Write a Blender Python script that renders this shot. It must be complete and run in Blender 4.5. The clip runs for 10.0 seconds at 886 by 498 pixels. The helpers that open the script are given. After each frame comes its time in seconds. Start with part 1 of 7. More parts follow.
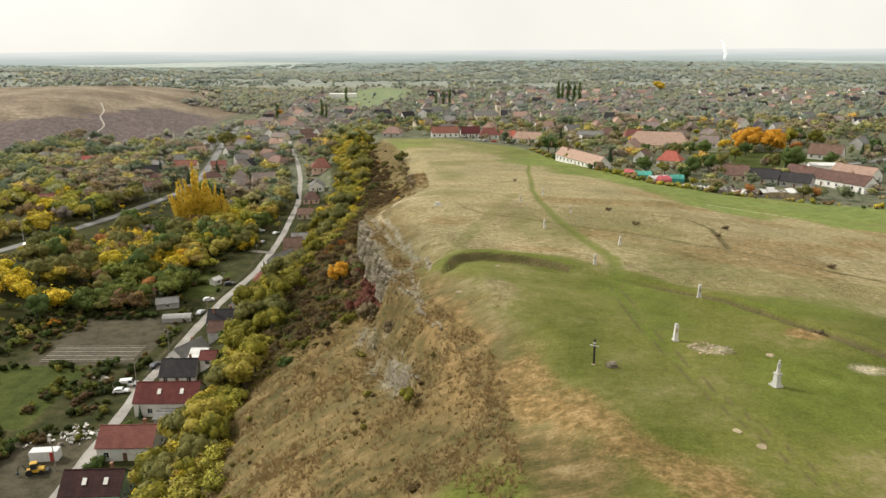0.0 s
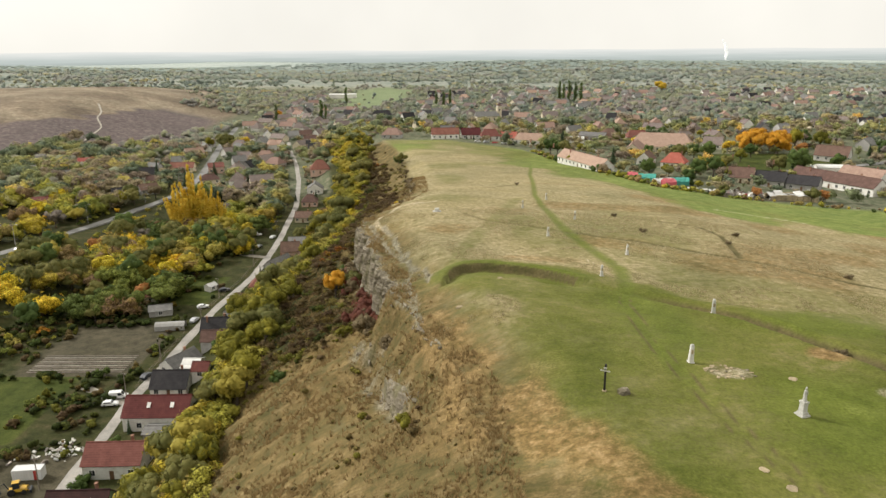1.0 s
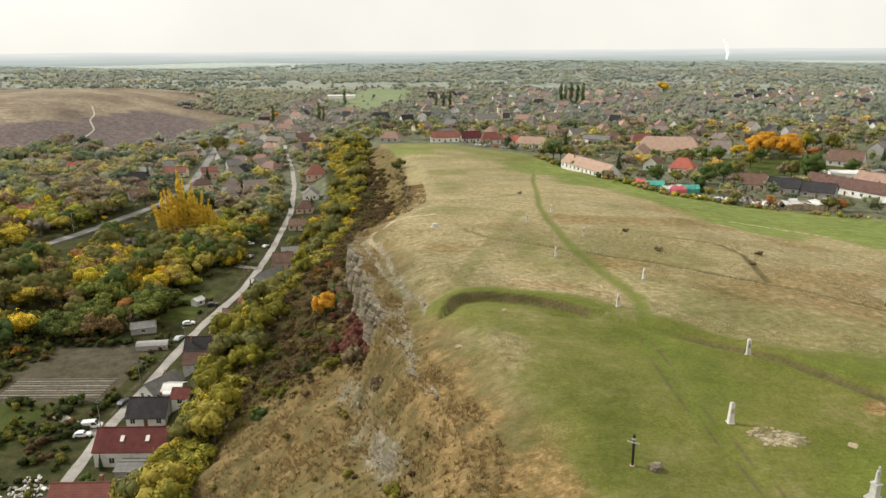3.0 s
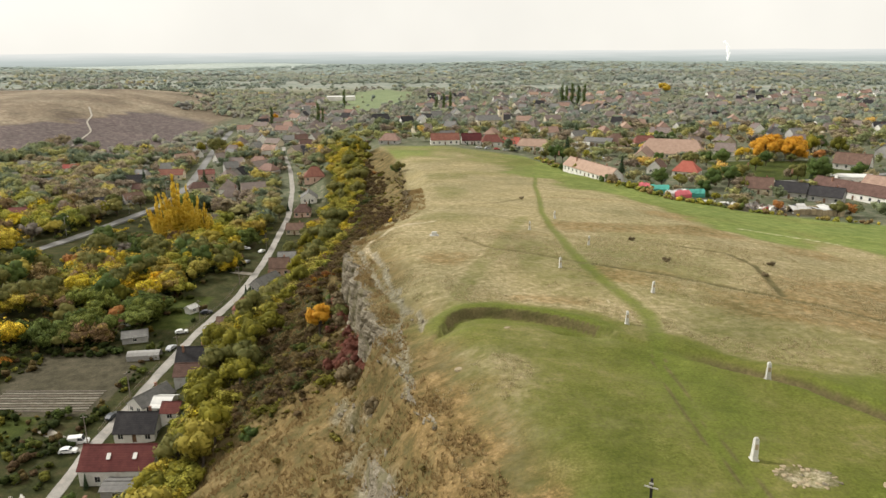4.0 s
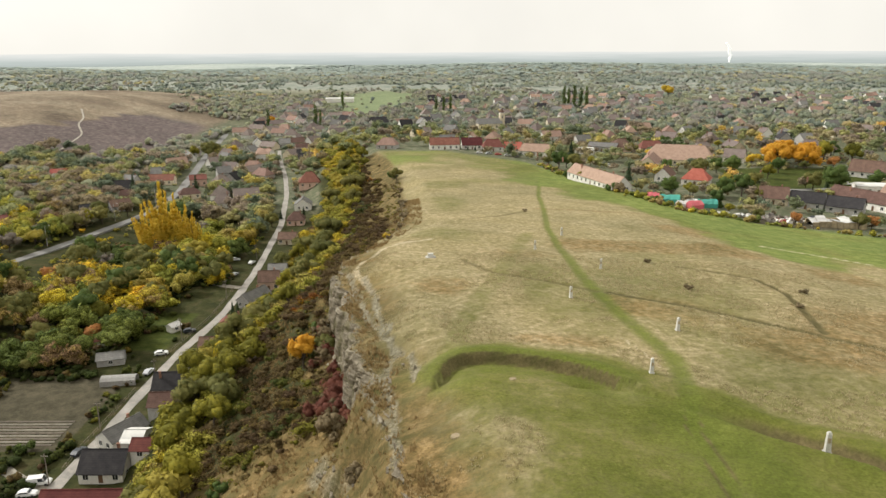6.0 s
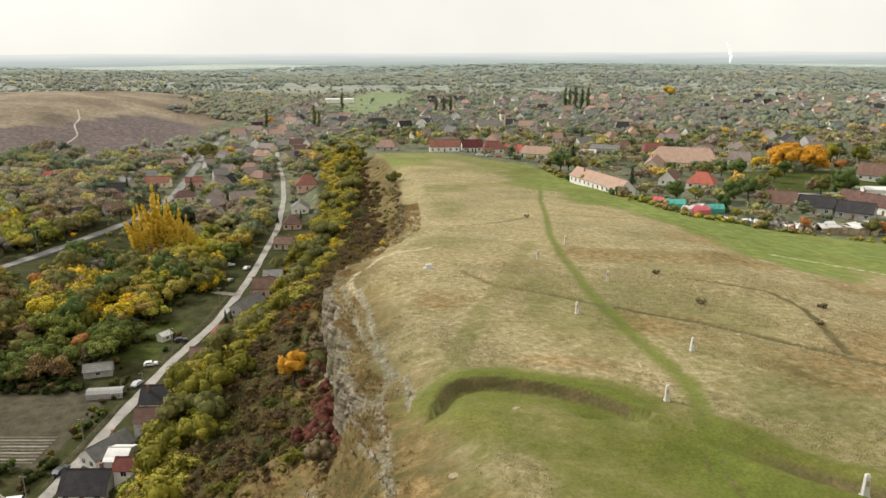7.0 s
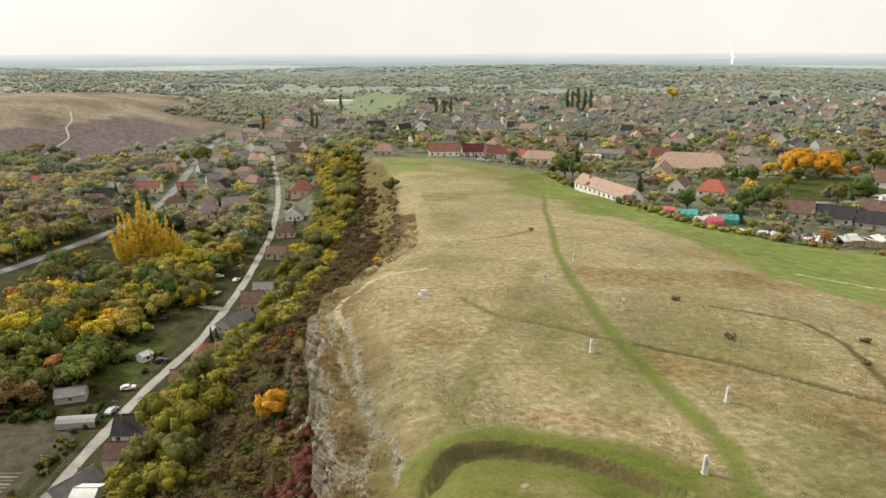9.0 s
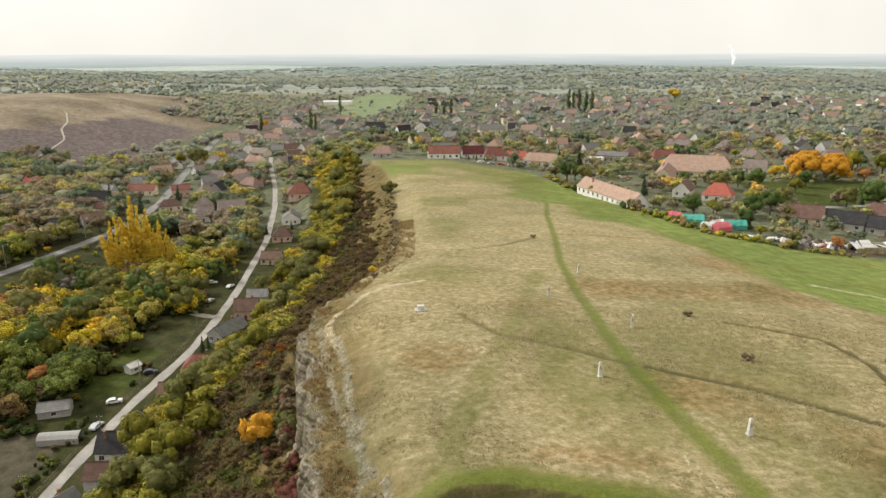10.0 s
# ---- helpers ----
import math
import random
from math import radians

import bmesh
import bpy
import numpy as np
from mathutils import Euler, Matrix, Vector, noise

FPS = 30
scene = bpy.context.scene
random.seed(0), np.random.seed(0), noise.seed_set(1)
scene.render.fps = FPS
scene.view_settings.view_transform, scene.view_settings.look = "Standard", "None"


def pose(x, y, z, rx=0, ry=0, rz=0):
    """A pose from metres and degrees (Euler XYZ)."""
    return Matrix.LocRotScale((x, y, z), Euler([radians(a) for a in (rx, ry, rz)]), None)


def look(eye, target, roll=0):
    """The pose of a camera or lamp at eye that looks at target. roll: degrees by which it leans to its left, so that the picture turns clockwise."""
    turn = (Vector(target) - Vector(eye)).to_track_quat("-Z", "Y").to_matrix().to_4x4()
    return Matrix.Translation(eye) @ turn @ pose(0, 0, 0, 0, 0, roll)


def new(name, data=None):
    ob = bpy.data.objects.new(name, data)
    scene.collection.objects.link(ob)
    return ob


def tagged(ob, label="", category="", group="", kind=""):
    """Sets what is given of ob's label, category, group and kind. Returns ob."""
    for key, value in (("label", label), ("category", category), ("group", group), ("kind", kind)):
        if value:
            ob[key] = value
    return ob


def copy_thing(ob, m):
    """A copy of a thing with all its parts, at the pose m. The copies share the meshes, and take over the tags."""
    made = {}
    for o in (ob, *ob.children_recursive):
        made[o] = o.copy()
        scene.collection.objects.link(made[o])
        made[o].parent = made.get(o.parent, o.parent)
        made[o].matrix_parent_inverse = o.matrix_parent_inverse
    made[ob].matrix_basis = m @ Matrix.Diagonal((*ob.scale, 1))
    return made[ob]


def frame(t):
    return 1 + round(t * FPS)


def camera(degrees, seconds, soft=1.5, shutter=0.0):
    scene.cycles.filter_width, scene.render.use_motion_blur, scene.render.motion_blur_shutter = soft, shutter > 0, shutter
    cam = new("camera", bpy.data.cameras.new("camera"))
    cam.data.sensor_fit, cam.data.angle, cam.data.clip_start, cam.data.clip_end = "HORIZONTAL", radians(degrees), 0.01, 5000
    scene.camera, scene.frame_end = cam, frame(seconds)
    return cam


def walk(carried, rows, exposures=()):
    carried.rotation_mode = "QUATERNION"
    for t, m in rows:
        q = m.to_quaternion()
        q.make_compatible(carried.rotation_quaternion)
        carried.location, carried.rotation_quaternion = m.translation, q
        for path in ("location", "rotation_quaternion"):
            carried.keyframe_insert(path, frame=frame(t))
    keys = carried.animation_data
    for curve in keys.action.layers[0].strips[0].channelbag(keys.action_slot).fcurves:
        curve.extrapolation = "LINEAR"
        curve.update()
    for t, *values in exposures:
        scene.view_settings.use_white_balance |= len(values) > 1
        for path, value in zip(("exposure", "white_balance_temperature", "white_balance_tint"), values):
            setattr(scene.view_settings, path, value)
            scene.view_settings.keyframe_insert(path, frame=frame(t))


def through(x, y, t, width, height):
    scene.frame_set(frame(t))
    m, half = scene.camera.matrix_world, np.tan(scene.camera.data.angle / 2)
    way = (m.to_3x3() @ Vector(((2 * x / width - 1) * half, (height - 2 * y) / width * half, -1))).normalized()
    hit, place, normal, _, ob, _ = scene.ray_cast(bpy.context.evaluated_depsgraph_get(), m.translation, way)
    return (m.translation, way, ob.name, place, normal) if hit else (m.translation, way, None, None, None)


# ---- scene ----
cam = camera(63.0, 10.0)
PATH = [
    (0.0, -0.00, 0.00, 38.00, 74.524, 0.283, 0.000),
    (0.5, 0.11, 3.64, 38.13, 74.516, 0.318, 0.015),
    (1.0, 0.25, 7.16, 38.22, 74.520, 0.355, 0.036),
    (1.5, 0.37, 11.24, 38.37, 74.513, 0.367, 0.036),
    (2.0, 0.43, 15.81, 38.74, 74.522, 0.380, 0.028),
    (2.5, 0.58, 19.17, 38.78, 74.520, 0.391, 0.044),
    (4.0, 0.91, 29.38, 39.19, 74.575, 0.372, 0.085),
    (4.5, 1.08, 33.24, 39.29, 74.597, 0.340, 0.104),
    (5.0, 1.28, 37.46, 39.38, 74.612, 0.305, 0.115),
    (5.5, 1.40, 41.97, 39.58, 74.629, 0.268, 0.126),
    (7.0, 1.86, 54.42, 39.68, 74.695, 0.203, 0.163),
    (7.5, 1.96, 58.19, 39.72, 74.700, 0.172, 0.182),
    (8.0, 2.13, 62.07, 39.83, 74.717, 0.150, 0.196),
    (8.5, 2.28, 66.00, 39.91, 74.741, 0.132, 0.211),
    (9.0, 2.45, 70.29, 40.04, 74.751, 0.126, 0.232),
    (9.5, 2.70, 74.57, 40.09, 74.767, 0.115, 0.258),
    (10.0, 2.88, 78.62, 40.09, 74.782, 0.104, 0.270),
]
walk(cam, [(t, pose(x, y, z, rx, ry, rz)) for t, x, y, z, rx, ry, rz in PATH])

# ---- world, sun ----
world = bpy.data.worlds.new("overcast_sky")
scene.world = world
world.use_nodes = True
wn, wl = world.node_tree.nodes, world.node_tree.links
sky = wn.new("ShaderNodeTexSky")
sky.sky_type, sky.sun_disc = "NISHITA", False
SUN_UP, SUN_AZ = 38.0, -66.0          # degrees above the horizon; clockwise from +y
sky.sun_elevation, sky.sun_rotation = radians(SUN_UP), radians(SUN_AZ)
sky.air_density, sky.dust_density, sky.ozone_density = 1.0, 4.0, 1.0
grey = wn.new("ShaderNodeHueSaturation")
grey.inputs["Saturation"].default_value = 0.12
veil = wn.new("ShaderNodeMix")
veil.data_type = "RGBA"
veil.inputs[0].default_value = 0.85
veil.inputs[7].default_value = (11.0, 10.65, 9.75, 1)      # the even cloud layer
cloud = wn.new("ShaderNodeTexNoise")
cloud.inputs["Scale"].default_value = 2.2
cloud.inputs["Detail"].default_value = 5
shade = wn.new("ShaderNodeMapRange")
shade.inputs[1].default_value, shade.inputs[2].default_value = 0.35, 0.7
shade.inputs[3].default_value, shade.inputs[4].default_value = 0.9, 1.06
lit = wn.new("ShaderNodeMix")
lit.data_type, lit.blend_type = "RGBA", "MULTIPLY"
lit.inputs[0].default_value = 1.0
wl.new(sky.outputs[0], grey.inputs["Color"])
wl.new(grey.outputs[0], veil.inputs[6])
wl.new(cloud.outputs[0], shade.inputs[0])
wl.new(veil.outputs[2], lit.inputs[6])
wl.new(shade.outputs[0], lit.inputs[7])
wl.new(lit.outputs[2], wn["Background"].inputs[0])
wn["Background"].inputs[1].default_value = 0.106

sun = new("sun", bpy.data.lights.new("sun", "SUN"))
sun.data.energy, sun.data.angle, sun.data.color = 3.6, radians(8), (1.0, 0.965, 0.90)
sun_dir = Vector((math.sin(radians(SUN_AZ)) * math.cos(radians(SUN_UP)), math.cos(radians(SUN_AZ)) * math.cos(radians(SUN_UP)), math.sin(radians(SUN_UP))))
sun.matrix_world = look((0, 0, 200), Vector((0, 0, 200)) - sun_dir)

# ---- materials ----


def material(name, rough=0.85, metal=0.0, spec=0.25):
    m = bpy.data.materials.new(name)
    m.use_nodes = True
    b = m.node_tree.nodes["Principled BSDF"]
    b.inputs["Roughness"].default_value, b.inputs["Metallic"].default_value = rough, metal
    b.inputs["Specular IOR Level"].default_value = spec
    return m, m.node_tree.nodes, m.node_tree.links, b


def ramp_node(nodes, stops, interpolation="LINEAR"):
    r = nodes.new("ShaderNodeValToRGB")
    r.color_ramp.interpolation = interpolation
    e = r.color_ramp.elements
    while len(e) < len(stops):
        e.new(0.5)
    for k, (p, c) in enumerate(stops):
        e[k].position, e[k].color = p, (*c, 1)
    return r


def noise_node(nodes, links, coord, scale, detail=4.0, rough=0.55, stretch=None):
    n = nodes.new("ShaderNodeTexNoise")
    n.inputs["Scale"].default_value, n.inputs["Detail"].default_value, n.inputs["Roughness"].default_value = scale, detail, rough
    if stretch:
        mp = nodes.new("ShaderNodeMapping")
        mp.inputs["Scale"].default_value = stretch
        links.new(coord, mp.inputs[0])
        coord = mp.outputs[0]
    links.new(coord, n.inputs["Vector"])
    return n.outputs[0]


def mix_node(nodes, links, fac, a, b, blend="MIX"):
    n = nodes.new("ShaderNodeMix")
    n.data_type, n.blend_type = "RGBA", blend
    for sock, v in ((n.inputs[0], fac), (n.inputs[6], a), (n.inputs[7], b)):
        if hasattr(v, "is_output"):
            links.new(v, sock)
        elif isinstance(v, (int, float)):
            sock.default_value = v
        else:
            sock.default_value = (*v, 1)
    return n.outputs[2]


def math_node(nodes, links, op, a, b=None, clamp=False):
    n = nodes.new("ShaderNodeMath")
    n.operation, n.use_clamp = op, clamp
    for k, v in enumerate((a, b)):
        if v is None:
            continue
        if hasattr(v, "is_output"):
            links.new(v, n.inputs[k])
        else:
            n.inputs[k].default_value = v
    return n.outputs[0]


def bump_to(nodes, links, bsdf, height, strength, distance):
    n = nodes.new("ShaderNodeBump")
    n.inputs["Strength"].default_value, n.inputs["Distance"].default_value = strength, distance
    links.new(height, n.inputs["Height"])
    links.new(n.outputs[0], bsdf.inputs["Normal"])


def plain(name, colour, rough=0.8, spread=0.12, scale=1.5, metal=0.0, spec=0.25, bump=0.3, dirt=None):
    """A surface with grain and stains at two scales, and a shade of its own for each object."""
    m, n, l, b = material(name, rough, metal, spec)
    co = n.new("ShaderNodeTexCoord").outputs["Object"]
    big, fine = noise_node(n, l, co, scale * 0.35, 5), noise_node(n, l, co, scale * 6, 4)
    lo, hi = [c * (1 - spread * 2) for c in colour], [min(1, c * (1 + spread)) for c in colour]
    r = ramp_node(n, [(0.3, lo), (0.7, hi)])
    l.new(big, r.inputs[0])
    out = mix_node(n, l, 0.35, r.outputs[0], fine, "OVERLAY")
    if dirt:
        k = ramp_node(n, [(0.5, (0, 0, 0)), (0.66, (1, 1, 1))])
        l.new(noise_node(n, l, co, scale * 0.9, 6, 0.65), k.inputs[0])
        out = mix_node(n, l, math_node(n, l, "MULTIPLY", k.outputs[0], 0.6), out, dirt)
    rnd = n.new("ShaderNodeObjectInfo").outputs["Random"]
    hs = n.new("ShaderNodeHueSaturation")
    l.new(out, hs.inputs["Color"])
    l.new(math_node(n, l, "ADD", math_node(n, l, "MULTIPLY", rnd, 0.3), 0.85), hs.inputs["Value"])
    l.new(hs.outputs[0], b.inputs["Base Color"])
    bump_to(n, l, b, fine, bump, 0.03)
    return m


def leaf(name, stops, through=0.3):
    """Foliage: every clump and every plant has a shade of its own, and some light passes the leaves."""
    m, n, l, b = material(name, 0.75, 0, 0.12)
    co = n.new("ShaderNodeTexCoord").outputs["Object"]
    isl = n.new("ShaderNodeNewGeometry").outputs["Random Per Island"]
    rnd = n.new("ShaderNodeObjectInfo").outputs["Random"]
    grain = math_node(n, l, "ADD", math_node(n, l, "MULTIPLY", noise_node(n, l, co, 1.1, 3, 0.6), 0.75), math_node(n, l, "MULTIPLY", isl, 0.25))
    v = math_node(n, l, "ADD", math_node(n, l, "MULTIPLY", math_node(n, l, "SUBTRACT", grain, 0.04), 1.0), math_node(n, l, "MULTIPLY", math_node(n, l, "SUBTRACT", rnd, 0.35), 0.5), True)
    k = len(stops) - 1
    r = ramp_node(n, [(i / k, c) for i, c in enumerate(stops)])
    l.new(v, r.inputs[0])
    l.new(r.outputs[0], b.inputs["Base Color"])
    t = n.new("ShaderNodeBsdfTranslucent")
    l.new(r.outputs[0], t.inputs[0])
    mx = n.new("ShaderNodeMixShader")
    mx.inputs[0].default_value = through
    l.new(b.outputs[0], mx.inputs[1])
    l.new(t.outputs[0], mx.inputs[2])
    l.new(mx.outputs[0], n["Material Output"].inputs[0])
    return m


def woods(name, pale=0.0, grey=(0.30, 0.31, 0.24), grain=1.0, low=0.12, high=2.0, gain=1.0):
    """Mixed autumn woods: the attribute 'tint' gives each tree its kind; shaded gaps and lit leaves are painted as
    grain, and haze as a pale mix towards grey.
    """
    m, n, l, b = material(name, 0.85, 0, 0.08)
    at = n.new("ShaderNodeAttribute")
    at.attribute_name = "tint"
    co = n.new("ShaderNodeTexCoord").outputs["Object"]
    lump, fine = noise_node(n, l, co, 0.55 * grain, 3, 0.6), noise_node(n, l, co, 2.3 * grain, 3, 0.7)
    v = math_node(n, l, "ADD", at.outputs["Fac"], math_node(n, l, "MULTIPLY", math_node(n, l, "SUBTRACT", lump, 0.5), 0.14))
    stops = [(0.0, (0.075, 0.105, 0.030)), (0.18, (0.195, 0.215, 0.045)), (0.36, (0.370, 0.340, 0.055)), (0.52, (0.300, 0.225, 0.085)),
             (0.66, (0.205, 0.132, 0.075)), (0.78, (0.560, 0.450, 0.040)), (0.9, (0.700, 0.440, 0.040)), (1.0, (0.480, 0.180, 0.050))]
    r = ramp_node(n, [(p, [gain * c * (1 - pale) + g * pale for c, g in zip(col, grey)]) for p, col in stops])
    l.new(v, r.inputs[0])
    # painted shade: near-black between leaves, brightened on the leaf tips
    leaf_shade = ramp_node(n, [(0.36, (low, low, low)), (0.46, (0.45 + low, 0.45 + low, 0.45 + low)), (0.55, (1.1, 1.1, 1.1)), (0.66, (high, high, high))])
    l.new(fine, leaf_shade.inputs[0])
    out = mix_node(n, l, 0.9 - 0.35 * pale, r.outputs[0], leaf_shade.outputs[0], "MULTIPLY")
    l.new(out, b.inputs["Base Color"])
    bump_to(n, l, b, math_node(n, l, "ADD", fine, math_node(n, l, "MULTIPLY", lump, 0.8)), 0.7, 0.5 / grain)
    t = n.new("ShaderNodeBsdfTranslucent")
    l.new(out, t.inputs[0])
    mx = n.new("ShaderNodeMixShader")
    mx.inputs[0].default_value = 0.28
    l.new(b.outputs[0], mx.inputs[1])
    l.new(t.outputs[0], mx.inputs[2])
    l.new(mx.outputs[0], n["Material Output"].inputs[0])
    return m


def ground_material():
    m, n, l, b = material("grassland", 0.95, 0, 0.08)
    co = n.new("ShaderNodeTexCoord").outputs["Object"]

    def mask(name):
        a = n.new("ShaderNodeAttribute")
        a.attribute_name = name
        return a.outputs["Fac"]

    big = noise_node(n, l, co, 0.035, 6, 0.6)
    mid = noise_node(n, l, co, 0.28, 6, 0.62)
    fine = noise_node(n, l, co, 2.6, 5, 0.7)
    streak = noise_node(n, l, co, 0.42, 6, 0.7, (0.4, 1.2, 0.6))
    jitter = math_node(n, l, "SUBTRACT", math_node(n, l, "ADD", math_node(n, l, "MULTIPLY", mid, 0.6), math_node(n, l, "MULTIPLY", fine, 0.4)), 0.5)

    def ragged(name, wide=1.3, soft=0.22):
        """A mask whose border is frayed by the grass."""
        v = math_node(n, l, "ADD", mask(name), math_node(n, l, "MULTIPLY", jitter, wide))
        k = n.new("ShaderNodeMapRange")
        k.interpolation_type = "SMOOTHSTEP"
        k.inputs[1].default_value, k.inputs[2].default_value = 0.5 - soft, 0.5 + soft
        l.new(v, k.inputs[0])
        return k.outputs[0]

    def palette(source, stops):
        r = ramp_node(n, stops)
        l.new(source, r.inputs[0])
        return r.outputs[0]

    tone = math_node(n, l, "ADD", math_node(n, l, "MULTIPLY", streak, 0.55), math_node(n, l, "MULTIPLY", mid, 0.45))
    tuft = noise_node(n, l, co, 0.8, 3, 0.6, (0.95, 1.0, 1.0))
    broad = noise_node(n, l, co, 0.075, 5, 0.65)
    clump = math_node(n, l, "ADD", math_node(n, l, "MULTIPLY", tuft, 0.62), math_node(n, l, "ADD", math_node(n, l, "MULTIPLY", broad, 0.30), math_node(n, l, "MULTIPLY", fine, 0.08)))
    lawn = math_node(n, l, "ADD", math_node(n, l, "MULTIPLY", tuft, 0.22), math_node(n, l, "MULTIPLY", broad, 0.78))
    dry = palette(clump, [(0.36, (0.163, 0.141, 0.064)), (0.44, (0.214, 0.182, 0.090)), (0.50, (0.250, 0.211, 0.113)), (0.56, (0.298, 0.248, 0.142)), (0.63, (0.383, 0.318, 0.196))])
    tawny = palette(clump, [(0.36, (0.095, 0.068, 0.024)), (0.45, (0.148, 0.100, 0.040)), (0.53, (0.210, 0.140, 0.060)), (0.62, (0.300, 0.208, 0.100))])
    bare = palette(fine, [(0.3, (0.300, 0.255, 0.165)), (0.5, (0.420, 0.365, 0.260)), (0.7, (0.520, 0.465, 0.355))])
    green = palette(lawn, [(0.36, (0.078, 0.090, 0.016)), (0.46, (0.104, 0.114, 0.024)), (0.55, (0.130, 0.132, 0.034)), (0.64, (0.190, 0.166, 0.070))])
    lush = palette(mid, [(0.3, (0.074, 0.098, 0.014)), (0.7, (0.128, 0.150, 0.030))])
    sward = palette(mid, [(0.3, (0.110, 0.150, 0.034)), (0.7, (0.200, 0.230, 0.070))])
    rust = palette(tone, [(0.32, (0.040, 0.036, 0.015)), (0.40, (0.072, 0.062, 0.024)), (0.47, (0.108, 0.086, 0.035)), (0.54, (0.158, 0.114, 0.050)), (0.63, (0.235, 0.178, 0.092))])
    rock = palette(math_node(n, l, "ADD", math_node(n, l, "MULTIPLY", tuft, 0.6), math_node(n, l, "MULTIPLY", fine, 0.4)), [(0.32, (0.080, 0.072, 0.045)), (0.44, (0.155, 0.138, 0.092)), (0.54, (0.225, 0.202, 0.145)), (0.66, (0.310, 0.282, 0.214))])
    # dale: dark undergrowth, with the shade under the trees put into its colour
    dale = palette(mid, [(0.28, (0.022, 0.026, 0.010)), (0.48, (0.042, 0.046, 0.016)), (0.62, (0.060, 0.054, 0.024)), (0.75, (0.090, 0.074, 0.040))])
    # garden: greyed and blued, haze put into the ground colour
    garden = palette(mid, [(0.28, (0.066, 0.076, 0.048)), (0.46, (0.102, 0.114, 0.068)), (0.58, (0.148, 0.146, 0.100)), (0.72, (0.230, 0.212, 0.165))])
    # worn: trodden ground, and the shade painted on the scarp
    worn = palette(mid, [(0.3, (0.070, 0.062, 0.026)), (0.7, (0.135, 0.112, 0.052))])
    mead = palette(mid, [(0.3, (0.034, 0.048, 0.010)), (0.7, (0.074, 0.086, 0.021))])
    soil = palette(mid, [(0.3, (0.046, 0.042, 0.026)), (0.7, (0.098, 0.086, 0.058))])
    moor = palette(mid, [(0.30, (0.078, 0.058, 0.058)), (0.48, (0.118, 0.093, 0.090)), (0.66, (0.170, 0.140, 0.128))])
    heath = palette(math_node(n, l, "ADD", math_node(n, l, "MULTIPLY", mid, 0.4), math_node(n, l, "MULTIPLY", noise_node(n, l, co, 0.018, 5, 0.6), 0.6)), [(0.36, (0.115, 0.088, 0.066)), (0.46, (0.170, 0.134, 0.096)), (0.54, (0.240, 0.195, 0.140)), (0.64, (0.340, 0.285, 0.210))])
    # farm, pasture and the far flats carry painted haze, palest farthest out
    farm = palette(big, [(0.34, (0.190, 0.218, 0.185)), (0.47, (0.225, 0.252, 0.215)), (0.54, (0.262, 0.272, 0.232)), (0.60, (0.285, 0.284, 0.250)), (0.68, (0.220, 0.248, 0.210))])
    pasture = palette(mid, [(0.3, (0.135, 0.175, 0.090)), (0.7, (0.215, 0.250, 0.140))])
    hazy_plain = palette(noise_node(n, l, co, 0.004, 4, 0.6, (0.4, 2.2, 1.0)), [(0.36, (0.280, 0.325, 0.310)), (0.48, (0.345, 0.390, 0.370)), (0.56, (0.405, 0.435, 0.405)), (0.66, (0.315, 0.365, 0.350))])
    out = dry
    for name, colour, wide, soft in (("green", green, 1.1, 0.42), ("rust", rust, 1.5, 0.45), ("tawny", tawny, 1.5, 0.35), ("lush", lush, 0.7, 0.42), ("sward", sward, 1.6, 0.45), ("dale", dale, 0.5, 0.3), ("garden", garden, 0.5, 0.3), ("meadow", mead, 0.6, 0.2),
                                     ("soil", soil, 0.4, 0.15), ("heath", heath, 0.6, 0.25), ("moor", moor, 0.9, 0.25), ("farm", farm, 0.3, 0.3), ("pasture", pasture, 0.8, 0.3), ("flats", hazy_plain, 0.2, 0.4), ("wear_shade", worn, 1.0, 0.35), ("bare", bare, 1.2, 0.3), ("rock", rock, 1.0, 0.3)):
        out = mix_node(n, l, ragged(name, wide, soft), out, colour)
    speck = palette(fine, [(0.34, (0.22, 0.22, 0.22)), (0.5, (0.5, 0.5, 0.5)), (0.66, (0.78, 0.78, 0.78))])
    out = mix_node(n, l, 0.45, out, speck, "OVERLAY")
    patch = palette(big, [(0.33, (0.36, 0.38, 0.36)), (0.66, (0.62, 0.60, 0.57))])
    out = mix_node(n, l, 0.5, out, patch, "OVERLAY")
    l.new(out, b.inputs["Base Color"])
    h = math_node(n, l, "ADD", math_node(n, l, "MULTIPLY", fine, 0.35), math_node(n, l, "MULTIPLY", tuft, 0.8))
    bump_to(n, l, b, h, 0.7, 0.4)
    return m


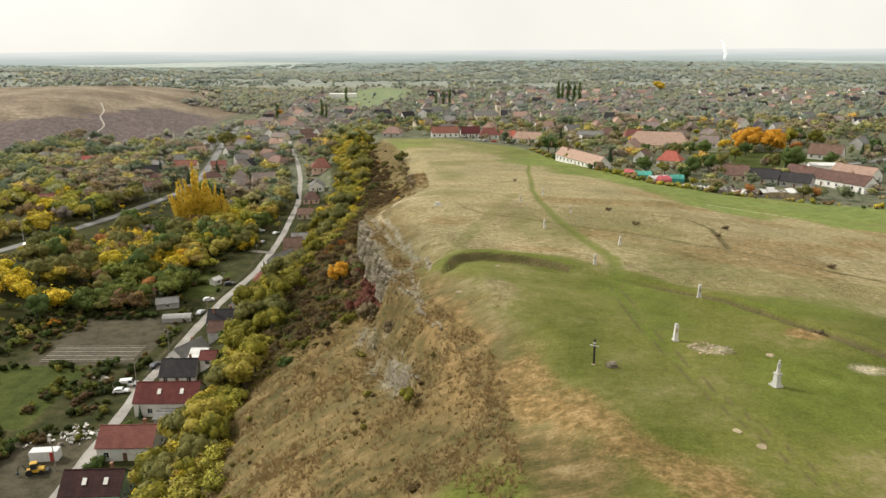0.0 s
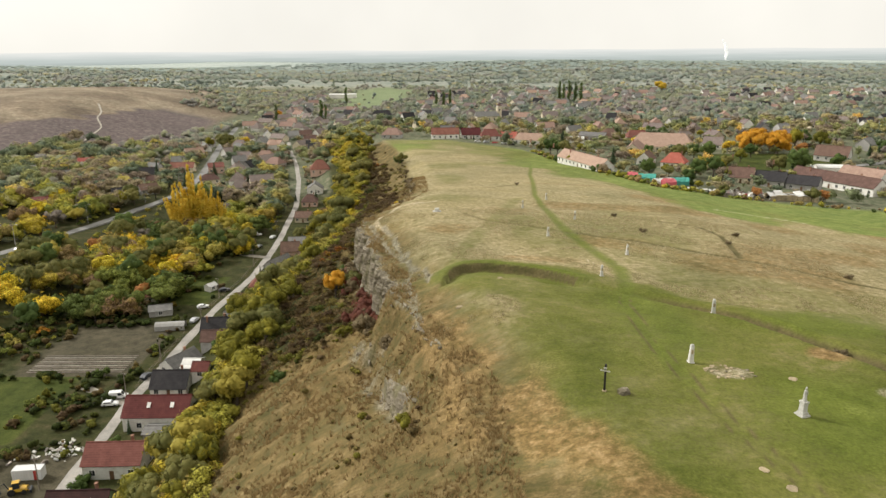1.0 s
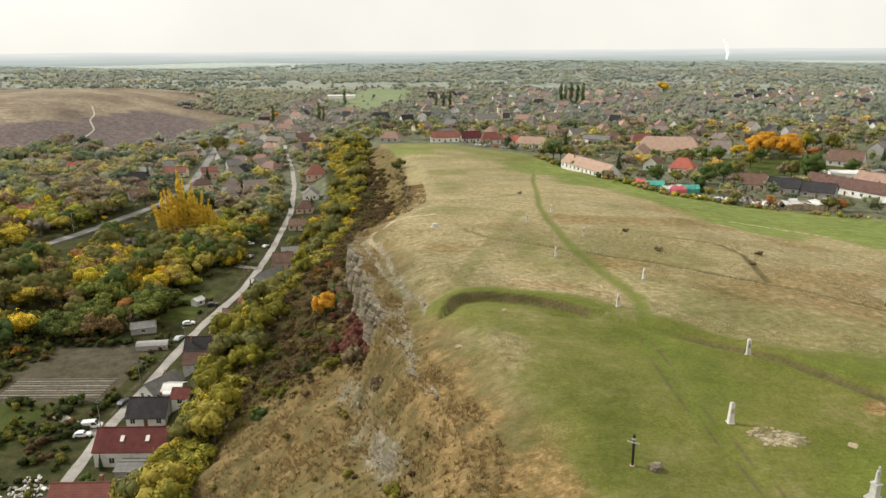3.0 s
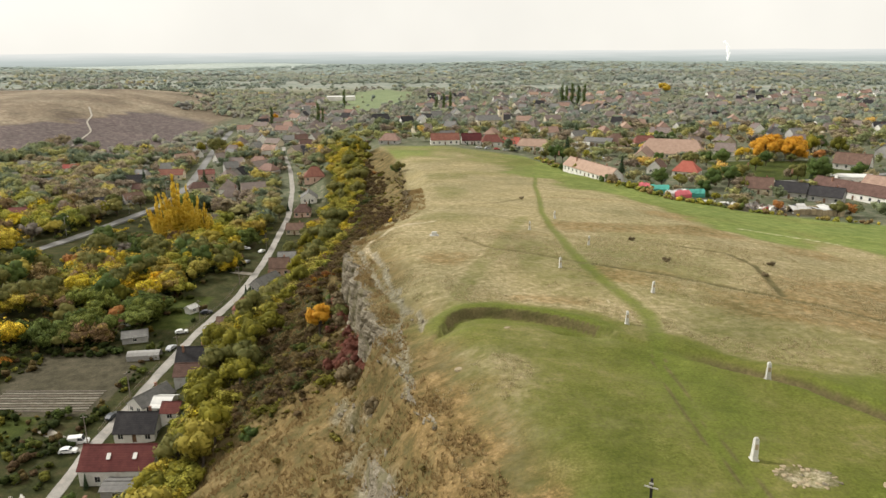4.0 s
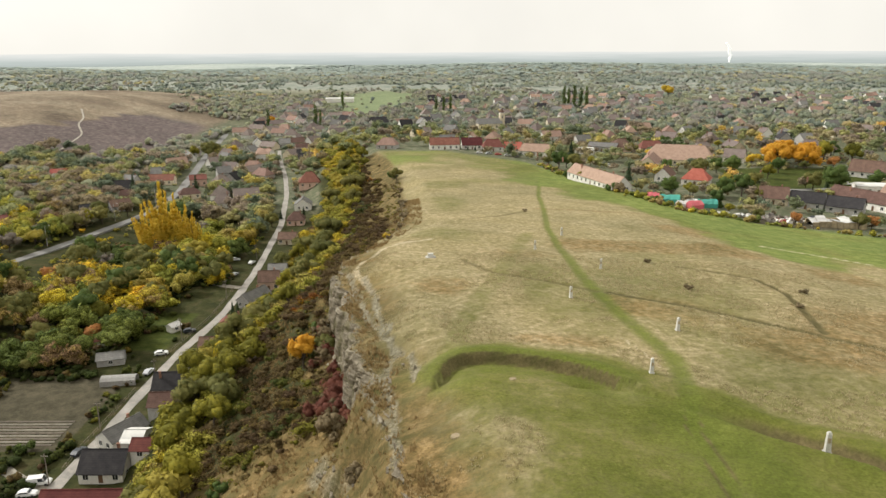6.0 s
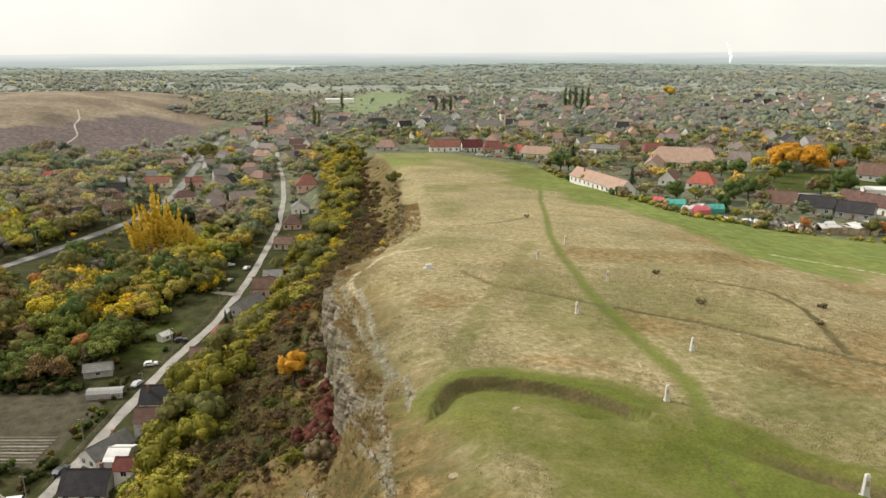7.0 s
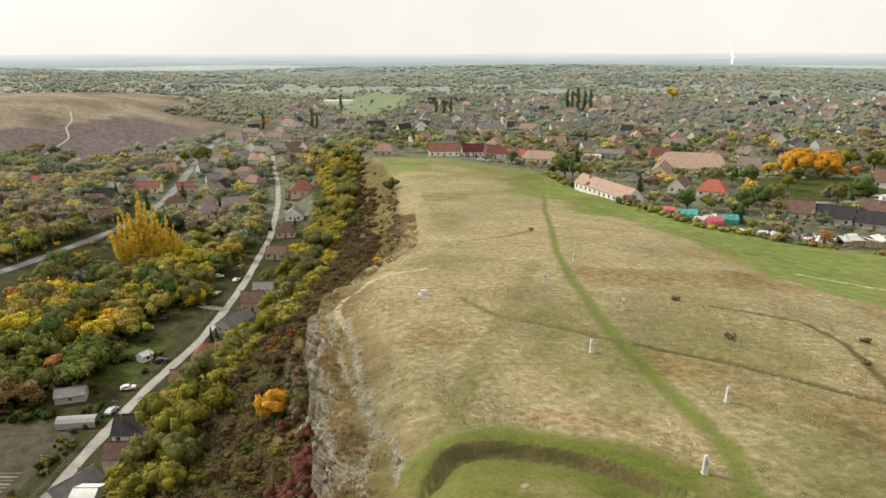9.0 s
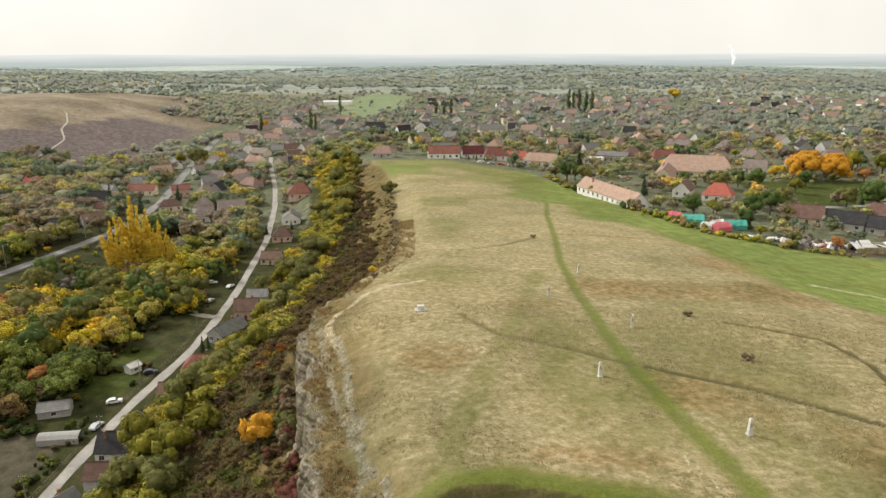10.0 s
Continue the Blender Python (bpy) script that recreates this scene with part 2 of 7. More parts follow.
def roof_tiles(name, stops, row=0.34):
    """Courses of tiles with moss and patched rows; the courses run along the ridge."""
    m, n, l, b = material(name, 0.85, 0, 0.2)
    co = n.new("ShaderNodeTexCoord").outputs["Object"]
    big, fine = noise_node(n, l, co, 0.55, 5, 0.65), noise_node(n, l, co, 5, 3)
    k = len(stops) - 1
    r = ramp_node(n, [(0.28 + 0.44 * i / k, c) for i, c in enumerate(stops)])
    l.new(math_node(n, l, "ADD", math_node(n, l, "MULTIPLY", big, 0.7), math_node(n, l, "MULTIPLY", fine, 0.3)), r.inputs[0])
    w = n.new("ShaderNodeTexWave")
    w.bands_direction, w.wave_profile = "Z", "SAW"
    w.inputs["Scale"].default_value, w.inputs["Distortion"].default_value = 0.31 / row, 0.4
    l.new(co, w.inputs["Vector"])
    out = mix_node(n, l, 0.22, r.outputs[0], w.outputs[0], "MULTIPLY")
    rnd = n.new("ShaderNodeObjectInfo").outputs["Random"]
    hs = n.new("ShaderNodeHueSaturation")
    l.new(out, hs.inputs["Color"])
    l.new(math_node(n, l, "ADD", math_node(n, l, "MULTIPLY", rnd, 0.4), 0.8), hs.inputs["Value"])
    l.new(math_node(n, l, "ADD", math_node(n, l, "MULTIPLY", rnd, 0.02), 0.49), hs.inputs["Hue"])
    l.new(hs.outputs[0], b.inputs["Base Color"])
    bump_to(n, l, b, w.outputs[0], 0.5, 0.05)
    return m


GROUND = ground_material()
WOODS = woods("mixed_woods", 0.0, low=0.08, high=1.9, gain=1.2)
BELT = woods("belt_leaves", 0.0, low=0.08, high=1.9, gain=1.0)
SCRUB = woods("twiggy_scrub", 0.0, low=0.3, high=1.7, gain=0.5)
# haze is put into these leaf colours: paler and greyer with distance
VILLAGE_WOODS = woods("hazed_garden_trees", 0.26, (0.37, 0.405, 0.42), 0.8, 0.13, 1.9, 1.35)
OUT_WOODS = woods("hazed_outskirt_leaves", 0.46, (0.345, 0.395, 0.405), 0.6, 0.25, 1.7, 1.0)
FAR_WOODS = woods("hazed_grey_green_woods", 0.66, (0.315, 0.355, 0.340), 0.4, 0.6, 1.3)
HAZE_WOODS = woods("hazed_blue_grey_woods", 0.86, (0.335, 0.400, 0.385), 0.25, 0.8, 1.15)
LEAF = {
    "yellow": leaf("yellow_leaves", [(0.19, 0.165, 0.035), (0.36, 0.30, 0.055), (0.50, 0.41, 0.08)]),
    "gold": leaf("golden_leaves", [(0.46, 0.32, 0.035), (0.68, 0.49, 0.06), (0.80, 0.62, 0.12)], 0.4),
    "lime": leaf("yellow_green_leaves", [(0.070, 0.078, 0.015), (0.180, 0.170, 0.026), (0.385, 0.335, 0.040)]),
    "olive": leaf("olive_leaves", [(0.074, 0.085, 0.026), (0.158, 0.158, 0.048), (0.278, 0.242, 0.074)]),
    "green": leaf("green_leaves", [(0.034, 0.064, 0.019), (0.084, 0.126, 0.034), (0.158, 0.205, 0.055)]),
    "dark": leaf("dark_needles", [(0.019, 0.034, 0.019), (0.041, 0.064, 0.030), (0.065, 0.094, 0.041)], 0.1),
    "rust": leaf("rusty_leaves", [(0.186, 0.084, 0.037), (0.372, 0.167, 0.055), (0.595, 0.298, 0.094)]),
    "orange": leaf("orange_leaves", [(0.40, 0.19, 0.02), (0.60, 0.31, 0.03), (0.72, 0.42, 0.06)]),
    "crimson": leaf("crimson_leaves", [(0.095, 0.038, 0.028), (0.170, 0.064, 0.044), (0.270, 0.110, 0.066)]),
    "brown": leaf("withered_leaves", [(0.080, 0.064, 0.036), (0.160, 0.125, 0.070), (0.260, 0.200, 0.112)], 0.15),
    "grey": leaf("bare_twigs", [(0.112, 0.094, 0.078), (0.196, 0.167, 0.139), (0.298, 0.260, 0.214)], 0.1),
    "sedge": leaf("rusty_grass_blades", [(0.16, 0.11, 0.045), (0.27, 0.19, 0.085), (0.40, 0.30, 0.16)], 0.4),
    "straw": leaf("dry_grass_blades", [(0.30, 0.25, 0.13), (0.42, 0.36, 0.21), (0.56, 0.49, 0.32)], 0.45),
}


def bedded_rock(name):
    """Grey buff limestone: bedding, dark cracks, pale worn edges and patches of lichen."""
    m, n, l, b = material(name, 0.95, 0, 0.1)
    co = n.new("ShaderNodeNewGeometry").outputs["Position"]
    bed = noise_node(n, l, co, 0.8, 5, 0.65, (0.35, 0.35, 2.2))
    blot = noise_node(n, l, co, 0.35, 5, 0.6)
    fine = noise_node(n, l, co, 3.2, 4, 0.65)
    v = math_node(n, l, "ADD", math_node(n, l, "MULTIPLY", bed, 0.6), math_node(n, l, "MULTIPLY", fine, 0.4))
    r = ramp_node(n, [(0.34, (0.060, 0.049, 0.034)), (0.43, (0.125, 0.106, 0.076)), (0.52, (0.210, 0.182, 0.134)), (0.64, (0.330, 0.292, 0.225))])
    l.new(v, r.inputs[0])
    lichen = ramp_node(n, [(0.5, (0, 0, 0)), (0.62, (0.75, 0.75, 0.75))])
    l.new(blot, lichen.inputs[0])
    out = mix_node(n, l, lichen.outputs[0], r.outputs[0], (0.115, 0.104, 0.050))
    l.new(out, b.inputs["Base Color"])
    bump_to(n, l, b, v, 0.9, 0.25)
    return m


BEDROCK = bedded_rock("bedded_limestone")
BARK = plain("bark", (0.10, 0.08, 0.06), 0.95, 0.2, 3.0)
ASPHALT = plain("worn_asphalt", (0.33, 0.31, 0.28), 0.9, 0.15, 0.5, dirt=(0.40, 0.36, 0.31))
TARMAC = plain("grey_tarmac", (0.25, 0.245, 0.235), 0.85, 0.12, 0.4, dirt=(0.22, 0.21, 0.19))
GRAVEL = plain("pale_gravel", (0.34, 0.31, 0.26), 0.95, 0.15, 0.6, dirt=(0.20, 0.17, 0.12))
LIMESTONE = plain("limestone", (0.40, 0.325, 0.205), 0.95, 0.22, 0.9, bump=0.8, dirt=(0.20, 0.155, 0.085))
WHITESTONE = plain("white_stone", (0.54, 0.53, 0.48), 0.85, 0.1, 1.4, bump=0.5, dirt=(0.36, 0.34, 0.30))
BLACKWOOD = plain("black_tarred_wood", (0.025, 0.022, 0.020), 0.7, 0.15, 3.0)
WALL = {
    "white": plain("white_render", (0.72, 0.70, 0.65), 0.9, 0.06, 0.6, dirt=(0.50, 0.46, 0.40)),
    "cream": plain("cream_render", (0.62, 0.54, 0.40), 0.9, 0.07, 0.6, dirt=(0.42, 0.36, 0.28)),
    "pink": plain("pink_render", (0.58, 0.40, 0.32), 0.9, 0.07, 0.6, dirt=(0.40, 0.30, 0.25)),
    "grey": plain("grey_render", (0.38, 0.37, 0.35), 0.9, 0.08, 0.6, dirt=(0.25, 0.23, 0.21)),
    "green": plain("pale_green_render", (0.36, 0.50, 0.40), 0.9, 0.08, 0.6, dirt=(0.30, 0.34, 0.28)),
}
ROOF = {
    "red": roof_tiles("red_tiles", [(0.13, 0.050, 0.040), (0.21, 0.082, 0.064), (0.28, 0.125, 0.098)]),
    "maroon": roof_tiles("maroon_tiles", [(0.075, 0.022, 0.020), (0.13, 0.038, 0.034), (0.18, 0.060, 0.050)]),
    "blackred": roof_tiles("blackened_maroon_tiles", [(0.022, 0.014, 0.014), (0.045, 0.020, 0.020), (0.085, 0.034, 0.032)]),
    "pink": roof_tiles("weathered_pink_tiles", [(0.23, 0.150, 0.115), (0.34, 0.225, 0.175), (0.42, 0.295, 0.235)]),
    "brown": roof_tiles("brown_tiles", [(0.085, 0.052, 0.042), (0.15, 0.090, 0.070), (0.21, 0.135, 0.105)]),
    # brown tiles with haze mixed into the colour, for the far village
    "umber": roof_tiles("hazed_umber_tiles", [(0.150, 0.118, 0.106), (0.225, 0.180, 0.162), (0.300, 0.250, 0.228)]),
    "dark": roof_tiles("anthracite_tiles", [(0.020, 0.019, 0.021), (0.036, 0.034, 0.036), (0.060, 0.055, 0.055)]),
    "grey": roof_tiles("grey_slates", [(0.12, 0.115, 0.11), (0.20, 0.195, 0.185), (0.28, 0.27, 0.25)]),
    "bright": roof_tiles("bright_red_tiles", [(0.32, 0.085, 0.058), (0.42, 0.125, 0.088), (0.50, 0.18, 0.13)]),
    "white": roof_tiles("pale_sheeting", [(0.50, 0.49, 0.47), (0.62, 0.61, 0.58), (0.70, 0.69, 0.66)], 1.0),
}
GLASS = plain("window_glass", (0.03, 0.035, 0.04), 0.12, 0.1, 1.0, 0, 0.6, 0.02)
FRAME_WHITE = plain("white_frame", (0.70, 0.68, 0.64), 0.6, 0.05, 2.0)
BRICK = plain("chimney_brick", (0.30, 0.16, 0.11), 0.9, 0.15, 3.0)
DOOR_WOOD = plain("brown_door_wood", (0.14, 0.08, 0.045), 0.6, 0.15, 2.0)
PAINT = {k: plain(k + "_car_paint", c, 0.3, 0.03, 1.0, 0, 0.5, 0.02) for k, c in
         {"white": (0.74, 0.74, 0.73), "silver": (0.42, 0.43, 0.45), "dark": (0.03, 0.035, 0.045), "red": (0.36, 0.04, 0.035), "yellow": (0.55, 0.33, 0.03)}.items()}
RUBBER = plain("tyre_rubber", (0.02, 0.02, 0.02), 0.9, 0.1, 4.0)
TARP = {k: plain(k + "_tarpaulin", c, 0.55, 0.08, 0.8, 0, 0.3, 0.4) for k, c in {"pink": (0.58, 0.13, 0.15), "teal": (0.07, 0.33, 0.27), "white": (0.68, 0.68, 0.66)}.items()}
TIN = plain("rusted_tin", (0.36, 0.33, 0.30), 0.6, 0.2, 0.8, 0.3, 0.4, 0.5, dirt=(0.24, 0.13, 0.07))
POLEWOOD = plain("grey_pole_wood", (0.20, 0.17, 0.14), 0.9, 0.15, 2.0)

# ---- the lie of the land ----
def ramp(v, xs, ys):
    return np.interp(v, xs, ys)


def smooth(a, b, v):
    u = np.clip((np.asarray(v, float) - a) / (np.asarray(b) - a), 0, 1)
    return u * u * (3 - 2 * u)


def soft_max(a, b, k):
    m = np.maximum(a, b)
    return m + k * np.log(np.exp((a - m) / k) + np.exp((b - m) / k))


def edge_x(y):
    """Where the hill top breaks off to the valley."""
    w = 0.9 * np.sin(y * 0.31) + 0.6 * np.sin(y * 0.83 + 1.0)
    return ramp(y, [-60, 60, 97, 106, 122, 150, 183, 206, 225, 256, 327, 411, 480, 560, 700],
                [11, 8, 3, 0.3, -5.2, -11.8, -18.8, -24, -22, -9, -13, -21, -32, -50, -75]) + w * smooth(100, 130, y) * (1 - smooth(220, 260, y))


def top_z(x, y):
    """The hill top: level, then falling away to the back and to the right."""
    z = ramp(y, [-100, 60, 100, 140, 200, 256, 327, 411, 520, 700, 900, 1300], [0.5, -0.3, -1.4, -2.6, -5.0, -9.5, -15.5, -21.5, -25, -29, -34, -37])
    xr = np.maximum(x - 8, 0)
    z = z - 0.055 * np.minimum(xr, 60) - ramp(xr, [0, 60, 110, 150, 200, 400], [0, 0, 6, 10, 13, 15]) * (1 - smooth(300, 460, y))
    return soft_max(z, -29.5 - 0.0 * y - ramp(y, [0, 500, 1300], [0, 1, 8]), 2.0)


def valley_z(x, y):
    z = ramp(y, [-100, 350, 500, 640, 900, 1400], [-55.5, -55.5, -52.5, -47, -40, -38])
    z = z + 7.0 * smooth(-130, -190, x) * (1 - smooth(420, 700, y))
    # the bare hill across the valley
    return z + 34 * smooth(-220, -440, x) * smooth(360, 820, y) * (1 - smooth(900, 1500, y) * 0.75)


def ground_z(x, y):
    x, y = np.asarray(x, float), np.asarray(y, float)
    e = edge_x(y)
    d = e - x
    back = smooth(380, 560, y)
    near = top_z(np.maximum(x, e), y)
    dip = 4.2 * smooth(14, -1, -d) * smooth(25, 80, y) * (1 - smooth(225, 260, y)) + 3.0 * smooth(10, 0, -d) * smooth(300, 340, y) * (1 - back)
    cliff = ramp(y, [92, 104, 124, 150, 165, 205, 222, 250, 330, 400], [0, 4, 7, 9, 10.5, 10.5, 6, 3, 3, 1])
    wide = ramp(y, [100, 136, 153, 205, 225, 250], [9, 6, 1.1, 1.1, 3, 5])
    dd = np.maximum(d, 0)
    fall = 0.5 * dd + 0.004 * np.minimum(dd, 60) ** 2
    gentle = 1 - 0.55 * smooth(420, 620, y)
    z = near - dip - cliff * smooth(-0.3, wide, d) - fall * gentle
    v = valley_z(x, y)
    z = np.where(d > 8, soft_max(z, v, 1.5), soft_max(z, v - 0 * z, 1.5))
    # far land: low wooded rises, then the plain
    r = np.hypot(x, y)
    far = -38 + 25 * np.exp(-((r - 2900) / 520) ** 2) * (0.75 + 0.25 * np.sin(x / 610 + 1.3)) * smooth(-700, 250, x) \
        + 14 * np.exp(-((r - 2300) / 600) ** 2) * smooth(200, -900, x) + 8 * np.sin(x / 270) * np.sin(y / 340 + 0.7) * smooth(1200, 1700, r)
    m = smooth(1050, 1700, r)
    return z * (1 - m) + far * m

# ---- the ground: one sheet to the horizon ----
def along(points, x, y):
    """Distance to a line of (x, y) points."""
    best = np.full(np.shape(x), 1e9)
    for (ax, ay), (bx, by) in zip(points, points[1:]):
        ux, uy = bx - ax, by - ay
        t = np.clip(((x - ax) * ux + (y - ay) * uy) / (ux * ux + uy * uy), 0, 1)
        best = np.minimum(best, np.hypot(x - ax - t * ux, y - ay - t * uy))
    return best


def signed(points, x, y):
    """The distance to a line, with a minus sign on its right-hand side."""
    best, sign = np.full(np.shape(x), 1e9), np.ones(np.shape(x))
    for (ax, ay), (bx, by) in zip(points, points[1:]):
        ux, uy = bx - ax, by - ay
        t = np.clip(((x - ax) * ux + (y - ay) * uy) / (ux * ux + uy * uy), 0, 1)
        d = np.hypot(x - ax - t * ux, y - ay - t * uy)
        side = np.where(ux * (y - ay) - uy * (x - ax) >= 0, 1.0, -1.0)
        sign, best = np.where(d < best, side, sign), np.minimum(best, d)
    return sign * best


def value_noise(x, y, size, seed):
    u, v = np.asarray(x) / size, np.asarray(y) / size
    i, j = np.floor(u).astype(np.int64), np.floor(v).astype(np.int64)
    fu, fv = u - i, v - j
    fu, fv = fu * fu * (3 - 2 * fu), fv * fv * (3 - 2 * fv)

    def h(a, b):
        k = (a * 374761393 + b * 668265263 + seed * 982451653) & 0x7FFFFFFF
        k = ((k ^ (k >> 13)) * 1274126177) & 0x7FFFFFFF
        return ((k ^ (k >> 16)) & 0xFFFF) / 65535.0

    return (h(i, j) * (1 - fu) + h(i + 1, j) * fu) * (1 - fv) + (h(i, j + 1) * (1 - fu) + h(i + 1, j + 1) * fu) * fv


TRENCH = [(1.2, 138.6), (2.4, 141.2), (4.6, 142.8), (8.0, 143.2), (14.3, 142.2), (20.5, 140.3), (24.7, 136.6)]
BANK = [(31.0, 131.0), (37.7, 125.6), (41.4, 122.2), (49.2, 117.4), (54.5, 109.6), (60.0, 100.0), (66.0, 88.0)]
TRACK = [(52, 430), (40, 340), (36.6, 300), (31.5, 253), (30.0, 223), (29.9, 193), (30.9, 176), (32.5, 163), (34.1, 153.6), (35.4, 145.6), (33.5, 133), (30.7, 122.6), (30.0, 104.5), (31.0, 93.0), (32.0, 80.0), (36.0, 60.0)]
SIDE_PATHS = [[(33, 179), (46, 172.8), (56.8, 165), (67.3, 157), (84, 146), (110, 133)], [(54, 203), (68, 196.5), (70.5, 185), (65.7, 161)], [(5.6, 200), (11.9, 190.5), (24, 184.5), (31, 180)],
              [(6, 262), (20, 275), (30, 290)]]
LANE = [(-83.5, 60), (-84.3, 137), (-85, 150), (-86.2, 176), (-87.5, 190), (-86.4, 205), (-86.6, 229), (-86.0, 263), (-82.0, 300), (-82.5, 330), (-84.0, 366), (-90, 439), (-103, 515), (-115, 569), (-137, 650), (-146, 690)]
ROAD = [(-222, 240), (-204, 300), (-193, 331), (-180, 372), (-170.5, 422), (-166, 454), (-171, 511), (-184, 576), (-203, 665), (-225, 800)]


LEDGES = [[(-20.4, 204), (-17.1, 191.2), (-14.1, 178), (-11.6, 168.8), (-8.4, 160), (-6.1, 153.3), (-4.6, 150.7)], [(-15.3, 194), (-12.6, 184), (-10.7, 174), (-9.1, 166.5), (-7.6, 161)],
          [(-5.8, 151.5), (-6.8, 148.3), (-6.4, 138.7), (-4.4, 131)], [(-3.6, 148.5), (-2.5, 144), (-2.6, 139.6)]]
RIM_PATH = [(-14.8, 190), (-17.5, 197), (-19.2, 204), (-16.5, 212), (-10, 221), (-2, 226)]
FAINT_PATH = [(24, 240), (18, 212), (13, 190.5), (8.8, 174.5), (4.5, 158), (2.8, 146)]


def relief(x, y):
    """The ground with its trench, banks, ledges and tussocks."""
    z = ground_z(x, y)
    e = edge_x(y)
    d = e - x
    s_ = signed(TRENCH, x, y)
    t = np.abs(s_)
    # a scarp: the hollow before it lies lower, and its steep face looks towards the hill's near end
    z = z - 1.45 * smooth(0.45, -0.45, s_) * np.exp(-np.maximum(-s_ - 1.0, 0) / 4.5) * (t < 40) + 0.45 * np.exp(-((s_ - 1.8) / 1.4) ** 2)
    b = along(BANK, x, y)
    z = z + smooth(30, 41, x) * (0.40 * np.exp(-((b - 2.8) / 1.3) ** 2) - 1.10 * np.exp(-(b / 1.4) ** 2))
    z = z - 0.9 * np.exp(-(np.hypot((x - 20.5) / 2.2, (y - 135.5) / 0.9)) ** 2)
    # worn rock ledges above the cliff, each a small step down towards the valley
    for k, line in enumerate(LEDGES):
        s_ = signed(line, x, y)
        z = z - (0.7, 0.5, 0.5, 0.4)[k] * smooth(0.4, -0.4, s_ + 0.8 * (value_noise(x, y, 2.2, 41) - 0.5)) * np.exp(-np.maximum(-s_ - 0.6, 0) / 2.5) * (np.abs(s_) < 14)
    # the lower rock step of the near slope
    buttress = smooth(96, 104, y) * (1 - smooth(138, 146, y))
    z = z + buttress * 1.5 * np.exp(-np.abs(d - 6.8 - 1.5 * (value_noise(x, y, 6, 42) - 0.5)) / 3.0) * np.sign(6.8 + 1.5 * (value_noise(x, y, 6, 42) - 0.5) - d) * smooth(0, 0.7, np.abs(d - 6.8 - 1.5 * (value_noise(x, y, 6, 42) - 0.5)))
    z = z - 0.16 * np.exp(-(along(TRACK, x, y) / 0.9) ** 2)
    for s in SIDE_PATHS:
        z = z - 0.42 * np.exp(-(along(s, x, y) / 0.75) ** 2)
    z = z + 0.30 * np.exp(-(np.hypot((x - 37.2) / 1.5, (y - 93.4) / 1.2) - 1.6) ** 2)
    hill = smooth(60, 20, -d) * smooth(-6, 1, d) * (1 - smooth(420, 480, y))
    slope = smooth(1, 5, d) * (1 - smooth(48, 60, d)) * (1 - smooth(600, 700, y))
    z = z + slope * (0.85 * (value_noise(x, y, 11, 3) - 0.5) + 0.8 * (1 - 0.8 * smooth(215, 235, y)) * (value_noise(x * 0.5, y, 3.0, 4) - 0.5) + 0.4 * (value_noise(x, y, 1.4, 5) - 0.5))
    ledge = 0.35 * smooth(118, 140, y) * (1 - smooth(222, 246, y)) * smooth(-9, -2, d) * (1 - smooth(2, 6, d))
    z = z + ledge * (1.3 * (np.abs(value_noise(x * 1.6 + 40, y * 0.6, 3.2, 6) - 0.5) * 2 - 0.5) + 0.7 * (value_noise(x, y, 1.5, 7) - 0.5))
    top = smooth(2, -8, d) * (y < 500) * (x < 160)
    z = z + top * (0.26 * (value_noise(x, y, 11, 8) - 0.5) + 0.22 * (value_noise(x, y, 2.6, 9) - 0.5))
    return z


